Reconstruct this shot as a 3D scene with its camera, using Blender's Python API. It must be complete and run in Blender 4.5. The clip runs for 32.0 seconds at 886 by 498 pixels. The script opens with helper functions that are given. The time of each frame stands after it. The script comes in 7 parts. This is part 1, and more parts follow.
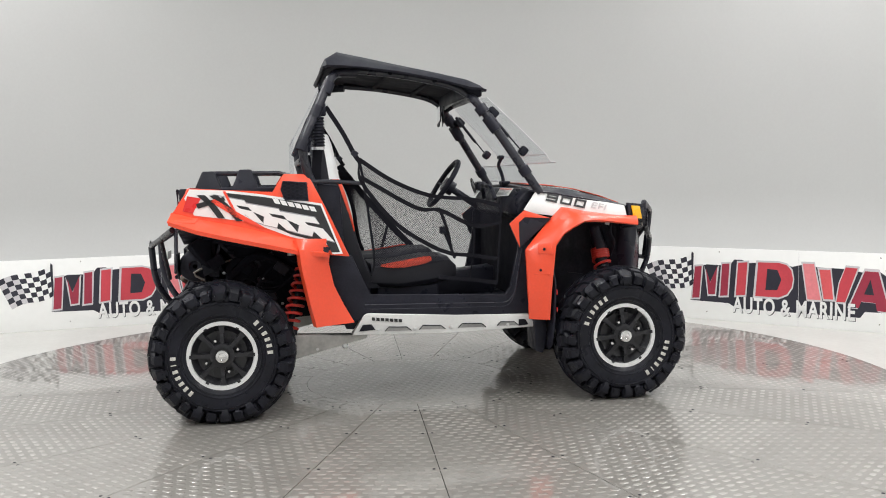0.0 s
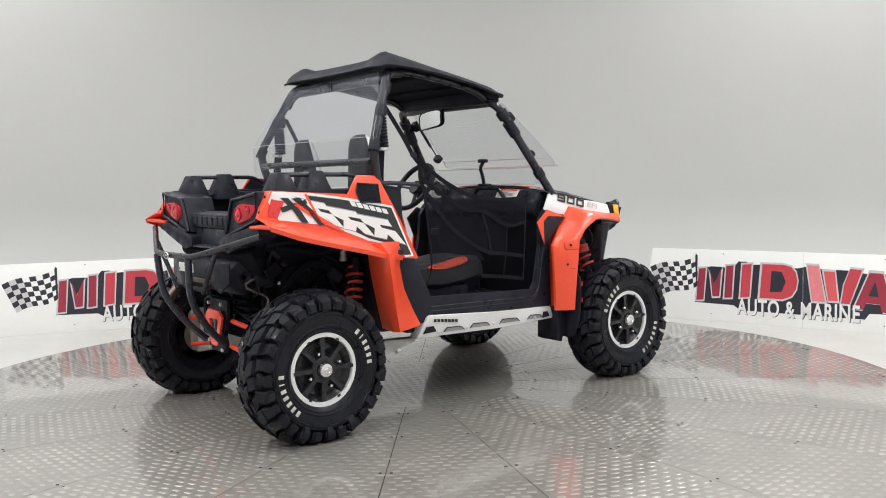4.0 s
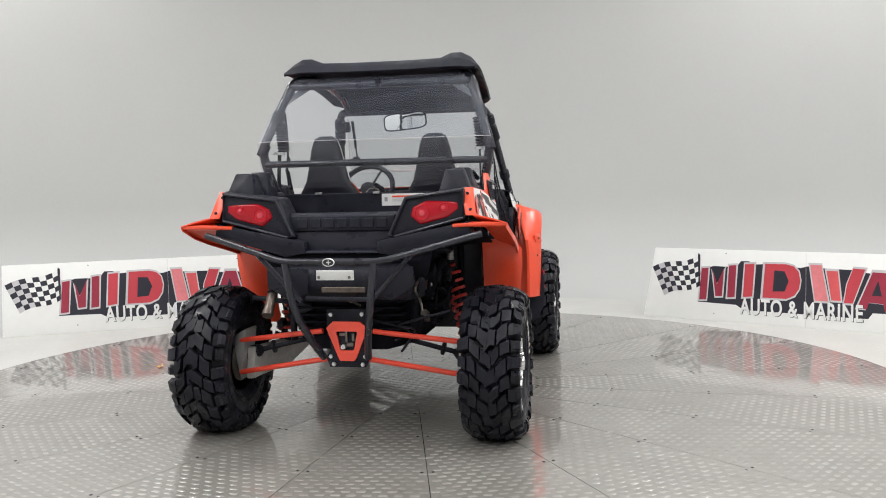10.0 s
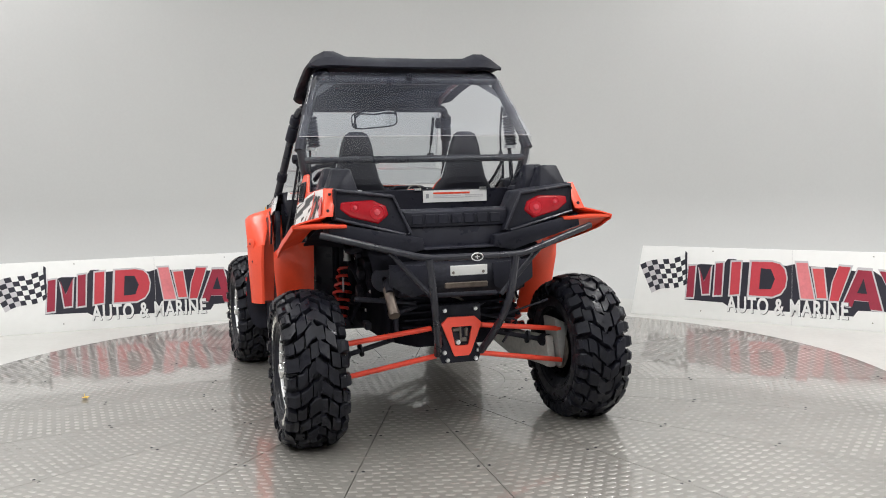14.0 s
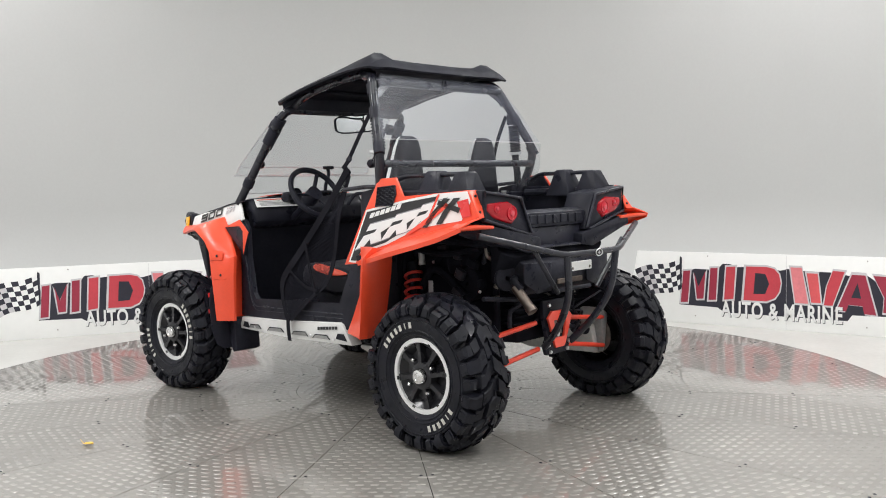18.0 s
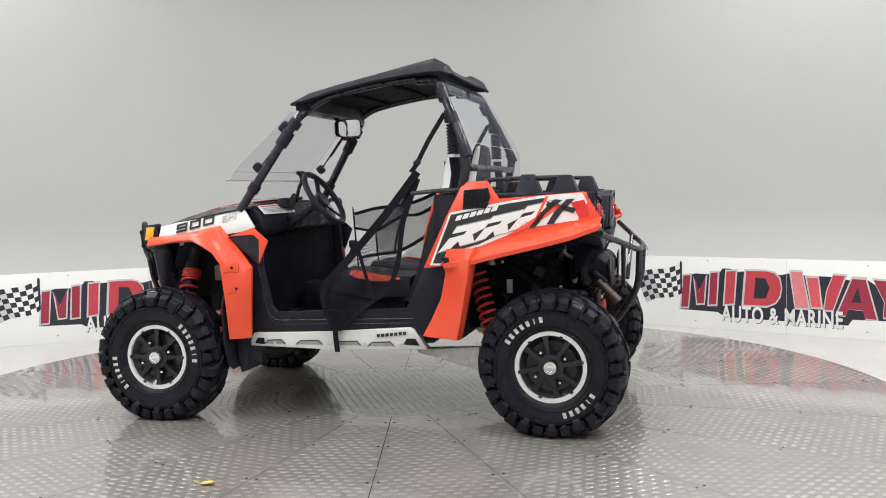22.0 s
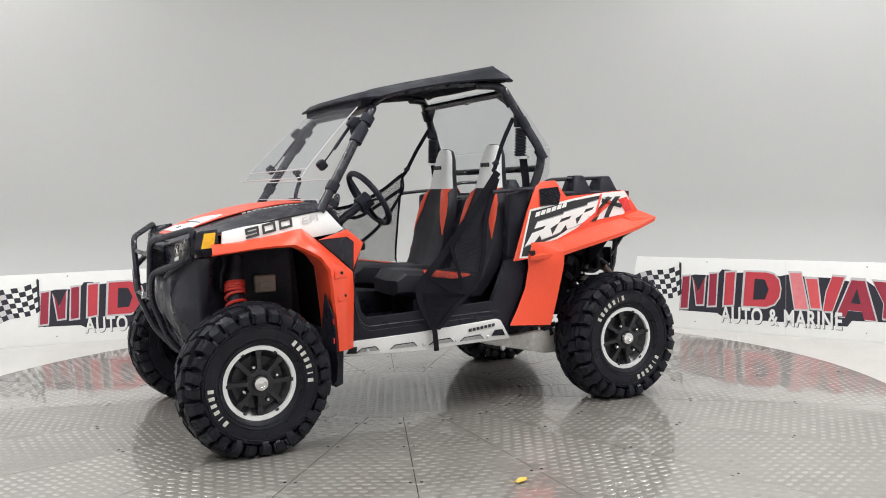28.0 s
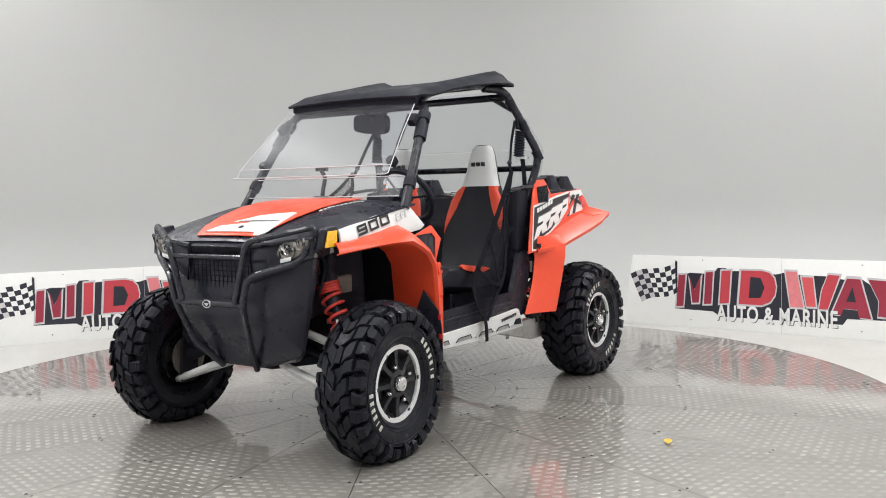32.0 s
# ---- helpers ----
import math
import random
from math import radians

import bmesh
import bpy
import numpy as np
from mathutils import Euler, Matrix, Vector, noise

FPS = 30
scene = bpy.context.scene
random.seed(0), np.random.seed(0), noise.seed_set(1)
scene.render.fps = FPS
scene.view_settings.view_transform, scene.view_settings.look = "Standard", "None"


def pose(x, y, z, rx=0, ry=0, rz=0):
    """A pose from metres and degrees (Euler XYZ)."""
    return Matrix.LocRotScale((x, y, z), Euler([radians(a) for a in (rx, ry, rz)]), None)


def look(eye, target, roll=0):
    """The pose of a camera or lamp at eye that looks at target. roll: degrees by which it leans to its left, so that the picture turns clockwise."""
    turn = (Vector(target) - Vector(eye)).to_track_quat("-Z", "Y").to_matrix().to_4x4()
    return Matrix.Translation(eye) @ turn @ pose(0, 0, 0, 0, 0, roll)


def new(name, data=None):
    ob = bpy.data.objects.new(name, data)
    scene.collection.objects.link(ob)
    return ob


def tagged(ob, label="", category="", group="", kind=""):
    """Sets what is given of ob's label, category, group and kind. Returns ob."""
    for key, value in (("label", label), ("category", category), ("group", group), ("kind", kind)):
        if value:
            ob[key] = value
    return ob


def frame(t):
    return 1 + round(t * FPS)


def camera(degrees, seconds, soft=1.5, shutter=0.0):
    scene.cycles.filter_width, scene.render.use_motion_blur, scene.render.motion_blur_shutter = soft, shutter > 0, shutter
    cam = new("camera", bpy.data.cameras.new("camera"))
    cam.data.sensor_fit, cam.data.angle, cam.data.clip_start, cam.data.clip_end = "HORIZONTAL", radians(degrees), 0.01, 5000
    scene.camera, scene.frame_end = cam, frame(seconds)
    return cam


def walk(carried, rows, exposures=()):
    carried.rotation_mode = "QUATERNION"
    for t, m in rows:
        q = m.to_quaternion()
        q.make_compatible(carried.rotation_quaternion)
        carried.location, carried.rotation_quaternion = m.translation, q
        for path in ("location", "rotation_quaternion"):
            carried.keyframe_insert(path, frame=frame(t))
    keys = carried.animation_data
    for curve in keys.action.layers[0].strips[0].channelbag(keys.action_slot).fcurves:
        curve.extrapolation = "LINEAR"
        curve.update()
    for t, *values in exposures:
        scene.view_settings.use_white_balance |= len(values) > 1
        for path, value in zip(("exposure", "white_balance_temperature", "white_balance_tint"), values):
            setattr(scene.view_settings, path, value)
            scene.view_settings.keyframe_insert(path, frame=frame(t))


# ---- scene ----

# ================= camera =================
EYE = (0.0, -5.283, 1.193)
cam = camera(52.0, 32.0, soft=1.0)

# seconds, heading to the right, tilt upward, roll (degrees)
AIM = [
    (0, 2.33, -4.61, -1.05), (0.5, 2.32, -4.58, -1.08), (1, 2.27, -4.57, -1.12), (1.5, 2.19, -4.57, -1.16), (2, 2.11, -4.57, -1.20),
    (2.5, 2.06, -4.56, -1.20), (3, 2.06, -4.53, -1.19), (3.5, 2.11, -4.49, -1.18), (5.5, 1.97, -4.35, -1.27), (6, 1.93, -4.33, -1.29),
    (6.5, 1.90, -4.29, -1.32), (7, 1.86, -4.26, -1.36), (7.5, 1.82, -4.27, -1.39), (8, 1.81, -4.30, -1.37), (8.5, 1.81, -4.31, -1.33),
    (9, 1.83, -4.32, -1.30), (9.5, 1.87, -4.38, -1.29), (10, 1.94, -4.44, -1.29), (10.5, 2.00, -4.47, -1.30), (11, 2.05, -4.47, -1.28),
    (11.5, 2.12, -4.44, -1.25), (12, 2.23, -4.42, -1.23), (12.5, 2.35, -4.46, -1.24), (13, 2.47, -4.53, -1.25), (13.5, 2.59, -4.57, -1.25),
    (14, 2.70, -4.57, -1.28), (14.5, 2.80, -4.55, -1.30), (16.5, 3.07, -4.39, -1.32), (17, 3.06, -4.33, -1.33), (17.5, 3.05, -4.28, -1.33),
    (18, 3.03, -4.25, -1.32), (18.5, 3.02, -4.21, -1.31), (19, 3.04, -4.15, -1.31), (19.5, 3.05, -4.09, -1.32), (20, 3.06, -4.05, -1.32),
    (20.5, 3.06, -4.05, -1.33), (21, 3.04, -4.05, -1.36), (21.5, 3.03, -4.00, -1.39), (22, 3.03, -3.93, -1.42), (22.5, 3.04, -3.90, -1.42),
    (23, 3.05, -3.90, -1.39), (23.5, 3.04, -3.89, -1.39), (24, 3.03, -3.87, -1.42), (24.5, 3.04, -3.88, -1.44), (25, 3.06, -3.89, -1.42),
    (25.5, 3.07, -3.89, -1.41), (27.5, 3.08, -3.84, -1.42), (28, 3.07, -3.87, -1.40), (28.5, 3.06, -3.88, -1.40), (29, 3.06, -3.89, -1.40),
    (29.5, 3.06, -3.91, -1.38), (30, 3.08, -3.93, -1.36), (30.5, 3.11, -3.95, -1.34), (31, 3.16, -3.97, -1.34), (31.5, 3.23, -3.98, -1.36),
    (32, 3.31, -3.98, -1.37)]


def aimed(yaw, tilt, roll):
    a, b = radians(yaw), radians(tilt)
    way = Vector((math.sin(a) * math.cos(b), math.cos(a) * math.cos(b), math.sin(b)))
    return look(EYE, Vector(EYE) + way, roll)


walk(cam, [(t, aimed(a, b, r)) for t, a, b, r in AIM])

# the turntable's heading, degrees
TURN = [(0, 8.04), (2, 21.98), (3.5, 32.40), (5.5, 46.32), (7, 56.73), (9, 70.42), (11, 84.28), (13, 98.17), (14.5, 108.67),
        (16.5, 122.88), (18, 133.59), (20, 148.02), (22, 161.94), (24, 175.95), (25.5, 186.57), (27.5, 200.58), (29, 211.18),
        (30.5, 221.70), (32, 232.11)]
OFF = 0.055  # the buggy stands this far to its left of the axis

# ================= light =================
world = bpy.data.worlds.new("world")
scene.world = world
world.use_nodes = True
world.node_tree.nodes["Background"].inputs[0].default_value = (0.9, 0.95, 1.0, 1)
world.node_tree.nodes["Background"].inputs[1].default_value = 0.3
scene.view_settings.exposure = 0.10


def ceiling_lamp(x, y, z, sx, sy, watts, colour=(0.99, 0.995, 1.0)):
    d = bpy.data.lights.new("ceiling_lamp", "AREA")
    d.shape, d.size, d.size_y, d.energy, d.color = "RECTANGLE", sx, sy, watts, colour
    ob = new("ceiling_lamp", d)
    ob.matrix_world = pose(x, y, z)
    return ob


for lx in (-3.2, 0.0, 3.2):
    for ly in (-4.6, -1.2, 2.2):
        ceiling_lamp(lx, ly, 4.66, 0.5, 2.4, (22 if ly > 0 else 48) if lx == 0 else 70 if ly > 0 else 110, (0.965, 1.0, 0.975) if lx == 0 else (1.0, 0.993, 0.993))

# ================= materials =================


def noise_mix(nt, scale, detail, lo, hi, coord, a, b):
    n = nt.nodes.new("ShaderNodeTexNoise")
    n.inputs["Scale"].default_value, n.inputs["Detail"].default_value = scale, detail
    nt.links.new(coord, n.inputs["Vector"])
    r = nt.nodes.new("ShaderNodeMapRange")
    r.inputs[1].default_value, r.inputs[2].default_value, r.inputs[3].default_value, r.inputs[4].default_value = lo, hi, a, b
    nt.links.new(n.outputs["Fac"], r.inputs[0])
    return n, r


def mat(name, colour, rough=0.5, metal=0.0, var=0.12, grain=60.0, coarse=5.0, bump=0.0, coat=0.0, coat_rough=0.05, spec=0.5, emit=0.0, coat_ior=1.5, space="Object", rough_var=0.12, shuffle=False, smudge=0.0):
    m = bpy.data.materials.new(name)
    m.use_nodes = True
    nt = m.node_tree
    p = nt.nodes["Principled BSDF"]
    tc = nt.nodes.new("ShaderNodeTexCoord").outputs[space]
    if shuffle:  # each piece takes its own stretch of the pattern
        oi = nt.nodes.new("ShaderNodeObjectInfo")
        sh = nt.nodes.new("ShaderNodeVectorMath")
        sh.operation = "MULTIPLY_ADD"
        sh.inputs[1].default_value = (37.0, 53.0, 19.0)
        nt.links.new(oi.outputs["Random"], sh.inputs[0])
        nt.links.new(tc, sh.inputs[2])
        tc = sh.outputs[0]
    n1, r1 = noise_mix(nt, grain, 4, 0.3, 0.7, tc, 1 - var * 0.6, 1 + var * 0.6)
    n2, r2 = noise_mix(nt, coarse, 5, 0.3, 0.7, tc, 1 - var, 1 + var)
    mul = nt.nodes.new("ShaderNodeMath")
    mul.operation = "MULTIPLY"
    nt.links.new(r1.outputs[0], mul.inputs[0])
    nt.links.new(r2.outputs[0], mul.inputs[1])
    hv = nt.nodes.new("ShaderNodeVectorMath")
    hv.operation = "SCALE"
    hv.inputs[0].default_value = colour
    nt.links.new(mul.outputs[0], hv.inputs["Scale"])
    nt.links.new(hv.outputs[0], p.inputs["Base Color"])
    n3, r3 = noise_mix(nt, coarse * 2.3, 6, 0.3, 0.7, tc, max(rough - rough_var * rough, 0.0), min(rough + rough_var, 1.0))
    nt.links.new(r3.outputs[0], p.inputs["Roughness"])
    p.inputs["Metallic"].default_value = metal
    p.inputs["Specular IOR Level"].default_value = spec
    p.inputs["Coat Weight"].default_value = coat
    p.inputs["Coat Roughness"].default_value = coat_rough
    p.inputs["Coat IOR"].default_value = coat_ior
    if smudge:
        n4, r4 = noise_mix(nt, coarse * 1.7, 6, 0.38, 0.66, tc, coat_rough, coat_rough + smudge)
        nt.links.new(r4.outputs[0], p.inputs["Coat Roughness"])
    if emit:
        p.inputs["Emission Color"].default_value = (*colour, 1)
        p.inputs["Emission Strength"].default_value = emit
    if bump:
        b = nt.nodes.new("ShaderNodeBump")
        b.inputs["Strength"].default_value, b.inputs["Distance"].default_value = bump, 0.004
        nt.links.new(n1.outputs["Fac"], b.inputs["Height"])
        nt.links.new(b.outputs[0], p.inputs["Normal"])
    return m


def glass(name, tint, haze, gloss):
    """A thin clear sheet: see-through, hazed by its colour, with a weak reflection that grows towards grazing."""
    m = bpy.data.materials.new(name)
    m.use_nodes = True
    nt = m.node_tree
    nt.nodes.clear()
    out = nt.nodes.new("ShaderNodeOutputMaterial")
    mix = nt.nodes.new("ShaderNodeMixShader")
    add = nt.nodes.new("ShaderNodeAddShader")
    tr = nt.nodes.new("ShaderNodeBsdfTransparent")
    tr.inputs[0].default_value = (*tint, 1)
    gl = nt.nodes.new("ShaderNodeBsdfGlossy")
    gl.inputs["Roughness"].default_value = 0.30
    df = nt.nodes.new("ShaderNodeBsdfDiffuse")
    lw = nt.nodes.new("ShaderNodeLayerWeight")
    lw.inputs[0].default_value = 0.25
    no = nt.nodes.new("ShaderNodeTexNoise")
    no.inputs["Scale"].default_value, no.inputs["Detail"].default_value = 5, 6
    # milky reflections painted as a patchy diffuse haze
    patchy_haze = nt.nodes.new("ShaderNodeVectorMath")
    patchy_haze.operation = "SCALE"
    patchy_haze.inputs[0].default_value = [2 * c for c in haze]
    ad = nt.nodes.new("ShaderNodeMath")
    ad.operation = "MULTIPLY_ADD"
    ad.inputs[1].default_value, ad.inputs[2].default_value = gloss * 2, gloss
    nt.links.new(no.outputs["Fac"], patchy_haze.inputs["Scale"])
    nt.links.new(patchy_haze.outputs[0], df.inputs[0])
    nt.links.new(lw.outputs["Facing"], ad.inputs[0])
    nt.links.new(ad.outputs[0], mix.inputs[0])
    nt.links.new(tr.outputs[0], add.inputs[0])
    nt.links.new(df.outputs[0], add.inputs[1])
    nt.links.new(add.outputs[0], mix.inputs[1])
    nt.links.new(gl.outputs[0], mix.inputs[2])
    nt.links.new(mix.outputs[0], out.inputs[0])
    return m


M = dict(
    wall=mat("studio_paint", (0.510, 0.511, 0.505), 0.75, var=0.02, grain=40, coarse=0.6, bump=0.05),
    floor=mat("white_floor_paint", (0.56, 0.555, 0.53), 0.42, var=0.06, grain=30, coarse=1.2, coat=0.2, coat_rough=0.2),
    ceil=mat("ceiling_paint", (0.45, 0.45, 0.445), 0.8, var=0.03),
    plate=mat("aluminium_plate", (0.282, 0.268, 0.246), 0.38, metal=0.25, var=0.10, grain=35, coarse=2.2, coat=1.0, coat_rough=0.025, coat_ior=1.53, bump=0.02, rough_var=0.1, shuffle=True, smudge=0.06),
    lug=mat("worn_aluminium_lug", (0.338, 0.322, 0.297), 0.40, metal=0.25, var=0.24, grain=9, coarse=1.5, coat=0.9, coat_rough=0.05, coat_ior=1.5, shuffle=True, smudge=0.08),
    gap=mat("dark_joint", (0.06, 0.055, 0.05), 0.8),
    orange=mat("orange_plastic", (0.86, 0.078, 0.028), 0.34, var=0.05, grain=90, coarse=4, coat=0.25, coat_rough=0.2),
    redor=mat("red_orange_steel", (0.85, 0.07, 0.035), 0.35, var=0.06, coat=0.4, coat_rough=0.1),
    spring=mat("red_spring_paint", (0.62, 0.048, 0.036), 0.35, var=0.08, coat=0.3),
    white=mat("white_vinyl", (0.78, 0.78, 0.77), 0.35, var=0.03, grain=50),
    blackv=mat("black_vinyl", (0.018, 0.018, 0.020), 0.35, var=0.2),
    black=mat("black_plastic", (0.0155, 0.0160, 0.0245), 0.33, var=0.3, grain=140, coarse=6, bump=0.12, spec=0.22, rough_var=0.4),
    blackg=mat("gloss_black_plastic", (0.0190, 0.0195, 0.0300), 0.11, var=0.2, grain=30, coarse=3, spec=0.36, rough_var=0.5, bump=0.03),
    tube=mat("black_powder_coat", (0.0165, 0.0170, 0.0255), 0.22, var=0.18, grain=160, bump=0.08, spec=0.38, rough_var=0.35, coat=0.2, coat_rough=0.03),
    roof=mat("textured_black_roof", (0.0165, 0.0170, 0.0250), 0.52, var=0.22, grain=60, coarse=5, spec=0.18),
    rubber=mat("tyre_rubber", (0.0092, 0.0096, 0.0148), 0.31, var=0.35, grain=70, coarse=9, bump=0.2, spec=0.25, rough_var=0.4),
    letter=mat("tyre_letter_white", (0.60, 0.585, 0.54), 0.6, var=0.15),
    rimb=mat("gloss_black_rim", (0.0192, 0.0192, 0.0228), 0.25, metal=0.1, var=0.15, coat=0.25, coat_rough=0.08, spec=0.3),
    ring=mat("bright_rim_ring", (0.86, 0.86, 0.86), 0.36, metal=0.45, var=0.05, grain=120),
    alu=mat("machined_aluminium", (0.75, 0.75, 0.76), 0.3, metal=1.0, var=0.06, grain=120),
    aluw=mat("white_aluminium", (0.74, 0.74, 0.73), 0.35, metal=0.1, var=0.05, grain=90),
    grey=mat("cast_grey_metal", (0.42, 0.42, 0.42), 0.45, metal=0.6, var=0.15, bump=0.2),
    chrome=mat("chrome", (0.8, 0.8, 0.8), 0.12, metal=1.0, var=0.03),
    steel=mat("dull_steel", (0.22, 0.2, 0.18), 0.45, metal=0.8, var=0.25, grain=40, bump=0.2),
    rust=mat("heat_browned_steel", (0.15, 0.122, 0.105), 0.38, metal=0.85, var=0.4, grain=30, bump=0.2),
    dark=mat("greasy_black_metal", (0.0175, 0.0178, 0.0250), 0.44, metal=0.1, var=0.45, grain=60, bump=0.25, spec=0.2, rough_var=0.35),
    liner=mat("matt_black_liner", (0.0105, 0.0108, 0.0155), 0.75, var=0.2, grain=60, bump=0.2, spec=0.06),
    cast=mat("pale_cast_aluminium", (0.55, 0.54, 0.52), 0.5, metal=0.25, var=0.18, grain=45, coarse=7, bump=0.25),
    seatb=mat("black_seat_vinyl", (0.0175, 0.0178, 0.0245), 0.48, var=0.18, grain=160, bump=0.15, spec=0.3),
    seato=mat("orange_seat_vinyl", (0.80, 0.078, 0.032), 0.5, var=0.06, grain=160, bump=0.2),
    seatw=mat("white_seat_vinyl", (0.90, 0.90, 0.90), 0.45, var=0.04, grain=160, bump=0.2),
    web=mat("black_webbing", (0.0145, 0.0143, 0.0185), 0.85, var=0.2, grain=300, bump=0.3, spec=0.04),
    amber=mat("amber_lens", (0.95, 0.50, 0.01), 0.2, var=0.05, coat=0.8),
    redlens=mat("red_lens", (0.40, 0.005, 0.014), 0.15, var=0.15, coat=0.35, coat_rough=0.03, spec=0.2),
    reddk=mat("dark_red_lens", (0.52, 0.008, 0.022), 0.12, var=0.1, coat=0.5, coat_rough=0.02, spec=0.3),
    pinklens=mat("pale_red_lens", (0.62, 0.06, 0.085), 0.1, var=0.1, coat=0.6, coat_rough=0.02, spec=0.4),
    refl=mat("red_reflector", (0.66, 0.02, 0.02), 0.25, var=0.05, coat=0.6),
    board=mat("white_sign_board", (0.86, 0.86, 0.845), 0.4, var=0.02, grain=20, coarse=2),
    ink=mat("navy_black_ink", (0.022, 0.022, 0.035), 0.45, var=0.1),
    red1=mat("deep_red_ink", (0.32, 0.028, 0.056), 0.45, var=0.08),
    red2=mat("bright_red_ink", (0.55, 0.055, 0.075), 0.45, var=0.08),
    coral=mat("coral_ink", (0.68, 0.10, 0.11), 0.45, var=0.08),
    pink=mat("pink_ink", (0.74, 0.22, 0.24), 0.45, var=0.1),
    silver=mat("silver_ink", (0.58, 0.56, 0.58), 0.45, var=0.05),
    greyink=mat("grey_ink", (0.30, 0.30, 0.32), 0.45, var=0.05),
    leaf=mat("yellow_leaf", (0.75, 0.50, 0.08), 0.6, var=0.15),
    glass=glass("clear_polycarbonate", (0.920, 0.930, 0.938), (0.013, 0.013, 0.015), 0.014),
    hazy=glass("hazy_polycarbonate", (0.945, 0.955, 0.968), (0.0105, 0.0115, 0.0160), 0.014),
    net=mat("black_net_cord", (0.016, 0.016, 0.022), 0.8, var=0.2, grain=300, spec=0.05),
    tan=mat("tan_box", (0.33, 0.30, 0.26), 0.6, var=0.1),
    mirror=mat("mirror_glass", (0.85, 0.87, 0.88), 0.02, metal=1.0, var=0.01, rough_var=0.01),
)

# ================= building blocks =================


def mesh_of(name, bm, material):
    bmesh.ops.recalc_face_normals(bm, faces=bm.faces)
    me = bpy.data.meshes.new(name)
    bm.to_mesh(me)
    bm.free()
    me.materials.append(material)
    me.polygons.foreach_set("use_smooth", [True] * len(me.polygons))
    me.set_sharp_from_angle(angle=radians(32))
    return me


def part(name, bm, material, parent, label=""):
    ob = new(name, mesh_of(name, bm, material))
    ob.parent = parent
    if label:
        ob["label"] = label
    return ob


def share(name, me, parent, m, label=""):
    ob = new(name, me)
    ob.parent = parent
    ob.matrix_basis = m
    if label:
        ob["label"] = label
    return ob


def thing(name, label, category, group="", kind=""):
    return tagged(new(name), label, category, group, kind)


def single(name, bm, material, label, category="", group="", kind=""):
    return tagged(new(name, mesh_of(name, bm, material)), label, category, group, kind)


def box(bm, c, size, rot=None, bevel=0.0, seg=1):
    m = Matrix.Translation(c) @ (rot.to_4x4() if rot else Matrix.Identity(4)) @ Matrix.Diagonal((*size, 1))
    r = bmesh.ops.create_cube(bm, size=1.0, matrix=m)
    if bevel:
        es = list({e for v in r["verts"] for e in v.link_edges})
        bmesh.ops.bevel(bm, geom=es, offset=bevel, segments=seg, affect="EDGES", profile=0.5)
    return bm


def smooth_path(pts, n=6):
    p = [Vector(q) for q in pts]
    if len(p) < 3:
        return p
    ext = [p[0] * 2 - p[1]] + p + [p[-1] * 2 - p[-2]]
    out = []
    for i in range(1, len(ext) - 2):
        a, b, c, d = ext[i - 1:i + 3]
        for k in range(n):
            t = k / n
            out.append(0.5 * (2 * b + (c - a) * t + (2 * a - 5 * b + 4 * c - d) * t * t + (3 * b - a - 3 * c + d) * t ** 3))
    return out + [p[-1]]


def round_path(pts, r=0.06, n=5):
    """A polyline whose corners are rounded off."""
    p = [Vector(q) for q in pts]
    out = [p[0]]
    for a, b, c in zip(p, p[1:], p[2:]):
        d1, d2 = (a - b), (c - b)
        k = min(r, d1.length * 0.45, d2.length * 0.45)
        s, e = b + d1.normalized() * k, b + d2.normalized() * k
        for i in range(n + 1):
            t = i / n
            out.append(s * (1 - t) ** 2 + b * 2 * t * (1 - t) + e * t * t)
    return out + [p[-1]]


def tube(bm, path, r, seg=10, closed=False, flat=None):
    """Sweeps a circle (or an ellipse with axis ratio flat) along a path."""
    p = [Vector(q) for q in path]
    n = len(p)
    rings = []
    up = None
    for i in range(n):
        t = (p[(i + 1) % n] - p[i - 1]) if closed else (p[min(i + 1, n - 1)] - p[max(i - 1, 0)])
        t.normalize()
        if up is None:
            up = Vector((0, 0, 1)) if abs(t.z) < 0.9 else Vector((1, 0, 0))
        side = t.cross(up).normalized()
        up = side.cross(t).normalized()
        rr = r[i] if isinstance(r, (list, tuple)) else r
        rings.append([bm.verts.new(p[i] + side * math.cos(2 * math.pi * k / seg) * rr + up * math.sin(2 * math.pi * k / seg) * rr * (flat or 1)) for k in range(seg)])
    for i in range(n if closed else n - 1):
        a, b = rings[i], rings[(i + 1) % n]
        for k in range(seg):
            bm.faces.new((a[k], a[(k + 1) % seg], b[(k + 1) % seg], b[k]))
    if not closed:
        bm.faces.new(rings[0][::-1])
        bm.faces.new(rings[-1])
    return bm


def rod(bm, a, b, r, seg=10):
    return tube(bm, [a, b], r, seg)


def lathe(bm, profile, seg=48, m=Matrix.Identity(4), closed=False):
    """Turns a profile of (radius, y) about the y axis."""
    rings = []
    for r, y in profile:
        rings.append([bm.verts.new(m @ Vector((r * math.cos(2 * math.pi * k / seg), y, r * math.sin(2 * math.pi * k / seg)))) for k in range(seg)])
    rng = range(len(rings)) if closed else range(len(rings) - 1)
    for i in rng:
        a, b = rings[i], rings[(i + 1) % len(rings)]
        for k in range(seg):
            bm.faces.new((a[k], a[(k + 1) % seg], b[(k + 1) % seg], b[k]))
    return bm


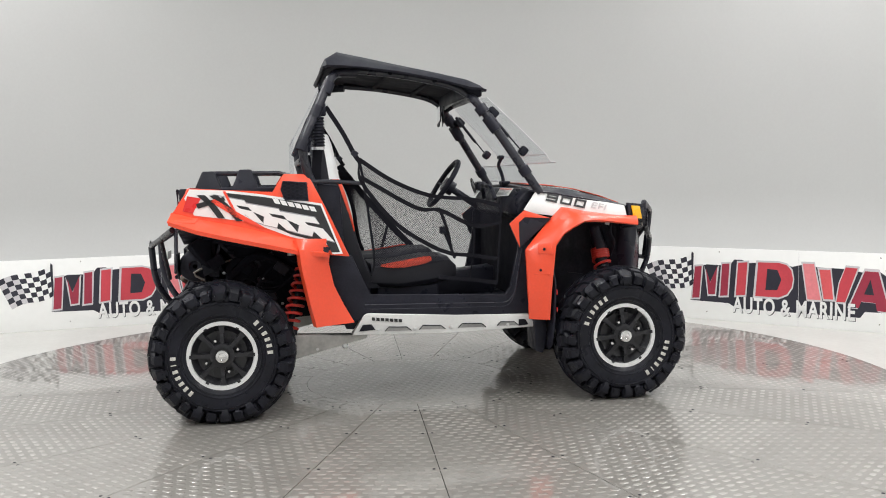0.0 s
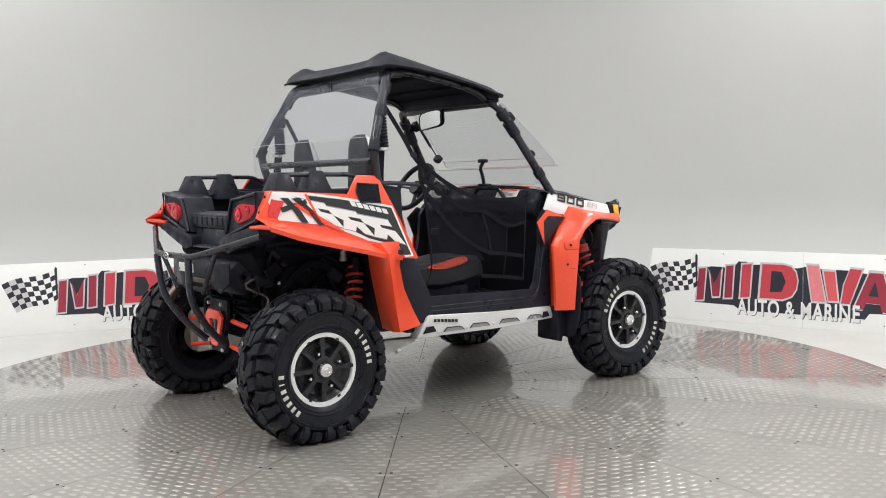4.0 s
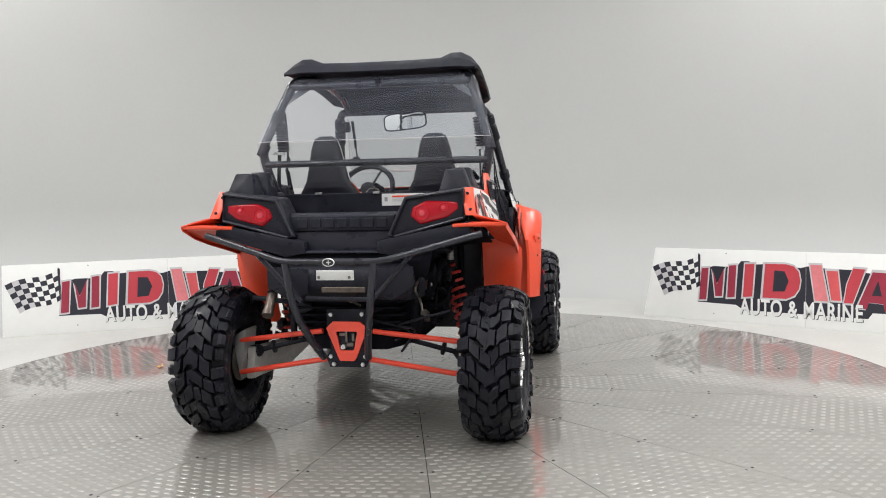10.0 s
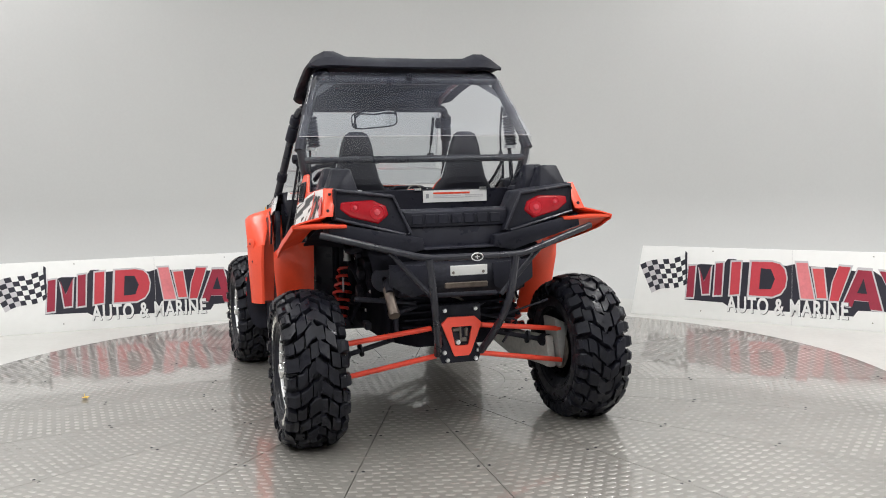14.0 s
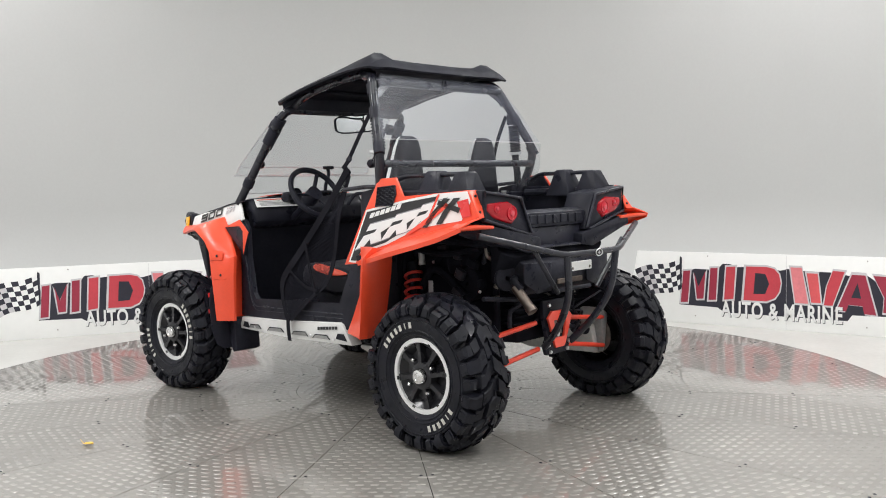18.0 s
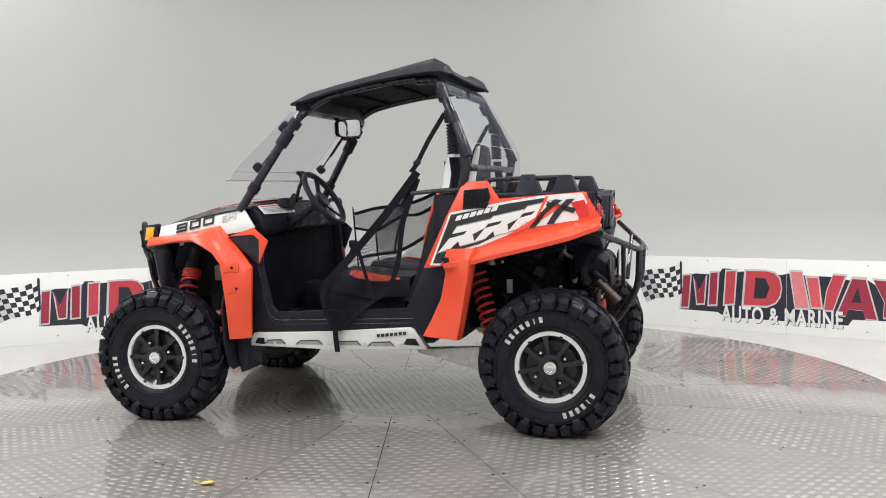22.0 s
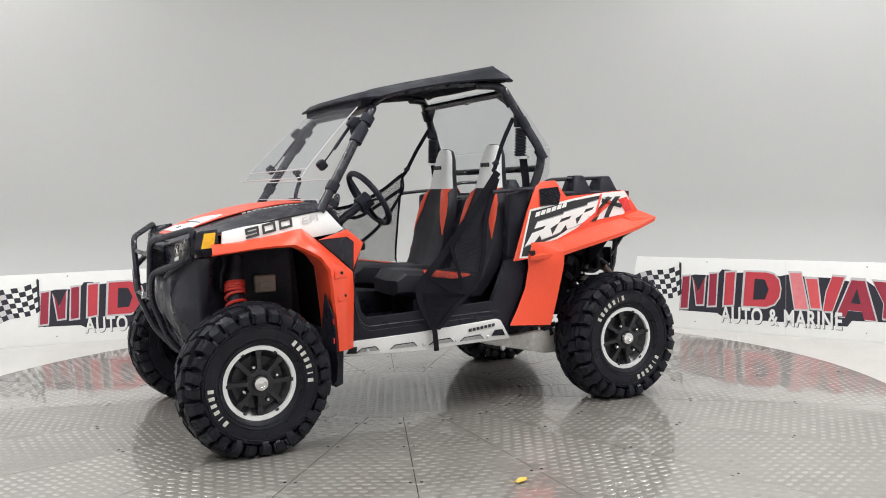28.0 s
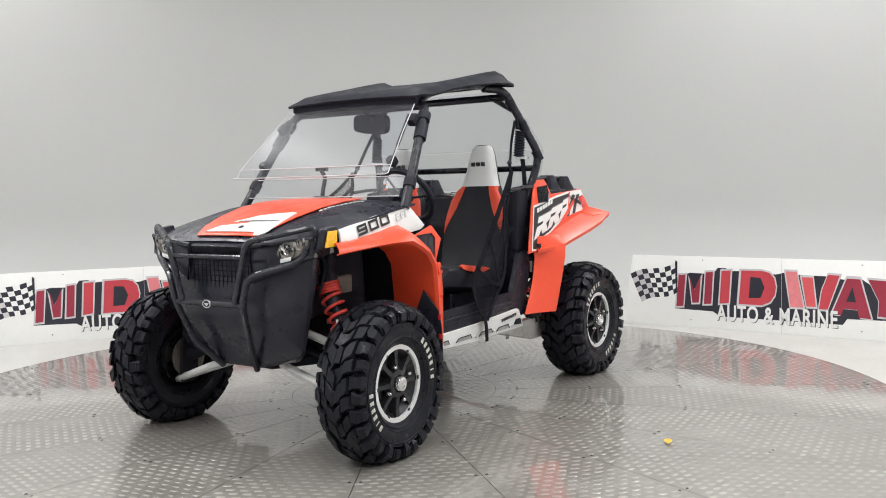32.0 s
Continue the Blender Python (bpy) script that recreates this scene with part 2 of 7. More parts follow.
def ngon(bm, pts, thick_vec, bevel=0.0):
    """A flat polygon with a thickness."""
    a = [bm.verts.new(p) for p in pts]
    b = [bm.verts.new(Vector(p) + thick_vec) for p in pts]
    n = len(a)
    fs = [bm.faces.new(a), bm.faces.new(b[::-1])]
    for i in range(n):
        fs.append(bm.faces.new((a[i], b[i], b[(i + 1) % n], a[(i + 1) % n])))
    if bevel:
        es = [e for e in {e for f in fs for e in f.edges}]
        bmesh.ops.bevel(bm, geom=es, offset=bevel, segments=2, affect="EDGES", profile=0.5)
    return bm


def sidepoly(bm, pts, yf, side, lift=0.0, thick=0.006, bevel=0.0):
    """An outline in x and z laid on the flank y = yf(x, z), for the left (1) or right (-1) side."""
    q = [Vector((x, side * (yf(x, z) + lift), z)) for x, z in pts]
    return ngon(bm, q, Vector((0, -side * thick, 0)), bevel)


def sheet(bm, rows, thick):
    """A skin through rows of points, given a thickness along its normals."""
    g = [[Vector(p) for p in r] for r in rows]
    nr, nc = len(g), len(g[0])

    def nrm(i, j):
        du = g[min(i + 1, nr - 1)][j] - g[max(i - 1, 0)][j]
        dv = g[i][min(j + 1, nc - 1)] - g[i][max(j - 1, 0)]
        n = du.cross(dv)
        return n.normalized() if n.length > 1e-9 else Vector((0, 0, 1))
    a = [[bm.verts.new(g[i][j]) for j in range(nc)] for i in range(nr)]
    b = [[bm.verts.new(g[i][j] - nrm(i, j) * thick) for j in range(nc)] for i in range(nr)]
    for i in range(nr - 1):
        for j in range(nc - 1):
            bm.faces.new((a[i][j], a[i][j + 1], a[i + 1][j + 1], a[i + 1][j]))
            bm.faces.new((b[i][j], b[i + 1][j], b[i + 1][j + 1], b[i][j + 1]))
    edge = [(0, j) for j in range(nc)] + [(i, nc - 1) for i in range(1, nr)] + [(nr - 1, j) for j in range(nc - 2, -1, -1)] + [(i, 0) for i in range(nr - 2, 0, -1)]
    for k in range(len(edge)):
        (i, j), (u, v) = edge[k], edge[(k + 1) % len(edge)]
        bm.faces.new((a[i][j], b[i][j], b[u][v], a[u][v]))
    return bm


def hull(bm, pts, bevel=0.0):
    vs = [bm.verts.new(p) for p in pts]
    r = bmesh.ops.convex_hull(bm, input=vs)
    loose = list({e for e in r["geom_interior"] + r["geom_unused"] if isinstance(e, bmesh.types.BMVert)})
    bmesh.ops.delete(bm, geom=loose, context="VERTS")
    if bevel:
        bmesh.ops.dissolve_limit(bm, angle_limit=0.02, verts=bm.verts, edges=bm.edges)
        bmesh.ops.bevel(bm, geom=list(bm.edges), offset=bevel, segments=2, affect="EDGES", profile=0.5)
    return bm


def B():
    return bmesh.new()


def words(text, size, m, material, name, parent, label="", depth=0.002, shear=0.0, width=None, bold=0.0, space=1.0):
    """Raised writing in the built-in font; m brings its x-y plane into place."""
    c = bpy.data.curves.new(name, "FONT")
    c.body, c.size, c.extrude, c.shear = text, size, depth, shear
    c.offset = bold
    c.space_character = space
    c.align_x, c.align_y = "CENTER", "CENTER"
    tmp = bpy.data.objects.new(name, c)
    scene.collection.objects.link(tmp)
    dg = bpy.context.evaluated_depsgraph_get()
    me = bpy.data.meshes.new_from_object(tmp.evaluated_get(dg))
    bpy.data.objects.remove(tmp)
    if width:
        xs = [v.co.x for v in me.vertices]
        k = width / (max(xs) - min(xs))
        me.transform(Matrix.Diagonal((k, 1, 1, 1)))
    me.transform(m)
    me.materials.clear()
    me.materials.append(material)
    ob = new(name, me)
    ob.parent = parent
    if label:
        ob["label"] = label
    return ob



def square_digits(text, width, high, m, material, parent):
    """Wide, square-cornered slanted digits, built of strokes."""
    bars = {"0": "abcdef", "9": "abcdfg"}
    pitch = width / len(text)
    w, t = pitch * 0.80, high * 0.24
    spans = {"a": (0, high - t, w, high), "d": (0, 0, w, t), "g": (0, (high - t) / 2, w, (high + t) / 2), "f": (0, (high - t) / 2, t, high - t), "b": (w - t, (high - t) / 2, w, high - t), "e": (0, t, t, (high + t) / 2), "c": (w - t, t, w, (high + t) / 2)}
    bm = B()
    for i, ch in enumerate(text):
        for k, q in enumerate(bars[ch]):
            x0, y0, x1, y1 = spans[q]
            ox, oy = i * pitch - width / 2 + pitch * 0.1, -high / 2
            pts = [m @ Vector((ox + x + (oy + y) * 0.2, oy + y, 0.0006 + 0.0002 * k)) for x, y in ((x0, y0), (x1, y0), (x1, y1), (x0, y1))]
            ngon(bm, pts, m.to_3x3() @ Vector((0, 0, -0.001)))
    return part("number", bm, material, parent, "black square-cut number")


# ================= the studio =================
WALL_R, COVE = 4.05, 1.0
FLOOR_Z = -0.033  # the turntable stands this much proud of the floor


def u_path():
    p = [(WALL_R, -8.0), (WALL_R, -6.0), (WALL_R, -4.0), (WALL_R, -2.0)]
    p += [(WALL_R * math.cos(radians(a)), WALL_R * math.sin(radians(a))) for a in range(0, 181, 5)]
    return p + [(-WALL_R, -2.0), (-WALL_R, -4.0), (-WALL_R, -6.0), (-WALL_R, -8.0)]


def outward(x, y):
    if y <= 0:
        return Vector((math.copysign(1, x), 0))
    return Vector((x, y)).normalized()


def build_studio():
    prof = [(COVE * math.sin(radians(a)), COVE * (1 - math.cos(radians(a)))) for a in range(0, 91, 9)] + [(COVE, 2.0), (COVE, 3.2), (COVE, 4.72)]
    rows = []
    for x, y in u_path():
        o = outward(x, y)
        rows.append([(x + o.x * d, y + o.y * d, z + FLOOR_Z) for d, z in prof])
    single("wall_cyclorama", sheet(B(), rows, -0.06), M["wall"], "smooth pale grey curved studio wall with a coved foot", kind="structure")
    bm = B()
    box(bm, (0, -8.06, 2.35), (9.92, 0.1, 4.72))
    single("wall_south", bm, M["wall"], "plain pale grey studio wall behind the camera", kind="structure")
    bm = B()
    box(bm, (0, -1.55, 4.8), (10.1, 13.2, 0.15))
    single("ceiling", bm, M["ceil"], "plain white studio ceiling", kind="structure")
    # floor round the turntable
    bm = B()
    inner, outer = [], []
    pts = u_path()
    loop = pts + [(-WALL_R + k * WALL_R / 3, -8.0) for k in range(1, 6)]
    for x, y in loop:
        a = math.atan2(y, x)
        inner.append((2.832 * math.cos(a), 2.832 * math.sin(a), FLOOR_Z))
        outer.append((x, y, FLOOR_Z))
    inner.append(inner[0])
    outer.append(outer[0])
    mid = [tuple((Vector(a) + Vector(b)) / 2) for a, b in zip(inner, outer)]
    single("floor", sheet(bm, [inner, mid, outer], 0.05), M["floor"], "glossy white painted studio floor", kind="structure")
    bm = B()
    box(bm, (0, 0, -0.15), (12, 18, 0.06))
    single("ground", bm, M["gap"], "dark slab under the floor", kind="structure")


build_studio()

# ---------------- the turntable ----------------
R_IN, R_OUT, WEDGES, SEAM0 = 0.595, 2.826, 20, 14.0


LUG_L, LUG_W, LUG_H = 0.0200, 0.0122, 0.0013


def add_lug(vs, fs, x, y):
    """One low pillow-shaped lug, longer across the wedge than along it."""
    k = len(vs)
    for u, v, z in ((1.0, 1.0, 0.0), (0.86, 0.80, LUG_H * 0.75), (0.55, 0.45, LUG_H)):
        for q in range(8):
            a = math.pi / 8 + q * math.pi / 4
            cx, cy = math.cos(a), math.sin(a)
            vs.append((x + math.copysign(abs(cx) ** 0.6, cx) * LUG_W * v, y + math.copysign(abs(cy) ** 0.6, cy) * LUG_L * u, z))
    for r in (0, 8):
        fs += [(k + r + q, k + r + (q + 1) % 8, k + r + 8 + (q + 1) % 8, k + r + 8 + q) for q in range(8)]
    fs.append(tuple(k + 16 + q for q in range(8)))


def lug_sheet(name, keep, x0, x1, y1):
    """Lugs in staggered rows wherever keep(x, y) allows."""
    vs, fs = [], []
    row = 0
    x = x0
    while x < x1:
        n = int(y1 / 0.061) + 1
        for j in range(-n, n + 1):
            y = (j + (0.5 if row % 2 else 0.0)) * 0.061
            if keep(x, y):
                add_lug(vs, fs, x, y)
        x += 0.0425
        row += 1
    me = bpy.data.meshes.new(name)
    me.from_pydata(vs, [], fs)
    me.materials.append(M["lug"])
    me.polygons.foreach_set("use_smooth", [True] * len(me.polygons))
    return me


def tread_mesh():
    """Raised lugs of the chequer plate of one wedge."""
    half = math.pi / WEDGES

    def keep(x, y):
        r, a = math.hypot(x, y), math.atan2(y, x)
        return R_IN + 0.025 < r < R_OUT - 0.025 and abs(a) < half and r * math.sin(half - abs(a)) > 0.016
    return lug_sheet("tread", keep, 0.56, R_OUT, 0.46)


def build_turntable():
    tt = thing("turntable", "round turntable of glossy aluminium chequer plate wedges", "turntable")
    bm = B()
    lathe(bm, [(0.001, -0.02), (R_OUT, -0.02), (R_OUT, -0.075), (0.001, -0.075)], 120, Matrix.Rotation(radians(90), 4, "X"))
    part("base", bm, M["gap"], tt, "dark drum under the plates")
    bm = B()
    lathe(bm, [(0.001, 0.0), (R_IN - 0.0015, 0.0), (R_IN - 0.001, -0.001), (R_IN - 0.001, -0.02), (0.001, -0.02)], 96, Matrix.Rotation(radians(90), 4, "X"))
    part("centre_plate", bm, M["plate"], tt, "round centre plate")
    bm = B()
    half = math.pi / WEDGES
    n = 8
    g = 0.0018
    top = []
    for r in (R_IN + 0.0005, 1.2, 2.0, R_OUT):
        hh = half - g / r
        top.append([(r * math.cos(-hh + 2 * hh * k / n), r * math.sin(-hh + 2 * hh * k / n), 0.0) for k in range(n + 1)])
    sheet(bm, top, 0.02)
    me = mesh_of("plate", bm, M["plate"])
    tread = tread_mesh()
    bm = B()
    lathe(bm, [(0.0005, 0.0022), (0.004, 0.002), (0.0075, 0.0004), (0.0075, -0.002)], 10, Matrix.Rotation(radians(90), 4, "X"))
    bolt = mesh_of("bolt", bm, M["dark"])
    for k in range(WEDGES):
        a = SEAM0 + 18 * k
        share("plate", me, tt, pose(0, 0, 0, 0, 0, a + 9))
        tagged(share("tread", tread, tt, pose(0, 0, 0, 0, 0, a + 9)), kind="stuff")
        for r in (0.72, 1.14, 1.66, 2.2, 2.72):
            for s in (-1, 1):
                share("bolt", bolt, tt, pose(0, 0, 0, 0, 0, a) @ pose(r, s * 0.023, 0))
    # centre plate lugs
    tm = lug_sheet("tread", lambda x, y: math.hypot(x, y) < R_IN - 0.03, -0.6, 0.6, 0.6)
    tagged(share("tread", tm, tt, pose(0, 0, 0, 0, 0, 30)), kind="stuff")
    return tt


turntable = build_turntable()


def build_leaf():
    bm = B()
    rows = []
    for i in range(7):
        u = i / 6
        w = 0.019 * math.sin(math.pi * (0.12 + 0.86 * u)) ** 0.8
        rows.append([((u - 0.5) * 0.055, w * k, 0.006 + 0.006 * abs(k) + 0.004 * u) for k in (-1, -0.5, 0, 0.5, 1)])
    sheet(bm, rows, 0.0012)
    tube(bm, smooth_path([(-0.026, 0, 0.007), (-0.045, 0.006, 0.014), (-0.06, 0.012, 0.02)], 4), 0.0013, 5)
    return single("leaf", bm, M["leaf"], "small dry yellow leaf lying on the turntable", "leaf")


leaf = build_leaf()

# ---------------- the sign boards ----------------


HIGH = 1.0277


def build_sign(c, d, s0, s0b, s1, g0, k):
    """A white board with the same printed sign. c, d: foot line; s0, s0b, s1: its ends; g0, k: where the print begins, its stretch."""
    d = Vector((d[0], d[1], 0)).normalized()
    nrm = Vector((d.y, -d.x, 0))  # towards the turntable
    if nrm.y > 0:
        nrm = -nrm
    o = Vector((c[0], c[1], FLOOR_Z))
    root = thing("sign_board", "long white sign board with red block lettering and a chequered flag", "sign", group="sign boards by the turntable")

    def P(g, z, lift=0.0):
        return o + d * (g0 + g * k) + Vector((0, 0, z * HIGH)) + nrm * lift

    def S(s, z, lift=0.0):
        return o + d * s + Vector((0, 0, z * HIGH)) + nrm * lift
    bm = B()
    ngon(bm, [S(s0b, 0.0), S(s1, 0.0), S(s1, 0.578), S(s0, 0.578)], -nrm * 0.012, 0.0015)
    part("board", bm, M["board"], root)

    def print_poly(name, pts, material, lift, label=""):
        bm = B()
        ngon(bm, [P(g, z, lift) for g, z in pts], -nrm * 0.0008)
        return part(name, bm, material, root, label)

    # dark ground behind the blocks
    print_poly("shadow_block", [(0.385, 0.148), (0.41, 0.30), (0.44, 0.42), (0.52, 0.445), (0.70, 0.44), (0.74, 0.492), (0.80, 0.492), (0.86, 0.47), (0.93, 0.475), (1.19, 0.455), (1.245, 0.47), (1.33, 0.46),
                                (1.55, 0.455), (1.68, 0.435), (1.78, 0.455), (1.86, 0.40), (2.10, 0.43), (2.05, 0.30), (2.02, 0.15), (1.70, 0.145), (1.67, 0.10), (0.76, 0.105), (0.70, 0.142)], M["ink"], 0.0012, "navy shadow")
    blocks = [  # slanted bars and wedges: outline, colour
        ([(0.392, 0.16), (0.418, 0.43), (0.485, 0.437), (0.462, 0.165)], "red1"),
        ([(0.505, 0.42), (0.545, 0.30), (0.612, 0.44), (0.592, 0.20), (0.53, 0.195)], "red1"),
        ([(0.622, 0.19), (0.640, 0.46), (0.71, 0.467), (0.693, 0.196)], "red1"),
        ([(0.748, 0.20), (0.767, 0.475), (0.852, 0.482), (0.833, 0.21)], "red2"),
        ([(0.898, 0.205), (0.92, 0.485), (1.085, 0.487), (1.145, 0.472), (1.182, 0.43), (1.196, 0.36), (1.185, 0.29), (1.150, 0.235), (1.085, 0.205)], "red2"),
        ([(1.255, 0.49), (1.345, 0.49), (1.40, 0.205), (1.295, 0.205)], "pink"),
        ([(1.372, 0.45), (1.462, 0.45), (1.488, 0.215), (1.412, 0.215)], "coral"),
        ([(1.565, 0.475), (1.655, 0.47), (1.565, 0.20), (1.498, 0.20), (1.52, 0.35)], "red2"),
        ([(1.585, 0.17), (1.695, 0.455), (1.79, 0.452), (1.87, 0.15), (1.785, 0.155), (1.772, 0.215), (1.672, 0.22), (1.655, 0.168)], "red1"),
        ([(1.835, 0.45), (2.125, 0.435), (2.01, 0.28), (1.99, 0.165), (1.905, 0.17), (1.912, 0.285)], "red1"),
    ]
    for outl, col in blocks:
        cx = sum(p[0] for p in outl) / len(outl)
        cz = sum(p[1] for p in outl) / len(outl)
        w = max(p[0] for p in outl) - min(p[0] for p in outl)
        h = max(p[1] for p in outl) - min(p[1] for p in outl)
        kx, kz = 1 + 0.014 / w, 1 + 0.015 / h
        # silver rim, then the coloured block
        print_poly("block_rim", [(cx + (g - cx) * kx, cz + (z - cz) * kz) for g, z in outl], M["silver"], 0.0022, "silver rim")
        print_poly("block", [(cx + (g - cx) * (2 - kx), cz + (z - cz) * (2 - kz)) for g, z in outl], M[col], 0.0032)
    print_poly("block_hole", [(0.985, 0.265), (0.998, 0.43), (1.075, 0.425), (1.105, 0.35), (1.075, 0.27)], M["ink"], 0.0042, "navy gap")
    print_poly("block_hole", [(1.693, 0.275), (1.735, 0.385), (1.760, 0.272)], M["ink"], 0.0042, "navy gap")
    # flag
    na, nb = 8, 6

    def F(u, v):
        g = 0.0 * (1 - u) + 0.40 * u + v * (0.10 * (1 - u) + 0.017 * u)
        z = 0.405 * (1 - u) + 0.525 * u - v * (0.232 * (1 - u) + 0.24 * u) + 0.018 * math.sin(u * 5.5 + 0.4) + 0.006
        return g, z
    for i in range(na):
        for j in range(nb):
            q = [F(i / na, j / nb), F((i + 1) / na, j / nb), F((i + 1) / na, (j + 1) / nb), F(i / na, (j + 1) / nb)]
            print_poly("flag_square", q[::-1], M["ink"] if (i + j) % 2 == 0 else M["silver"] if i < 3 else M["board"], 0.0022)
    print_poly("flag_pole", [(0.405, 0.28), (0.41, 0.53), (0.395, 0.545), (0.39, 0.52), (0.395, 0.28)], M["ink"], 0.0034, "dark flag pole")
    # white line of writing
    ctr = P(1.185, 0.130, 0.0045)
    m = Matrix((( d.x, 0, nrm.x, ctr.x), (d.y, 0, nrm.y, ctr.y), (0, 1, 0, ctr.z), (0, 0, 0, 1)))
    sh = ctr + Vector((0, 0, -0.004)) - nrm * 0.0012 + d * 0.005
    m2 = Matrix((( d.x, 0, nrm.x, sh.x), (d.y, 0, nrm.y, sh.y), (0, 1, 0, sh.z), (0, 0, 0, 1)))
    words("AUTO & MARINE", 0.178, m2, M["ink"], "writing_shadow", root, "dark shadow of the writing", 0.0004, width=0.905 * k, bold=0.0048, space=1.12)
    words("AUTO & MARINE", 0.178, m, M["white"], "writing", root, "white writing", 0.0004, width=0.905 * k, bold=0.0048, space=1.12)
    # joint between the two sheets of the board
    print_poly("board_joint", [(1.2315, 0.004), (1.2335, 0.004), (1.2335, 0.572), (1.2315, 0.572)], M["silver"], 0.0052, "thin joint between the sheets")
    # screws
    for g, z in ((0.62, 0.549), (0.52, 0.062), (1.8, 0.545), (1.8, 0.06)):
        bm = B()
        lathe(bm, [(0.0005, -0.002), (0.005, -0.0015), (0.006, 0.002)], 8, Matrix.Translation(P(g, z, 0.0)) @ Matrix.Rotation(math.atan2(nrm.x, -nrm.y), 4, "Z"))
        part("screw", bm, M["steel"], root)
    return root


build_sign((2.8457, 1.7958), (0.780, -0.626), -0.9794, -1.0914, 1.3155, -1.003, 1.0277)
build_sign((-2.7296, 2.434), (0.959, 0.282), -0.6629, -0.6865, 1.6649, -0.6495, 1.0431)

# ================= the buggy =================
buggy = thing("off_road_buggy", "orange, white and black two-seat side-by-side off-road buggy", "off-road vehicle")


def yR(x, z):
    return 0.60 + (1.15 - z) * 0.15


def yF(x, z):
    return 0.572 + (1.08 - z) * 0.30 - 0.07 * (x - 0.63)


def yS(x, z):
    return 0.595 + (0.8 - z) * 0.04


# ---------------- wheels ----------------


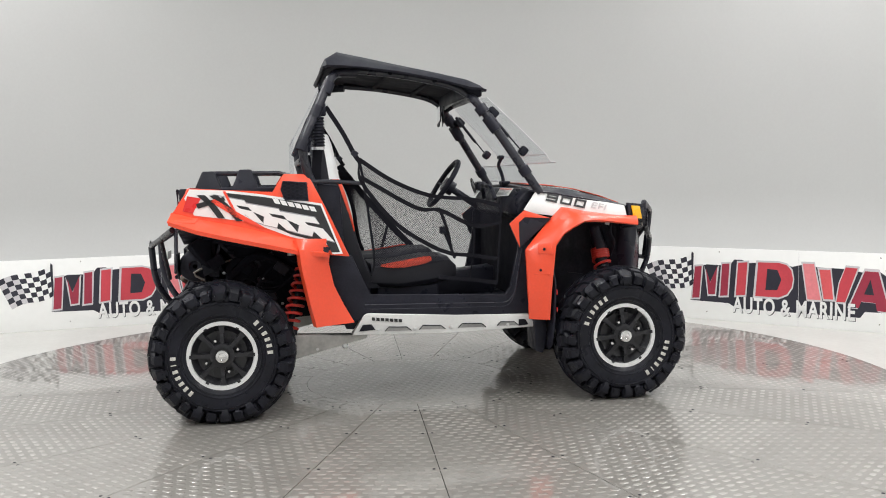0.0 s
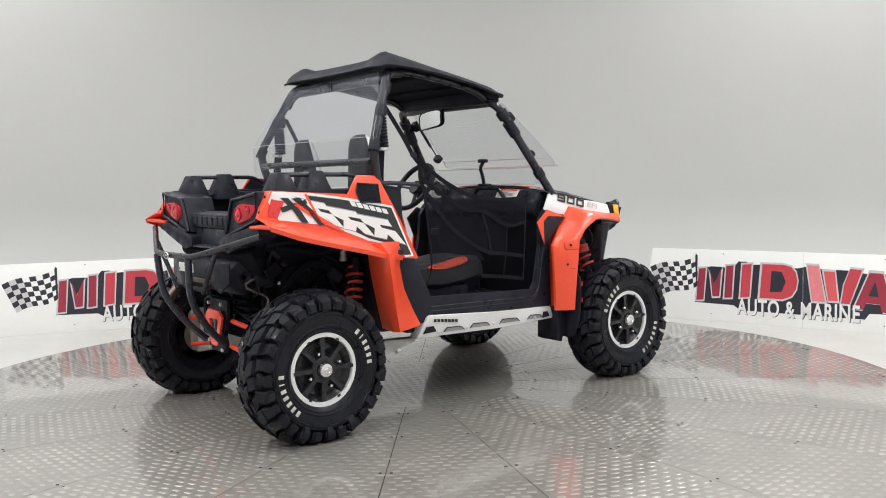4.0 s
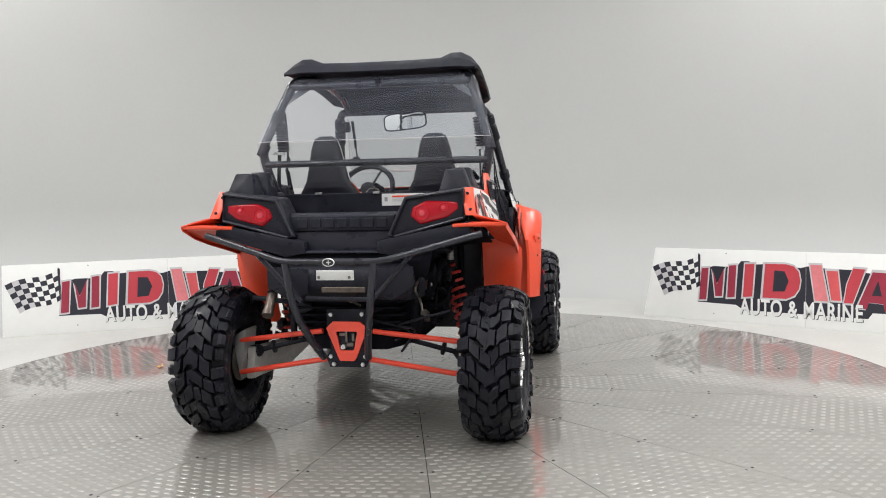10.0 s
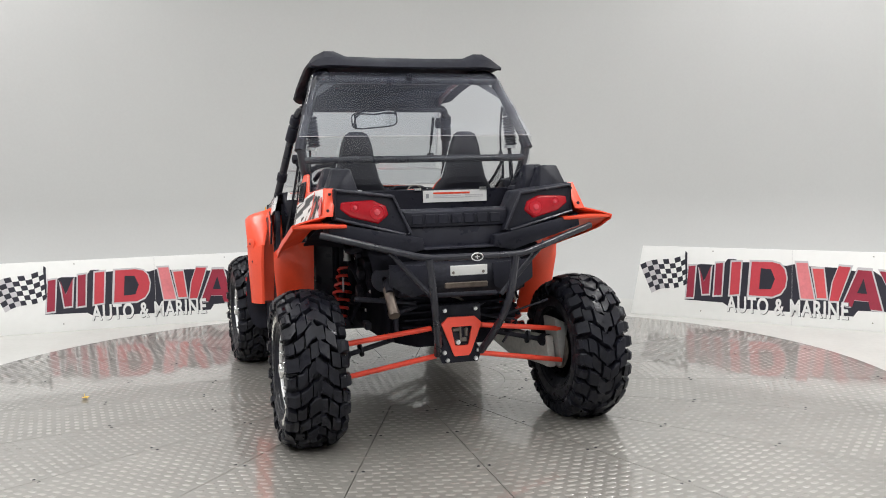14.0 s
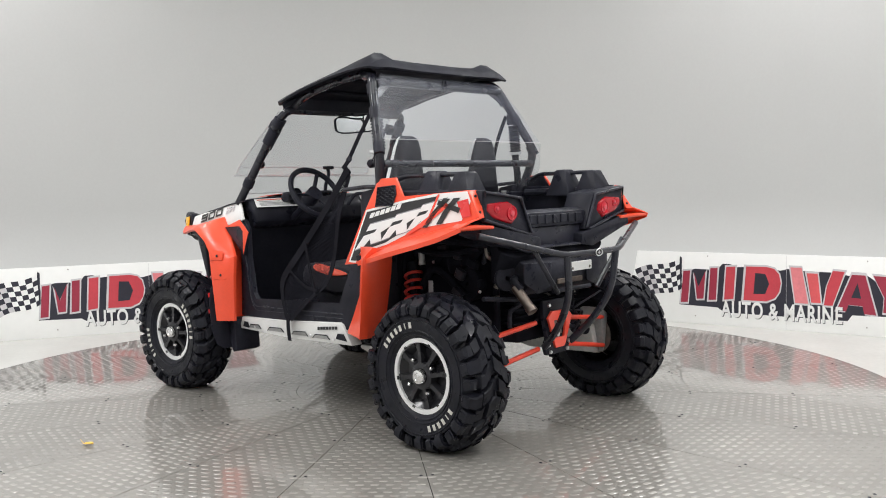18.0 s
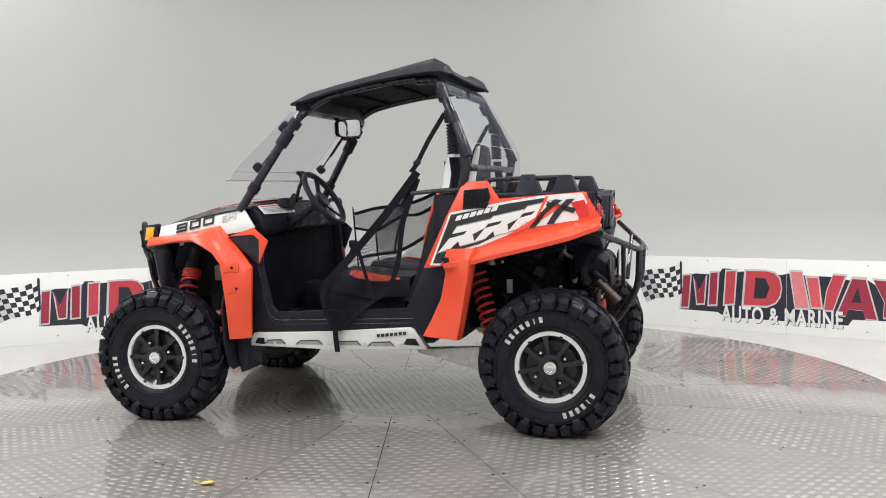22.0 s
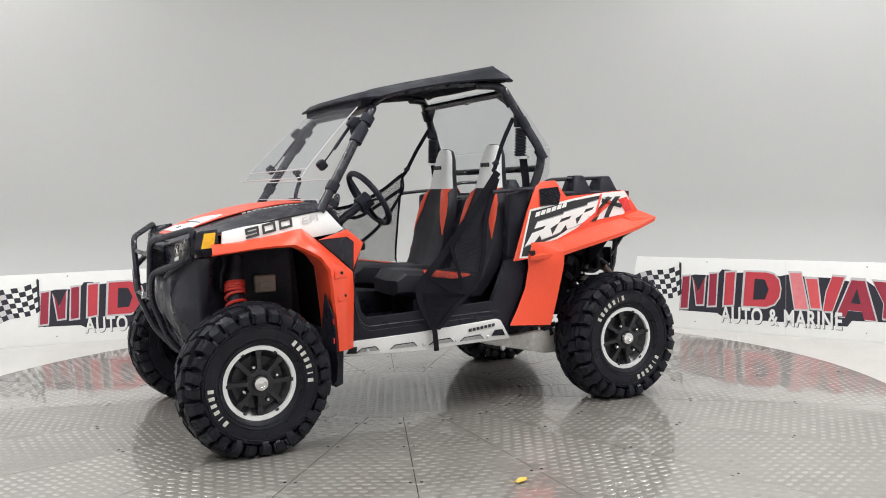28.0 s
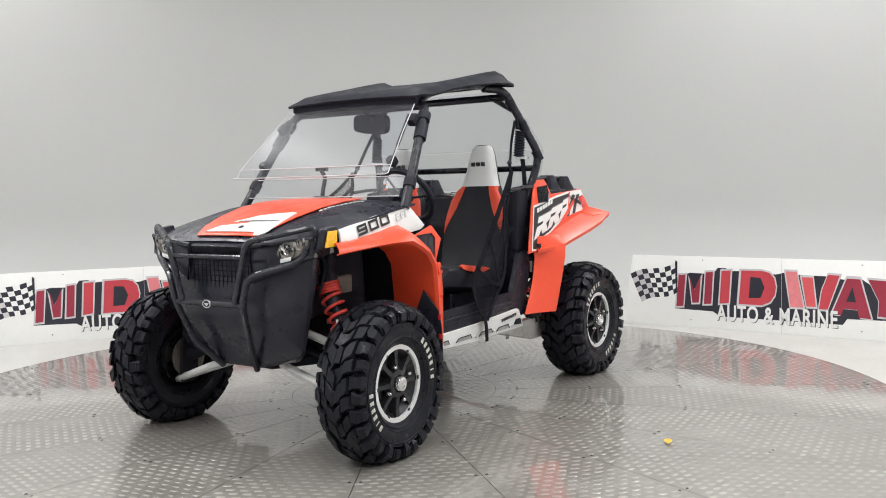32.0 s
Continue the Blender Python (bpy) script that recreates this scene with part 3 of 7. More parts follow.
def tyre_meshes(w, R=0.360, n=14):
    bm = B()
    yo = 0.036
    yi = yo - w
    yc = (yo + yi) / 2
    h = w / 2
    # flank with moulded rings and scuff ribs, then the crown
    prof = [(0.150, yo - 0.048), (0.172, yo - 0.030), (0.186, yo - 0.020), (0.188, yo - 0.015), (0.192, yo - 0.013), (0.194, yo - 0.016), (0.203, yo - 0.012), (0.205, yo - 0.008), (0.208, yo - 0.008), (0.210, yo - 0.010),
            (0.235, yo - 0.006), (0.253, yo - 0.006), (0.255, yo - 0.002), (0.258, yo - 0.002), (0.260, yo - 0.006), (0.268, yo - 0.007), (0.270, yo - 0.004), (0.273, yo - 0.008), (0.280, yo - 0.016), (0.290, yo - 0.028), (0.302, yo - 0.050), (0.314, yo - 0.085), (0.320, yc)]
    prof += [(r, 2 * yc - y) for r, y in prof[-2::-1]]
    lathe(bm, prof, 80)
    rnd = random.Random(11)
    tread = B()

    def crown(y):
        return 0.040 * min(1.0, abs(y - yc) / h) ** 3.0

    def lug(pts, da, deep=0.036):
        """A sharp-edged tread block along (y, angle) points; its foot is wider than its top."""
        rings = []
        tall = rnd.choice((-0.012, -0.005, 0.0, 0.002))
        for i, (y, a) in enumerate(pts):
            dr = crown(y)
            ring = [(R - deep - dr, a - da * 0.60), (R - 0.004 - dr + tall, a - da * 0.50), (R - dr + tall, a - da * 0.45)]
            full = ring + [(r, 2 * a - q) for r, q in ring[::-1]]
            jag = [(rnd.uniform(-0.003, 0.003), rnd.uniform(-0.012, 0.012)) for _ in full]
            rings.append([tread.verts.new((r * math.cos(q + jq), y + jy, r * math.sin(q + jq))) for (r, q), (jy, jq) in zip(full, jag)])
        for a, b in zip(rings, rings[1:]):
            for k in range(5):
                tread.faces.new((a[k], a[k + 1], b[k + 1], b[k]))
        tread.faces.new(rings[0])
        tread.faces.new(rings[-1][::-1])

    def cleat(a, s, da, rin, out):
        """A shoulder cleat that turns over the edge and runs down the flank."""
        rings = []
        for r, y, k in ((R - 0.032, h * 0.92, 1.0), (R - 0.043, h + out * 0.6, 1.0), (R - 0.058, h + out, 0.95), (R - 0.080, h + out * 0.8, 0.9), (rin, h - 0.006, 0.7)):
            rings.append([tread.verts.new((r * math.cos(a + q * da * k / 2), yc + s * yy, r * math.sin(a + q * da * k / 2))) for q, yy in ((-1, y - 0.022), (-0.86, y), (0.86, y), (1, y - 0.022))])
        for p_, q_ in zip(rings, rings[1:]):
            for k in range(3):
                tread.faces.new((p_[k], p_[k + 1], q_[k + 1], q_[k]))
        tread.faces.new(rings[0])
        tread.faces.new(rings[-1])
    p = 2 * math.pi / n
    for k in range(n):
        for s in (1, -1):
            a = k * p + (p / 2 if s < 0 else 0) + rnd.uniform(-0.03, 0.03) * p
            j = [rnd.uniform(-0.10, 0.10) * p for _ in range(6)]
            v = [rnd.uniform(0.80, 1.12) for _ in range(5)]

            def Y(u):
                return yc + s * h * u
            # centre blocks, a step-shaped middle block, then long and short shoulder blocks
            lug([(Y(-0.12), a - 0.10 * p), (Y(0.04), a + 0.04 * p + j[0]), (Y(0.24), a + 0.12 * p)], p * 0.42 * v[0])
            lug([(Y(0.03), a + 0.52 * p + j[1]), (Y(0.18), a + 0.58 * p), (Y(0.36), a + 0.76 * p + j[1])], p * 0.40 * v[1])
            lug([(Y(0.29), a + 0.14 * p + j[2]), (Y(0.42), a + 0.28 * p), (Y(0.60), a + 0.38 * p + j[2])], p * 0.42 * v[2])
            lug([(Y(0.41), a + 0.80 * p + j[3]), (Y(0.55), a + 0.88 * p), (Y(0.70), a + 0.92 * p)], p * 0.40 * v[3])
            lug([(Y(0.65), a + 0.42 * p + j[4]), (Y(0.82), a + 0.47 * p), (Y(1.02), a + 0.47 * p)], p * 0.40 * v[4], 0.040)
            lug([(Y(0.76), a + 0.97 * p + j[5]), (Y(0.88), a + 0.97 * p), (Y(1.0), a + 0.98 * p)], p * 0.32, 0.040)
            cleat(a + 0.47 * p, s, p * 0.36 * v[4], 0.256 + rnd.uniform(0, 0.014), 0.010)
            cleat(a + 0.98 * p, s, p * 0.25, 0.270 + rnd.uniform(0, 0.012), 0.004)
    # the weight flattens the foot
    for m_ in (bm, tread):
        for q in m_.verts:
            if q.co.z < -0.334:
                over = -0.334 - q.co.z
                q.co.z = -0.3345 - over * 0.02
                q.co.x *= 1 + over * 1.2
                q.co.y += (q.co.y - yc) * over * 1.5
    return mesh_of("tyre", bm, M["rubber"]), mesh_of("tread", tread, M["rubber"])


def rim_meshes():
    out = {}
    bm = B()
    lathe(bm, [(0.150, -0.19), (0.152, -0.03), (0.150, -0.006), (0.12, -0.035), (0.06, -0.04), (0.052, -0.012), (0.001, -0.012)], 64)
    lathe(bm, [(0.172, -0.02), (0.1755, -0.004), (0.1735, 0.004), (0.168, 0.004)], 64)
    out["dish"] = mesh_of("rim", bm, M["rimb"])
    bm = B()
    lathe(bm, [(0.172, 0.0015), (0.1705, 0.006), (0.152, 0.006), (0.1495, 0.0), (0.1495, -0.012), (0.172, -0.012)], 72, closed=True)
    out["ring"] = mesh_of("rim_ring", bm, M["ring"])
    bm = B()
    for k in range(8):
        m = Matrix.Rotation(k * math.pi / 4, 4, "Y")
        pts = []
        for x, z, y in ((0.046, 0.012, 0.004), (0.105, 0.0085, -0.004), (0.152, 0.016, -0.002)):
            for sz in (-1, 1):
                pts += [m @ Vector((x, y, z * sz)), m @ Vector((x, y - 0.035, z * sz * 1.2))]
        vs = [bm.verts.new(p) for p in pts]
        for i in (0, 4):
            a = vs[i:i + 8]
            bm.faces.new((a[0], a[2], a[6], a[4]))
            bm.faces.new((a[0], a[4], a[5], a[1]))
            bm.faces.new((a[2], a[3], a[7], a[6]))
    lathe(bm, [(0.062, -0.03), (0.060, 0.004), (0.05, 0.008), (0.038, 0.009)], 40)
    out["spokes"] = mesh_of("spokes", bm, M["rimb"])
    bm = B()
    lathe(bm, [(0.034, 0.0), (0.034, 0.022), (0.030, 0.029), (0.018, 0.030), (0.016, 0.027), (0.001, 0.028)], 32)
    out["cap"] = mesh_of("hub_cap", bm, M["chrome"])
    bm = B()
    lathe(bm, [(0.0092, 0.0), (0.0092, 0.014), (0.006, 0.019), (0.0005, 0.019)], 8)
    out["nut"] = mesh_of("lug_nut", bm, M["chrome"])
    bm = B()
    box(bm, (0, 0, 0), (0.012, 0.006, 0.018), bevel=0.002)
    out["clip"] = mesh_of("rim_notch", bm, M["rimb"])
    return out


RIM = rim_meshes()
TYRES = {"rear": tyre_meshes(0.264), "front": tyre_meshes(0.232)}


def letter_bar(w, h):
    bm = B()
    box(bm, (0, 0, 0), (w, 0.003, h), bevel=0.001)
    return mesh_of("letter_bar", bm, M["letter"])


BARS = [letter_bar(0.0165, 0.027), letter_bar(0.0055, 0.027)]


def wheel(end, x, side, phase, words_at):
    """side: 1 left, -1 right. words_at: mid angles of the two rows of raised white blocks, degrees as seen from outside."""
    m = Matrix.Translation((x, side * (0.786 if end == "front" else 0.772), 0.335)) @ (Matrix.Rotation(radians(2.0 if end == "front" else 0.0), 4, "Z") if side > 0 else Matrix.Rotation(math.pi, 4, "Z"))
    w = new("wheel", RIM["dish"])
    w.parent, w.matrix_basis = buggy, m @ Matrix.Rotation(radians(phase), 4, "Y")
    w["label"] = "black alloy wheel with a bright rim ring and a knobbly tyre"
    tagged(share("tread", TYRES[end][1], w, Matrix.Rotation(radians(-phase), 4, "Y"), "black rubber tread blocks"), kind="stuff")
    share("tyre", TYRES[end][0], w, Matrix.Rotation(radians(-phase), 4, "Y"), "black knobbly off-road tyre with white raised blocks")
    share("rim_ring", RIM["ring"], w, Matrix.Identity(4), "bright machined rim ring")
    share("spokes", RIM["spokes"], w, Matrix.Identity(4))
    share("hub_cap", RIM["cap"], w, Matrix.Identity(4), "chrome hub cap")
    for k in range(4):
        share("lug_nut", RIM["nut"], w, Matrix.Rotation(radians(22 + 90 * k), 4, "Y") @ Matrix.Translation((0.082, 0.0, 0)))
    for k in range(6):
        share("rim_notch", RIM["clip"], w, Matrix.Rotation(radians(60 * k), 4, "Y") @ Matrix.Translation((0.152, 0.004, 0)))
    for mid, kinds in zip(words_at, ((0, 0, 0, 0, 1, 0), (0, 1, 0, 0, 0, 0, 0))):
        n = len(kinds)
        for i, kd in enumerate(kinds):
            a = radians(mid - phase) + (i - (n - 1) / 2) * 0.142
            share("letter_bar", BARS[kd], w, Matrix.Rotation(a, 4, "Y") @ Matrix.Translation((0.0, 0.0305, 0.231)))
    return w


wheel("front", 1.058, 1, 0, (-248, -68))
wheel("rear", -1.02, 1, 10, (-143, -326))
wheel("front", 1.05, -1, 5, (-310, -125))
wheel("rear", -1.02, -1, 0, (-67, -246))

# ---------------- rear bodywork ----------------
for s in (1, -1):
    bm = B()
    sidepoly(bm, [(-0.376, 0.791), (-0.492, 1.049), (-0.574, 1.214), (-0.696, 1.217), (-0.752, 1.123), (-1.165, 1.153), (-1.19, 1.10), (-1.245, 1.03),
                  (-1.12, 1.0), (-0.87, 0.945), (-0.62, 0.875), (-0.47, 0.80)], yR, s, 0, 0.012, 0.004)
    fender = part("rear_fender", bm, M["orange"], buggy, "orange plastic rear fender")
    bm = B()
    sidepoly(bm, [(-0.50, 1.03), (-0.580, 1.208), (-0.690, 1.211), (-0.748, 1.118), (-1.155, 1.147), (-1.17, 1.06), (-0.80, 1.0)], yR, s, -0.014, 0.006, 0.001)
    part("fender_backing", bm, M["black"], fender, "black inner face of the fender")
    # wheel-arch flare
    st = [(-1.25, 1.035, 0.758, 0.998), (-1.12, 1.0, 0.765, 0.952), (-0.98, 0.97, 0.765, 0.917), (-0.87, 0.945, 0.76, 0.892), (-0.74, 0.91, 0.752, 0.862), (-0.62, 0.875, 0.745, 0.832), (-0.54, 0.840, 0.705, 0.822), (-0.478, 0.808, 0.66, 0.812)]
    rows = []
    for x, zc, yl, zl in st:
        y0 = yR(x, zc)
        rows.append([(x, s * y0, zc), (x, s * (y0 * 0.45 + yl * 0.55), zc * 0.52 + zl * 0.48), (x * 1.004, s * yl, zl), (x, s * (yl - 0.004), zl - 0.022)])
    bm = B()
    sheet(bm, rows, 0.006 * s)
    part("wheel_arch", bm, M["orange"], fender, "orange plastic flare over the rear wheel")
    bm = B()
    hull(bm, [(x, s * y, z - d) for x, y, z in ((-1.25, 0.757, 0.998), (-1.256, 0.66, 1.002), (-1.238, 0.515, 0.992), (-1.13, 0.515, 1.0), (-1.12, 0.63, 1.006), (-1.13, 0.70, 0.985)) for d in (0.0, 0.014)], 0.003)
    part("flare_ledge", bm, M["orange"], fender, "flat orange ledge at the tail")
    # leg in front of the wheel
    rows = []
    for z, xf, xr in ((0.885, -0.475, -0.645), (0.835, -0.475, -0.63), (0.76, -0.487, -0.622), (0.64, -0.462, -0.598), (0.53, -0.41, -0.575), (0.445, -0.362, -0.553)):
        yo = 0.70 if z > 0.86 else 0.75 if z > 0.7 else 0.745 - (0.7 - z) * 0.1
        rows.append([(xf, s * 0.625, z), (xf - 0.03, s * 0.645, z), (xr + 0.03, s * (yo - 0.02), z), (xr, s * yo, z), (xr - 0.01, s * (yo - 0.03), z), (xr + 0.015, s * 0.56, z)])
    bm = B()
    sheet(bm, rows, -0.008 * s)
    part("mud_guard", bm, M["orange"], fender, "orange plastic guard ahead of the rear wheel")
    # return face at the tail
    bm = B()
    ngon(bm, [(-1.165, s * 0.598, 1.152), (-1.18, s * 0.548, 1.15), (-1.235, s * 0.575, 1.03), (-1.245, s * 0.62, 1.03)], Vector((0.01, 0, 0)), 0.002)
    part("tail_corner", bm, M["orange"], fender)
    # decals: plain slanted shapes in white and black
    def decal(name, pts, material, lift, label=""):
        bm = B()
        sidepoly(bm, pts, yR, s, lift, 0.0012)
        return part(name, bm, material, fender, label)
    decal("decal", [(-0.41, 0.806), (-0.508, 1.063), (-0.80, 1.115), (-0.967, 1.138), (-1.16, 1.148), (-1.185, 1.103), (-1.14, 1.018), (-0.877, 0.981), (-0.673, 0.90), (-0.486, 0.852), (-0.462, 0.805)], M["white"], 0.0022, "white graphic sheet")
    decal("decal_ground", [(-0.425, 0.815), (-0.515, 1.053), (-0.80, 1.103), (-0.99, 1.128), (-0.93, 1.03), (-0.78, 0.965), (-0.665, 0.91), (-0.492, 0.862), (-0.468, 0.815)], M["blackv"], 0.0032, "black ground of the graphic")
    # small bars of the upper line
    for k in range(6):
        x0 = -0.535 - k * 0.036
        decal("decal_bar", [(x0, 1.022 + k * 0.0085), (x0 - 0.012, 1.047 + k * 0.0085), (x0 - 0.040, 1.052 + k * 0.0085), (x0 - 0.028, 1.027 + k * 0.0085)], M["white"], 0.0042)
    # slanted zigzag blocks in three slots with a thin dark edge
    for x0, z0, w, h in ((-0.452, 0.868, 0.175, 0.125), (-0.632, 0.918, 0.165, 0.122), (-0.800, 0.966, 0.150, 0.120)):
        lean = 0.095

        def Q(u, v):
            return (x0 - lean * v - w * u, z0 + h * v + w * u * (0.27 - 0.07 * v))
        zig = [Q(0, 0), Q(0.34, 0.02), Q(0.42, 0.30), Q(0.62, 0.02), Q(1.04, 0.0), Q(0.74, 0.46), Q(1.0, 0.62), Q(0.98, 1.0), Q(0.0, 1.0), Q(0.02, 0.72), Q(0.46, 0.70), Q(0.44, 0.56), Q(0.03, 0.54)]
        cx, cz = sum(q[0] for q in zig) / len(zig), sum(q[1] for q in zig) / len(zig)
        decal("decal_edge", [(cx + (x - cx) * 1.05, cz + (z - cz) * 1.09) for x, z in zig], M["greyink"], 0.0040)
        decal("decal_shape", zig, M["white"], 0.0048)
    for pts, mt in (
            ([(-0.82, 0.95), (-0.93, 1.0), (-1.06, 1.085), (-1.04, 1.098), (-0.90, 1.012), (-0.80, 0.952)], "redor"),
            ([(-0.935, 0.985), (-0.985, 1.05), (-1.065, 1.115), (-1.025, 1.118), (-0.955, 1.05), (-0.905, 0.985)], "blackv"),
            ([(-0.99, 1.0), (-1.03, 1.062), (-1.085, 1.118), (-1.125, 1.12), (-1.065, 1.06), (-1.025, 1.003)], "blackv"),
            ([(-0.985, 1.09), (-0.995, 1.108), (-1.13, 1.075), (-1.12, 1.052)], "blackv")):
        decal("decal_shape", pts, M[mt], 0.0062)
    decal("decal_line", [(-0.92, 1.0), (-0.985, 1.135), (-0.998, 1.135), (-0.935, 1.0)], M["redor"], 0.0058, "orange line")
    decal("reflector", [(-1.105, 1.102), (-1.17, 1.115), (-1.195, 1.04), (-1.145, 1.03)], M["refl"], 0.005, "red side reflector")
    # vent
    bm = B()
    sidepoly(bm, [(-0.584, 1.17), (-0.70, 1.179), (-0.71, 1.138), (-0.692, 1.087), (-0.576, 1.081)], yR, s, 0.003, 0.004)
    vent = part("vent", bm, M["dark"], fender, "black honeycomb vent")
    bm = B()
    for i in range(6):
        for j in range(5):
            x, z = -0.588 - i * 0.021, 1.092 + j * 0.018 + (0.009 if i % 2 else 0)
            if z < 1.165:
                q = [Vector((x + 0.0105 * math.cos(radians(60 * k)), s * (yR(x, z) + 0.007), z + 0.0095 * math.sin(radians(60 * k)))) for k in range(6)]
                tube(bm, q, 0.0016, 4, closed=True)
    part("honeycomb", bm, M["black"], vent)
    bm = B()
    q = [Vector((x, s * (yR(x, z) + 0.005), z)) for x, z in [(-0.584, 1.17), (-0.70, 1.179), (-0.71, 1.138), (-0.692, 1.087), (-0.576, 1.081)]]
    tube(bm, q, 0.004, 6, closed=True)
    part("vent_frame", bm, M["blackg"], vent)
    bm = B()
    lathe(bm, [(0.0005, 0.006), (0.006, 0.005), (0.008, 0.0)], 10, Matrix.Translation((-0.516, s * 0.658, 0.80)) @ (Matrix.Identity(4) if s > 0 else Matrix.Rotation(math.pi, 4, "Z")))
    part("bolt", bm, M["black"], fender)
    for x, yy, z in ((-1.184, 0.577, 1.125), (-1.224, 0.595, 1.055)):
        bm = B()
        lathe(bm, [(0.0005, 0.005), (0.006, 0.004), (0.008, 0.0)], 10, Matrix.Translation((x, s * yy, z)) @ Matrix.Rotation(radians(90), 4, "Z"))
        part("bolt", bm, M["black"], fender)
    # black recess by the bolt
    bm = B()
    sidepoly(bm, [(-0.47, 0.842), (-0.545, 0.845), (-0.535, 0.812), (-0.49, 0.806)], yR, s, 0.012, 0.004)
    part("recess", bm, M["dark"], fender)

# black sheets added to deepen the dark under the rear flares
for s in (1, -1):
    rows = []
    for x, z in ((-0.60, 0.86), (-0.74, 0.90), (-0.87, 0.935), (-1.0, 0.966), (-1.12, 0.99), (-1.20, 1.008)):
        deep = 0.30 if x > -0.9 else 0.12
        rows.append([(x, s * 0.612, z), (x, s * 0.52, z + 0.006), (x, s * 0.40, z - 0.01), (x, s * 0.345, z - 0.07), (x, s * 0.335, z - deep)])
    bm = B()
    sheet(bm, rows, 0.006 * s)
    part("arch_liner", bm, M["liner"], buggy, "black sheet added to darken the rear wheel arch")

# ---------------- flank, sill and slider ----------------
for s in (1, -1):
    bm = B()
    sidepoly(bm, [(-0.36, 0.45), (-0.46, 0.636), (-0.486, 0.764), (-0.46, 0.81), (-0.36, 0.79), (-0.27, 0.575), (0.455, 0.548), (0.49, 0.59), (0.53, 0.80), (0.535, 0.95), (0.575, 1.005), (0.63, 0.975), (0.60, 0.80), (0.60, 0.45)], yS, s, 0, 0.03, 0.006)
    flank = part("side_panel", bm, M["black"], buggy, "black plastic door sill and side panel")
    for dz in (0.0, 0.022):
        bm = B()
        tube(bm, round_path([(-0.30, s * 0.603, 0.53 - dz), (0.465, s * 0.603, 0.512 - dz), (0.505, s * 0.603, 0.565 - dz * 0.5), (0.548, s * 0.60, 0.80)], 0.04), 0.005, 6)
        part("sill_rib", bm, M["blackg"], flank)
    bm = B()
    sidepoly(bm, [(0.617, 0.375), (0.577, 0.446), (0.176, 0.458), (-0.287, 0.488), (-0.309, 0.478), (-0.371, 0.375), (0.179, 0.365)], lambda x, z: 0.622 - max(0, 0.42 - z) * 0.2, s, 0, 0.07, 0.005)
    slider = part("rock_slider", bm, M["aluw"], buggy, "white aluminium rock slider below the door")
    # slots drawn as flat grey patches with dark edge lines
    for x0, x1 in ((0.52, 0.40), (0.34, 0.19), (0.12, -0.02), (-0.06, -0.20)):
        bm = B()
        sidepoly(bm, [(x0, 0.388), (x0 - 0.025, 0.408), (x1 + 0.02, 0.41 + (0.002 if x1 > 0 else 0.006)), (x1, 0.39)], lambda x, z: 0.622 - max(0, 0.42 - z) * 0.2, s, 0.0015, 0.004)
        part("slot", bm, M["grey"], slider, "flat grey patch drawn for a slot")
        bm = B()
        tube(bm, [Vector((x, s * (0.624 - max(0, 0.42 - z) * 0.2), z)) for x, z in ((x0, 0.388), (x0 - 0.025, 0.408), (x1 + 0.02, 0.412), (x1, 0.39))], 0.0025, 5)
        part("slot_edge", bm, M["dark"], slider)
    # cut-outs painted as flat dark patches, their shaded depth in the colour
    for x0, x1, z0 in ((0.575, 0.52, 0.39), (-0.25, -0.335, 0.40)):
        bm = B()
        sidepoly(bm, [(x0, z0), (x0 - 0.02, z0 + 0.03), (x1 + 0.02 * (x0 < 0), z0 + 0.03), (x1, z0 - 0.005)], lambda x, z: 0.622 - max(0, 0.42 - z) * 0.2, s, 0.0022, 0.004)
        part("slot", bm, M["dark"], slider, "dark patch painted for a shaded cut-out")
    for x in (0.46, 0.15, -0.04, -0.23):
        bm = B()
        lathe(bm, [(0.0005, 0.004), (0.008, 0.003), (0.01, 0.0)], 12, Matrix.Translation((x, s * 0.617, 0.395)) @ (Matrix.Identity(4) if s > 0 else Matrix.Rotation(math.pi, 4, "Z")))
        part("bolt", bm, M["alu"], slider)
    for k in range(7):
        x0 = -0.11 - k * 0.0235
        z0 = 0.434 + k * 0.0025
        bm = B()
        sidepoly(bm, [(x0, z0), (x0, z0 + 0.016), (x0 - 0.017, z0 + 0.018), (x0 - 0.017, z0 + 0.002)], lambda x, z: 0.622, s, 0.0025, 0.002)
        part("mark_bar", bm, M["blackv"], slider)

# floor tub, bulkheads
bm = B()
hull(bm, [(x, y, z) for x, w, zz in ((0.66, 0.50, (0.40, 0.50)), (-0.40, 0.56, (0.40, 0.50)), (0.1, 0.575, (0.37, 0.49))) for y in (-w, w) for z in zz], 0.01)
part("floor_pan", bm, M["black"], buggy, "black moulded cab floor")
bm = B()
hull(bm, [(-0.40, y, z) for y in (-0.56, 0.56) for z in (0.42, 0.95)] + [(-0.545, y, z) for y in (-0.54, 0.54) for z in (0.42, 1.12)] + [(-0.50, y, 1.12) for y in (-0.54, 0.54)], 0.012)
part("rear_bulkhead", bm, M["black"], buggy)
bm = B()
hull(bm, [(0.58, y, z) for y in (-0.55, 0.55) for z in (0.45, 1.05)] + [(0.62, y, z) for y in (-0.50, 0.50) for z in (0.45, 1.05)] + [(0.67, y, 1.06) for y in (-0.40, 0.40)], 0.01)
part("footwell_wall", bm, M["liner"], buggy)
bm = B()
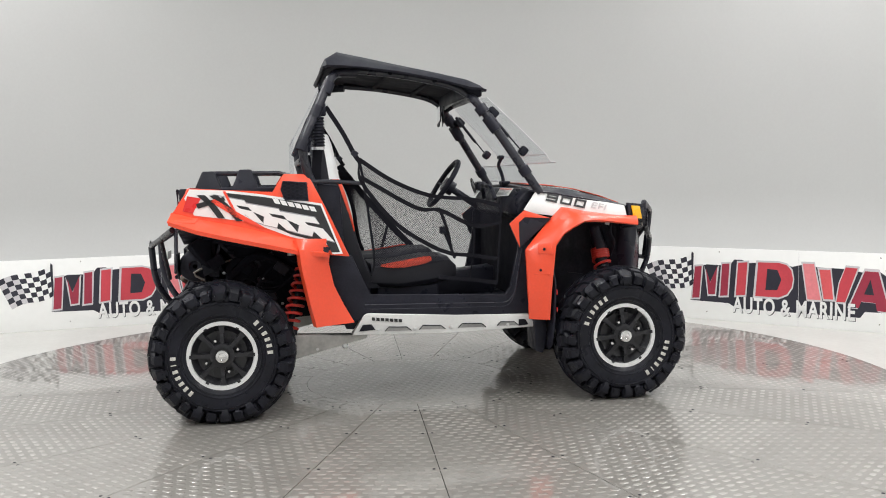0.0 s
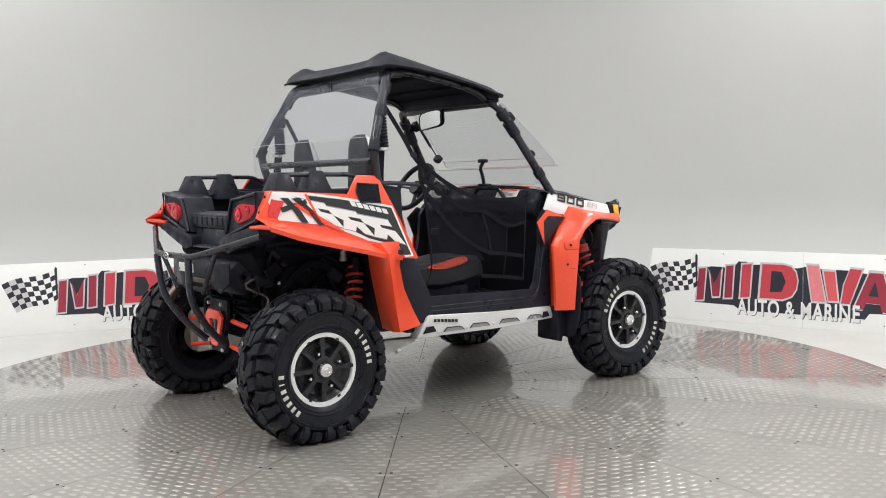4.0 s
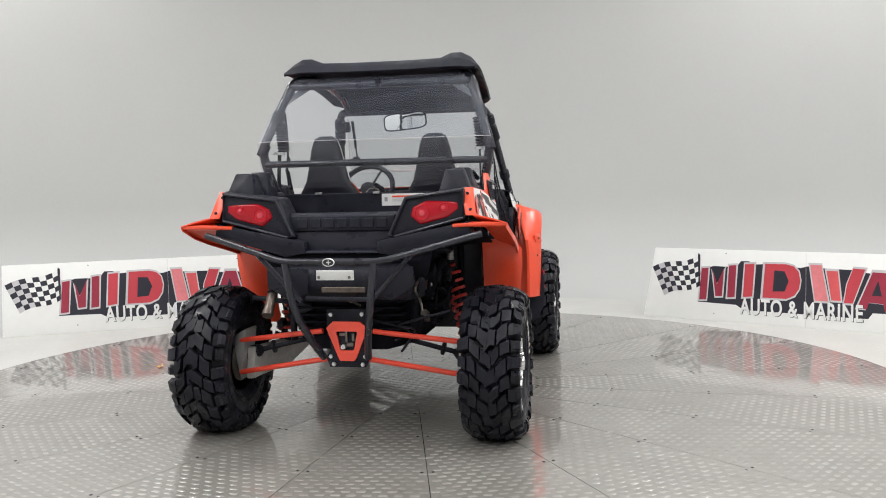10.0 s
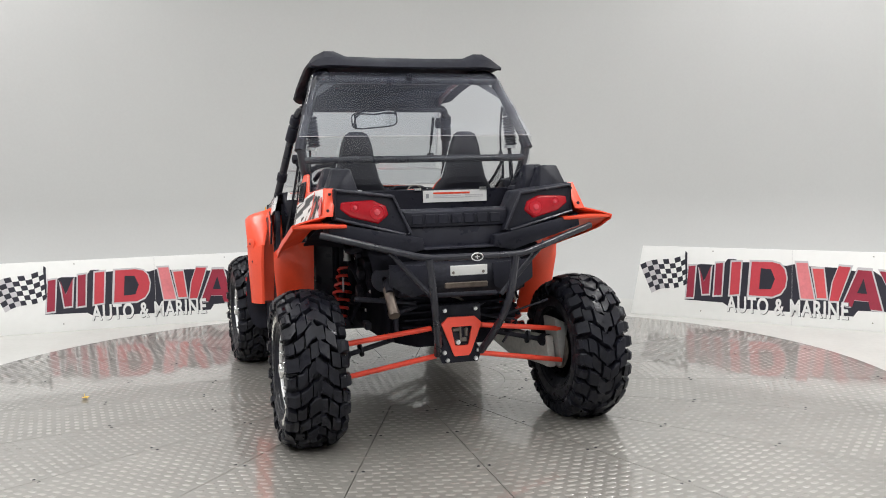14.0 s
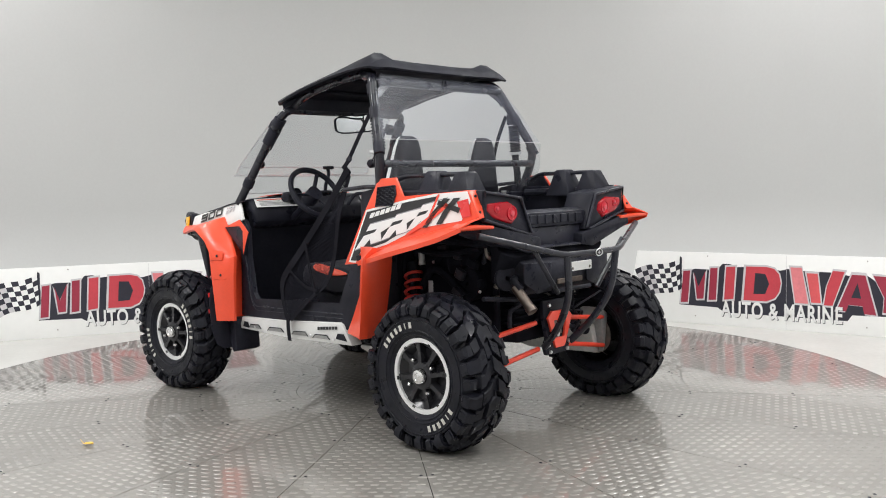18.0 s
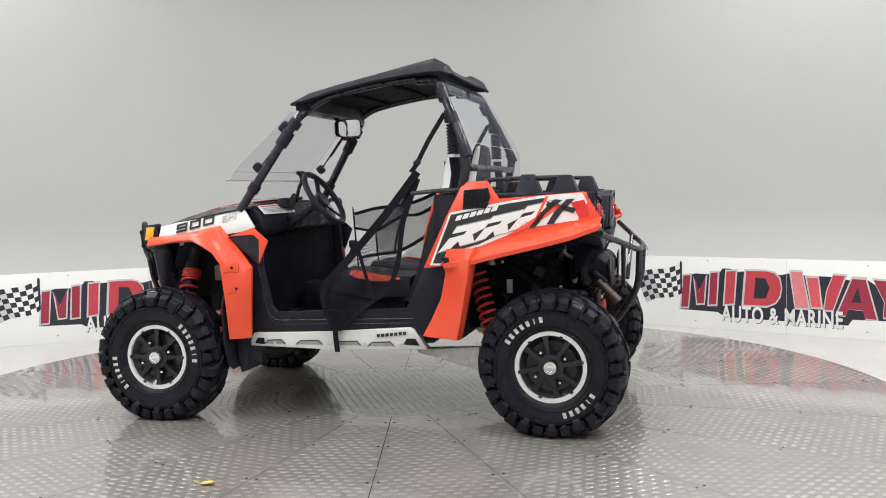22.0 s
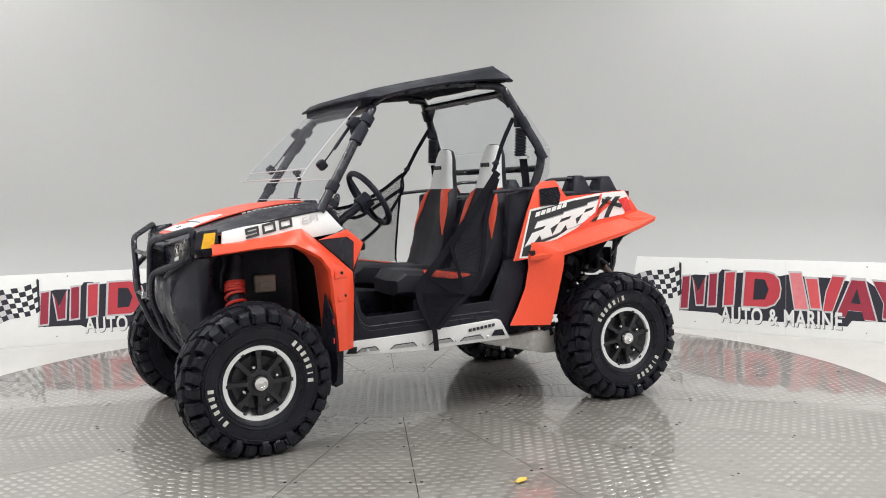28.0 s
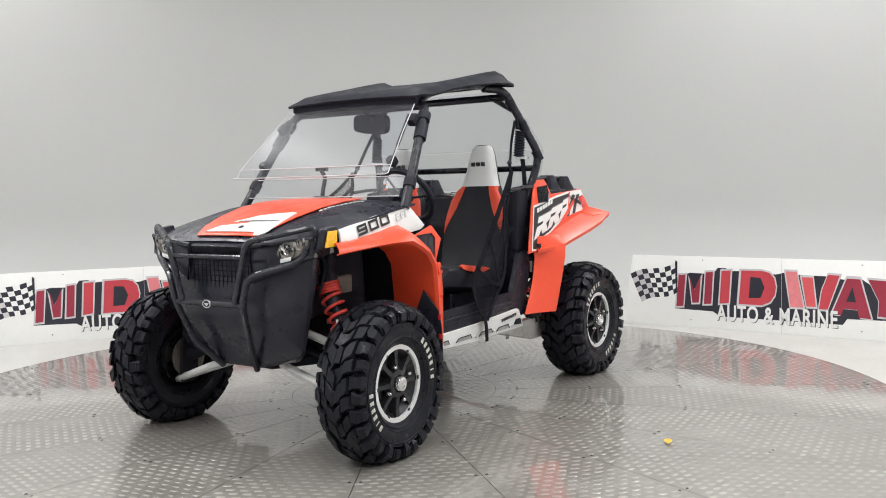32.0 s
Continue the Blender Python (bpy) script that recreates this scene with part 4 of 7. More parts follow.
hull(bm, [(x, q * y, z) for q in (1, -1) for x, y, z in ((0.66, 0.53, 1.10), (0.605, 0.53, 1.118), (0.538, 0.24, 1.123), (0.556, 0.53, 1.058), (0.486, 0.25, 1.060), (0.50, 0.30, 0.99), (0.54, 0.52, 0.98), (0.61, 0.52, 0.93))], 0.012)
dash = part("dashboard", bm, M["black"], buggy, "black moulded dashboard")
for s, quad in ((1, ((0.596, 0.50, 1.112), (0.530, 0.225, 1.119), (0.482, 0.262, 1.068), (0.546, 0.515, 1.066))), (-1, ((0.528, 0.25, 1.116), (0.562, 0.40, 1.114), (0.532, 0.40, 1.074), (0.494, 0.256, 1.066)))):
    q = [Vector((x - 0.006, s * y, z + 0.003)) for x, y, z in quad]
    bm = B()
    ngon(bm, q if s > 0 else q[::-1], Vector((0.003, 0, 0)))
    part("warning_sticker", bm, M["white"], dash, "white warning sticker")
    for k, (v, u0, u1, mt) in enumerate(((0.14, 0.05, 0.95, "orange"), (0.36, 0.08, 0.55, "greyink"), (0.52, 0.08, 0.9, "greyink"), (0.66, 0.08, 0.8, "greyink"), (0.80, 0.1, 0.86, "greyink"))):
        bm = B()
        a, b = q[0].lerp(q[3], v), q[1].lerp(q[2], v)
        tube(bm, [a.lerp(b, u0) + Vector((-0.002, 0, 0.001)), a.lerp(b, u1) + Vector((-0.002, 0, 0.001))], 0.0026 if k == 0 else 0.0014, 5)
        part("sticker_bar", bm, M[mt], dash)

# ---------------- cargo box and tail ----------------
LATCH_Z = 1.128
bm = B()
for s in (1, -1):
    box(bm, (-0.86, s * 0.56, 1.06), (0.62, 0.03, 0.19), bevel=0.008)
box(bm, (-0.86, 0, 0.975), (0.62, 1.12, 0.02), bevel=0.005)
box(bm, (-0.56, 0, 1.05), (0.02, 1.1, 0.156), bevel=0.005)
cargo = part("cargo_box", bm, M["black"], buggy, "black plastic cargo bed")
for s in (1, -1):
    for x0, zt in ((-0.885, 1.243), (-1.068, 1.236)):
        bm = B()
        hull(bm, [(x0 + dx, s * y, z) for dx, y, z in ((-0.085, 0.585, 1.11), (0.075, 0.585, 1.11), (-0.032, 0.545, zt), (0.03, 0.545, zt), (-0.085, 0.43, 1.10), (0.075, 0.43, 1.10), (-0.032, 0.465, zt), (0.03, 0.465, zt))], 0.008)
        part("rack_post", bm, M["black"], cargo)
    bm = B()
    tube(bm, round_path([(-0.62, s * 0.54, 1.19), (-0.70, s * 0.53, 1.222), (-1.07, s * 0.505, 1.226)], 0.03), 0.011, 8)
    tube(bm, [(-0.62, s * 0.50, 1.12), (-1.1, s * 0.52, 1.13)], 0.02, 8)
    part("rack_rail", bm, M["tube"], cargo)
bm = B()
hull(bm, [(-1.15, y, z) for y in (-0.27, 0.27) for z in (0.93, 1.045)] + [(-1.11, y, z) for y in (-0.28, 0.28) for z in (0.93, 1.048)], 0.006)
part("tailgate", bm, M["black"], cargo, "black plastic tailgate")
bm = B()
hull(bm, [(-1.15, y, z) for y in (-0.26, 0.26) for z in (0.955, 1.045)] + [(-1.195, y, z) for y in (-0.245, 0.245) for z in (0.968, 1.035)], 0.006)
gate = part("tailgate_plate", bm, M["black"], cargo, "black name plate with embossed blocks")
for k in range(7):
    bm = B()
    box(bm, (-1.197, -0.185 + k * 0.062, 1.002), (0.010, 0.05, 0.044), bevel=0.003)
    part("embossed_block", bm, M["black"], gate)
bm = B()
box(bm, (-1.165, 0, 0.918), (0.03, 0.50, 0.10), bevel=0.006)
hull(bm, [(-1.165, y, z) for y in (-0.24, 0.24) for z in (0.866, 0.880)] + [(-1.225, y, z) for y in (-0.20, 0.20) for z in (0.866, 0.876)], 0.003)
part("rear_recess", bm, M["blackg"], buggy, "glossy black recess below the tailgate")
for s in (1, -1):
    g = [(0.590, 1.005), (0.25, 0.926), (0.170, 0.920), (0.166, 0.868), (0.26, 0.850), (0.60, 0.950)]
    bm = B()
    hull(bm, [(-1.232, s * y, z) for y, z in g] + [(-1.10, s * y, z) for y, z in g], 0.006)
    part("tail_cheek", bm, M["black"], buggy, "black plastic panel that slants below the tail light")
bm = B()
hull(bm, [(-1.08, y, z) for y in (-0.36, 0.36) for z in (0.70, 0.93)] + [(-1.19, y, 0.865) for y in (-0.42, 0.42)] + [(-1.21, y, 0.84) for y in (-0.36, 0.36)] + [(-1.15, y, 0.74) for y in (-0.22, 0.22)], 0.012)
part("rear_underpanel", bm, M["liner"], buggy, "black panel under the tail")
for s in (1, -1):
    bm = B()
    f = [(0.565, 1.152), (0.298, 1.118), (0.214, 0.938), (0.250, 0.932), (0.572, 1.012)]
    hull(bm, [(-1.215, s * y, z) for y, z in f] + [(-1.05, s * y, z) for y, z in f], 0.010)
    hous = part("tail_light_housing", bm, M["black"], buggy, "black tail light housing")
    bm = B()
    tube(bm, [(-1.222, s * y, z) for y, z in ((0.556, 1.142), (0.304, 1.110), (0.226, 0.946), (0.252, 0.940), (0.562, 1.020))], 0.0075, 8, closed=True)
    part("housing_rim", bm, M["blackg"], hous, "raised glossy rim")
    bm = B()
    g = [(0.540, 1.092), (0.395, 1.099), (0.332, 1.070), (0.320, 1.028), (0.368, 0.988), (0.497, 1.022), (0.545, 1.06)]
    hull(bm, [(-1.21, s * y, z) for y, z in g] + [(-1.227 + (0.006 if y > 0.45 else 0), s * (0.43 + (y - 0.43) * 0.9), 1.052 + (z - 1.052) * 0.86) for y, z in g], 0.005)
    lens = part("tail_light", bm, M["redlens"], hous, "glossy red tail light")
    for yy, zz, rr in ((0.475, 1.066, 0.022), (0.378, 1.043, 0.034)):
        at = Matrix.Translation((-1.2255 + (0.005 if yy > 0.45 else 0), s * yy, zz)) @ Matrix.Rotation(radians(90), 4, "Z")
        bm = B()
        lathe(bm, [(rr, 0.0), (rr * 0.96, 0.006), (rr * 0.86, 0.006), (rr * 0.80, 0.0025), (rr * 0.42, 0.0035)], 24, at)
        part("reflector_bowl", bm, M["reddk"], hous)
        bm = B()
        lathe(bm, [(rr * 0.42, 0.0035), (rr * 0.36, 0.009), (rr * 0.2, 0.011), (0.0005, 0.0115)], 16, at)
        part("bulb_lens", bm, M["pinklens"], hous, "pale red bulb lens")
# sticker on the bed's front wall
bm = B()
box(bm, (-0.5745, -0.205, 1.090), (0.003, 0.352, 0.062), bevel=0.0005)
stick = part("bed_sticker", bm, M["white"], cargo, "white warning sticker with an orange line")
for y, z, w, h, mt in ((-0.185, 1.106, 0.20, 0.009, "orange"), (-0.052, 1.092, 0.016, 0.022, "greyink"), (-0.16, 1.092, 0.15, 0.004, "silver"), (-0.17, 1.083, 0.17, 0.004, "silver"), (-0.31, 1.094, 0.10, 0.004, "silver"), (-0.31, 1.085, 0.10, 0.004, "silver")):
    bm = B()
    box(bm, (-0.5765, y, z), (0.002, w, h))
    part("sticker_bar", bm, M[mt], stick)

# rear bumper
bm = B()
tube(bm, round_path([(-1.245, 0.635, 0.953), (-1.40, 0.215, 0.845), (-1.415, 0, 0.845), (-1.40, -0.235, 0.845), (-1.245, -0.645, 0.95)], 0.05), 0.015, 12)
bumper = part("rear_bumper", bm, M["tube"], buggy, "black tubular rear bumper")
for s in (1, -1):
    bm = B()
    tube(bm, round_path([(-1.405, s * 0.20, 0.84), (-1.395, s * 0.175, 0.64), (-1.30, s * 0.135, 0.49), (-1.195, s * 0.105, 0.385)], 0.08), 0.0175, 10)
    part("bumper_stay", bm, M["tube"], bumper)
    bm = B()
    tube(bm, [(-1.335, s * 0.37, 0.888), (-1.32, s * 0.16, 0.66)], 0.012, 8)
    part("bumper_brace", bm, M["tube"], bumper)
bm = B()
lathe(bm, [(0.001, 0.003), (0.026, 0.003), (0.029, 0.0)], 24, Matrix.Translation((-1.4345, -0.008, 0.845)) @ Matrix.Rotation(radians(90), 4, "Z") @ Matrix.Diagonal((1.0, 1, 0.6, 1)))
badge = part("badge", bm, M["blackv"], bumper, "black oval badge with a bright ring")
bm = B()
tube(bm, [(-1.438, -0.008 + 0.026 * math.cos(a * math.pi / 12), 0.845 + 0.016 * math.sin(a * math.pi / 12)) for a in range(24)], 0.0026, 5, closed=True)
part("badge_ring", bm, M["alu"], badge)
bm = B()
box(bm, (-1.437, -0.008, 0.845), (0.003, 0.02, 0.004))
box(bm, (-1.437, -0.008, 0.845), (0.003, 0.004, 0.018))
part("badge_star", bm, M["alu"], badge)
bm = B()
box(bm, (-1.337, -0.004, 0.779), (0.006, 0.172, 0.044), bevel=0.002)
pl = part("blank_plate", bm, M["aluw"], bumper, "blank white plate")
for y in (-0.07, 0.07):
    bm = B()
    lathe(bm, [(0.0005, 0.004), (0.006, 0.003), (0.007, 0)], 10, Matrix.Translation((-1.341, y, 0.77)) @ Matrix.Rotation(radians(90), 4, "Z"))
    part("bolt", bm, M["steel"], pl)
for s in (1, -1):
    bm = B()
    ngon(bm, [(-1.265, s * 0.34, 0.81), (-1.272, s * 0.14, 0.80), (-1.272, s * 0.15, 0.69), (-1.268, s * 0.24, 0.66), (-1.265, s * 0.34, 0.72)], Vector((0.008, 0, 0)), 0.002)
    part("guard_plate", bm, M["black"], bumper, "black guard plate")
bm = B()
tube(bm, [(-1.285, -0.15, 0.665), (-1.285, 0.15, 0.668)], 0.011, 10)
part("cross_tube", bm, M["dark"], bumper, "dull dark cross tube")
bm = B()
ngon(bm, [(-1.10, -0.22, 0.70), (-1.13, -0.36, 0.73), (-1.12, -0.36, 0.66), (-1.09, -0.22, 0.62)], Vector((0.006, 0, 0)), 0.001)
part("heat_shield", bm, M["dark"], bumper, "dark heat shield")
# cluttered engine bay: cooling fins, cross pipes, mounts and hoses
rnd = random.Random(41)
for k in range(9):
    bm = B()
    box(bm, (-1.02 - 0.004 * k, 0, 0.47 + 0.034 * k), (0.20, 0.52 - 0.02 * (k % 3), 0.010), bevel=0.002)
    part("engine_fin", bm, M["liner"], buggy)
for k in range(7):
    y0, z0 = rnd.uniform(-0.30, 0.30), rnd.uniform(0.50, 0.80)
    bm = B()
    tube(bm, smooth_path([(-1.13 + 0.02 * rnd.random(), y0 + rnd.uniform(-0.08, 0.08) * q, z0 + 0.06 * (q - 1.5) + rnd.uniform(-0.03, 0.03)) for q in range(4)], 4), rnd.choice((0.006, 0.009, 0.012)), 7)
    part("hose", bm, M["dark" if k % 9 else "steel"], buggy)
for s in (1, -1):
    for k in range(12):
        x0, z0 = rnd.uniform(-1.10, -0.62), rnd.uniform(0.46, 0.86)
        bm = B()
        box(bm, (x0, s * rnd.uniform(0.34, 0.40), z0), (rnd.uniform(0.02, 0.09), 0.03, rnd.uniform(0.015, 0.06)), Matrix.Rotation(rnd.uniform(-0.7, 0.7), 3, "Y"), 0.004)
        part("bracket", bm, M[("dark", "dark", "liner", "liner")[k % 4]], buggy)
    for k in range(6):
        x0, z0 = rnd.uniform(-1.05, -0.65), rnd.uniform(0.50, 0.84)
        bm = B()
        tube(bm, smooth_path([(x0 + 0.07 * q + rnd.uniform(-0.03, 0.03), s * rnd.uniform(0.36, 0.43), z0 + rnd.uniform(-0.06, 0.06)) for q in range(4)], 4), rnd.choice((0.006, 0.010, 0.014)), 7)
        part("hose", bm, M["liner"], buggy)
    # remote reservoir beside the shock's head
    bm = B()
    rod(bm, (-0.665, s * 0.40, 0.905), (-0.668, s * 0.40, 0.80), 0.017, 12)
    rod(bm, (-0.668, s * 0.40, 0.80), (-0.668, s * 0.40, 0.785), 0.020, 12)
    part("shock_reservoir", bm, M["grey"], buggy, "pale grey shock reservoir")
# the muffler's highlight, added as a strip of brown colour
bm = B()
box(bm, (-1.262, -0.017, 0.705), (0.010, 0.205, 0.026), bevel=0.004)
part("heat_strip", bm, M["rust"], buggy, "brown strip painted for the muffler's highlight")
# lower rear plate with the orange frame
bm = B()
ngon(bm, [(-1.178, -0.112, 0.605), (-1.178, 0.092, 0.605), (-1.18, 0.094, 0.520), (-1.188, 0.068, 0.420), (-1.19, 0.098, 0.385), (-1.19, 0.080, 0.338), (-1.19, -0.092, 0.338), (-1.19, -0.112, 0.385), (-1.188, -0.084, 0.420), (-1.18, -0.114, 0.520)], Vector((0.02, 0, 0)), 0.003)
skid = part("rear_skid_plate", bm, M["black"], buggy, "black rear skid plate")
bm = B()
outer = [(0.055, 0.553), (0.087, 0.522), (0.033, 0.386), (0.025, 0.371), (-0.041, 0.371), (-0.053, 0.386), (-0.107, 0.520), (-0.073, 0.551)]
inner = [(0.036, 0.507), (0.041, 0.502), (0.024, 0.424), (0.019, 0.419), (-0.038, 0.419), (-0.043, 0.424), (-0.059, 0.502), (-0.054, 0.507)]
loops = [[bm.verts.new((x, *q)) for q in pl] for pl, x in ((outer, -1.195), (outer, -1.207), (inner, -1.207), (inner, -1.195))]
for k in range(4):
    for i in range(8):
        bm.faces.new((loops[k][i], loops[k][(i + 1) % 8], loops[(k + 1) % 4][(i + 1) % 8], loops[(k + 1) % 4][i]))
part("plate_frame", bm, M["redor"], skid, "orange frame plate")
bm = B()
box(bm, (-1.193, 0.010, 0.492), (0.010, 0.040, 0.018), bevel=0.004)
box(bm, (-1.191, -0.036, 0.478), (0.010, 0.016, 0.040), bevel=0.004)
tube(bm, [(-1.197, -0.004, 0.507), (-1.197, -0.006, 0.455)], 0.006, 8)
box(bm, (-1.193, -0.02, 0.443), (0.010, 0.035, 0.020), bevel=0.004)
part("drain_cover", bm, M["steel"], skid, "cast grey cover behind the opening")
bm = B()
lathe(bm, [(0.001, 0.02), (0.007, 0.018), (0.011, 0.018), (0.012, 0)], 12, Matrix.Translation((-1.192, 0.009, 0.435)) @ Matrix.Rotation(radians(90), 4, "Z"))
part("drain_plug", bm, M["alu"], skid)
for y, z in ((0.067, 0.583), (-0.081, 0.585), (0.072, 0.389), (-0.092, 0.390), (0.058, 0.353), (-0.079, 0.353)):
    bm = B()
    lathe(bm, [(0.0005, 0.01), (0.009, 0.008), (0.011, 0)], 8, Matrix.Translation((-1.195, y, z)) @ Matrix.Rotation(radians(90), 4, "Z"))
    part("bolt", bm, M["alu"], skid)

# ---------------- rear running gear ----------------


def spring(name, top, bot, r, wire, turns, material, label):
    a, b = Vector(top), Vector(bot)
    ax = (b - a).normalized()
    u = ax.orthogonal().normalized()
    v = ax.cross(u)
    n = turns * 14
    bm = B()
    tube(bm, [a + (b - a) * (i / n) + (u * math.cos(2 * math.pi * i / 14) + v * math.sin(2 * math.pi * i / 14)) * r for i in range(n + 1)], wire, 7)
    sp = part(name, bm, material, buggy, label)
    bm = B()
    rod(bm, a - ax * 0.05, b + ax * 0.06, r * 0.38, 10)
    rod(bm, a - ax * 0.05, a + ax * 0.06, r * 0.75, 14)
    rod(bm, b - ax * 0.005, b + ax * 0.02, r * 1.1, 14)
    part("damper", bm, M["dark"], sp, "dark damper body")
    return sp


for s in (1, -1):
    spring("rear_shock", (-0.592, s * 0.385, 0.74), (-0.692, s * 0.49, 0.40), 0.042, 0.0082, 9, M["spring"], "red coil spring on a dark damper")
    for nm, a, b in (("radius_rod", (-1.155, s * 0.12, 0.50), (-1.09, s * 0.555, 0.44)), ("radius_rod", (-1.155, s * 0.10, 0.37), (-1.09, s * 0.56, 0.285))):
        bm = B()
        rod(bm, a, b, 0.0125, 10)
        part(nm, bm, M["redor"], buggy, "orange radius rod")
    bm = B()
    hull(bm, [(-0.28, s * 0.42, 0.354), (-0.28, s * 0.48, 0.354), (-0.28, s * 0.42, 0.334), (-0.28, s * 0.48, 0.334), (-0.66, s * 0.46, 0.355), (-0.66, s * 0.51, 0.355), (-0.66, s * 0.46, 0.246), (-0.66, s * 0.51, 0.246),
              (-1.05, s * 0.50, 0.40), (-1.05, s * 0.54, 0.40), (-1.08, s * 0.50, 0.25), (-1.08, s * 0.54, 0.25)], 0.008)
    arm = part("trailing_arm", bm, M["cast"], buggy, "pale cast aluminium trailing arm")
    for x, z in ((-0.40, 0.30), (-0.55, 0.29), (-0.66, 0.34)):
        bm = B()
        lathe(bm, [(0.0005, 0.012), (0.012, 0.010), (0.016, 0)], 12, Matrix.Translation((x, s * (0.475 + 0.12 * (-0.3 - x) * 0.5), z)) @ (Matrix.Identity(4) if s > 0 else Matrix.Rotation(math.pi, 4, "Z")))
        part("bolt", bm, M["alu"], arm)
    bm = B()
    tube(bm, [(-0.98, s * 0.12, 0.46), (-0.985, s * 0.19, 0.447), (-0.988, s * 0.22, 0.441), (-1.012, s * 0.47, 0.384), (-1.014, s * 0.49, 0.379), (-1.02, s * 0.56, 0.36)], [0.04, 0.036, 0.012, 0.012, 0.030, 0.036], 12)
    tube(bm, [(-1.004, s * 0.415, 0.397), (-1.005, s * 0.425, 0.395)], 0.032, 12)
    part("drive_shaft", bm, M["dark"], buggy, "dark drive shaft with rubber boots")
    bm = B()
    hull(bm, [(-1.10, s * 0.52, 0.50), (-0.96, s * 0.52, 0.50), (-1.10, s * 0.56, 0.24), (-0.95, s * 0.56, 0.24), (-1.10, s * 0.60, 0.46), (-0.95, s * 0.60, 0.28)], 0.012)
    part("hub_carrier", bm, M["grey"], buggy, "grey hub carrier")
    bm = B()
    lathe(bm, [(0.05, 0.0), (0.105, 0.0), (0.105, 0.006), (0.05, 0.006)], 40, Matrix.Translation((-1.02, s * 0.585, 0.335)), closed=True)
    part("brake_disc", bm, M["steel"], buggy, "steel brake disc")
bm = B()
hull(bm, [(x, y, z) for x, w, z0, z1 in ((-0.50, 0.34, 0.45, 0.92), (-0.95, 0.30, 0.42, 0.92), (-1.10, 0.18, 0.40, 0.80)) for y in (-w, w) for z in (z0, z1)], 0.02)
part("engine", bm, M["liner"], buggy, "dark greasy engine and gearbox")
bm = B()
lathe(bm, [(0.012, -0.312), (0.03, -0.318), (0.032, -0.325), (0.055, -0.322), (0.078, -0.312), (0.086, -0.295), (0.086, 0.265), (0.078, 0.282), (0.03, 0.292), (0.012, 0.292)], 28, Matrix.Translation((-1.172, 0.005, 0.735)))
muffler = part("muffler", bm, M["dark"], buggy, "dark drum muffler")
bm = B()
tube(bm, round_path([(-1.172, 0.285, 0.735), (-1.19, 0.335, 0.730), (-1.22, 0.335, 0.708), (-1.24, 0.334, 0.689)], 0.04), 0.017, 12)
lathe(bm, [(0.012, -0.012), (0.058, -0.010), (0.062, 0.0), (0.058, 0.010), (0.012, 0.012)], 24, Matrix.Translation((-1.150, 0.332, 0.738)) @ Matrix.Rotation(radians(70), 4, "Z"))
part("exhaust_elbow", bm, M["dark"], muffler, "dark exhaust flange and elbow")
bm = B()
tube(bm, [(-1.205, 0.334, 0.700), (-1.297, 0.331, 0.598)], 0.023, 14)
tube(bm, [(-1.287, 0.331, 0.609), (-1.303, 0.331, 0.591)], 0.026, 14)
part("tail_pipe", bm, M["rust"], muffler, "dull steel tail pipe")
rnd = random.Random(23)
for s in (1, -1):
    bm = B()
    lathe(bm, [(0.01, 0.0), (0.075, 0.004), (0.085, 0.015), (0.085, 0.06), (0.078, 0.068), (0.05, 0.072), (0.045, 0.06), (0.01, 0.06)], 24, Matrix.Translation((-0.93, s * 0.30, 0.70)) @ (Matrix.Identity(4) if s > 0 else Matrix.Rotation(math.pi, 4, "Z")))
    part("clutch_cover", bm, M["liner"], buggy, "round dark cover")
    for k in range(7):
        x0, z0 = -0.58 - 0.085 * k + rnd.uniform(-0.03, 0.03), 0.56 + rnd.uniform(0, 0.22)
        bm = B()
        pts_ = [(x0 + rnd.uniform(-0.06, 0.06) * q, s * (0.322 + 0.02 * rnd.random()), z0 + 0.07 * q + rnd.uniform(-0.03, 0.03)) for q in range(4)]
        tube(bm, smooth_path(pts_, 4), rnd.choice((0.006, 0.009, 0.013)), 7)
        part("hose", bm, M["dark" if k % 6 else "steel"], buggy)
    for k in range(6):
        x0, z0 = -0.60 - 0.09 * k + rnd.uniform(-0.03, 0.03), 0.50 + rnd.uniform(0, 0.30)
        bm = B()
        box(bm, (x0, s * 0.322, z0), (0.03 + 0.05 * rnd.random(), 0.03, 0.02 + 0.04 * rnd.random()), Matrix.Rotation(rnd.uniform(-0.5, 0.5), 3, "Y"), 0.004)
        part("bracket", bm, M[rnd.choice(("dark", "dark", "liner", "steel"))], buggy)
    for k in range(5):
        bm = B()
        lathe(bm, [(0.0005, 0.006), (0.007, 0.005), (0.009, 0)], 8, Matrix.Translation((-0.62 - 0.10 * k, s * 0.37, 0.60 + rnd.uniform(-0.08, 0.2))) @ (Matrix.Identity(4) if s > 0 else Matrix.Rotation(math.pi, 4, "Z")))
        part("bolt", bm, M["alu"], buggy)
    bm = B()
    ngon(bm, [(1.10, s * 0.45, 0.925), (1.075, s * 0.45, 0.93), (1.07, s * 0.45, 0.905), (1.095, s * 0.45, 0.90)], Vector((0, s * 0.003, 0)))
    part("clip", bm, M["grey"], buggy)
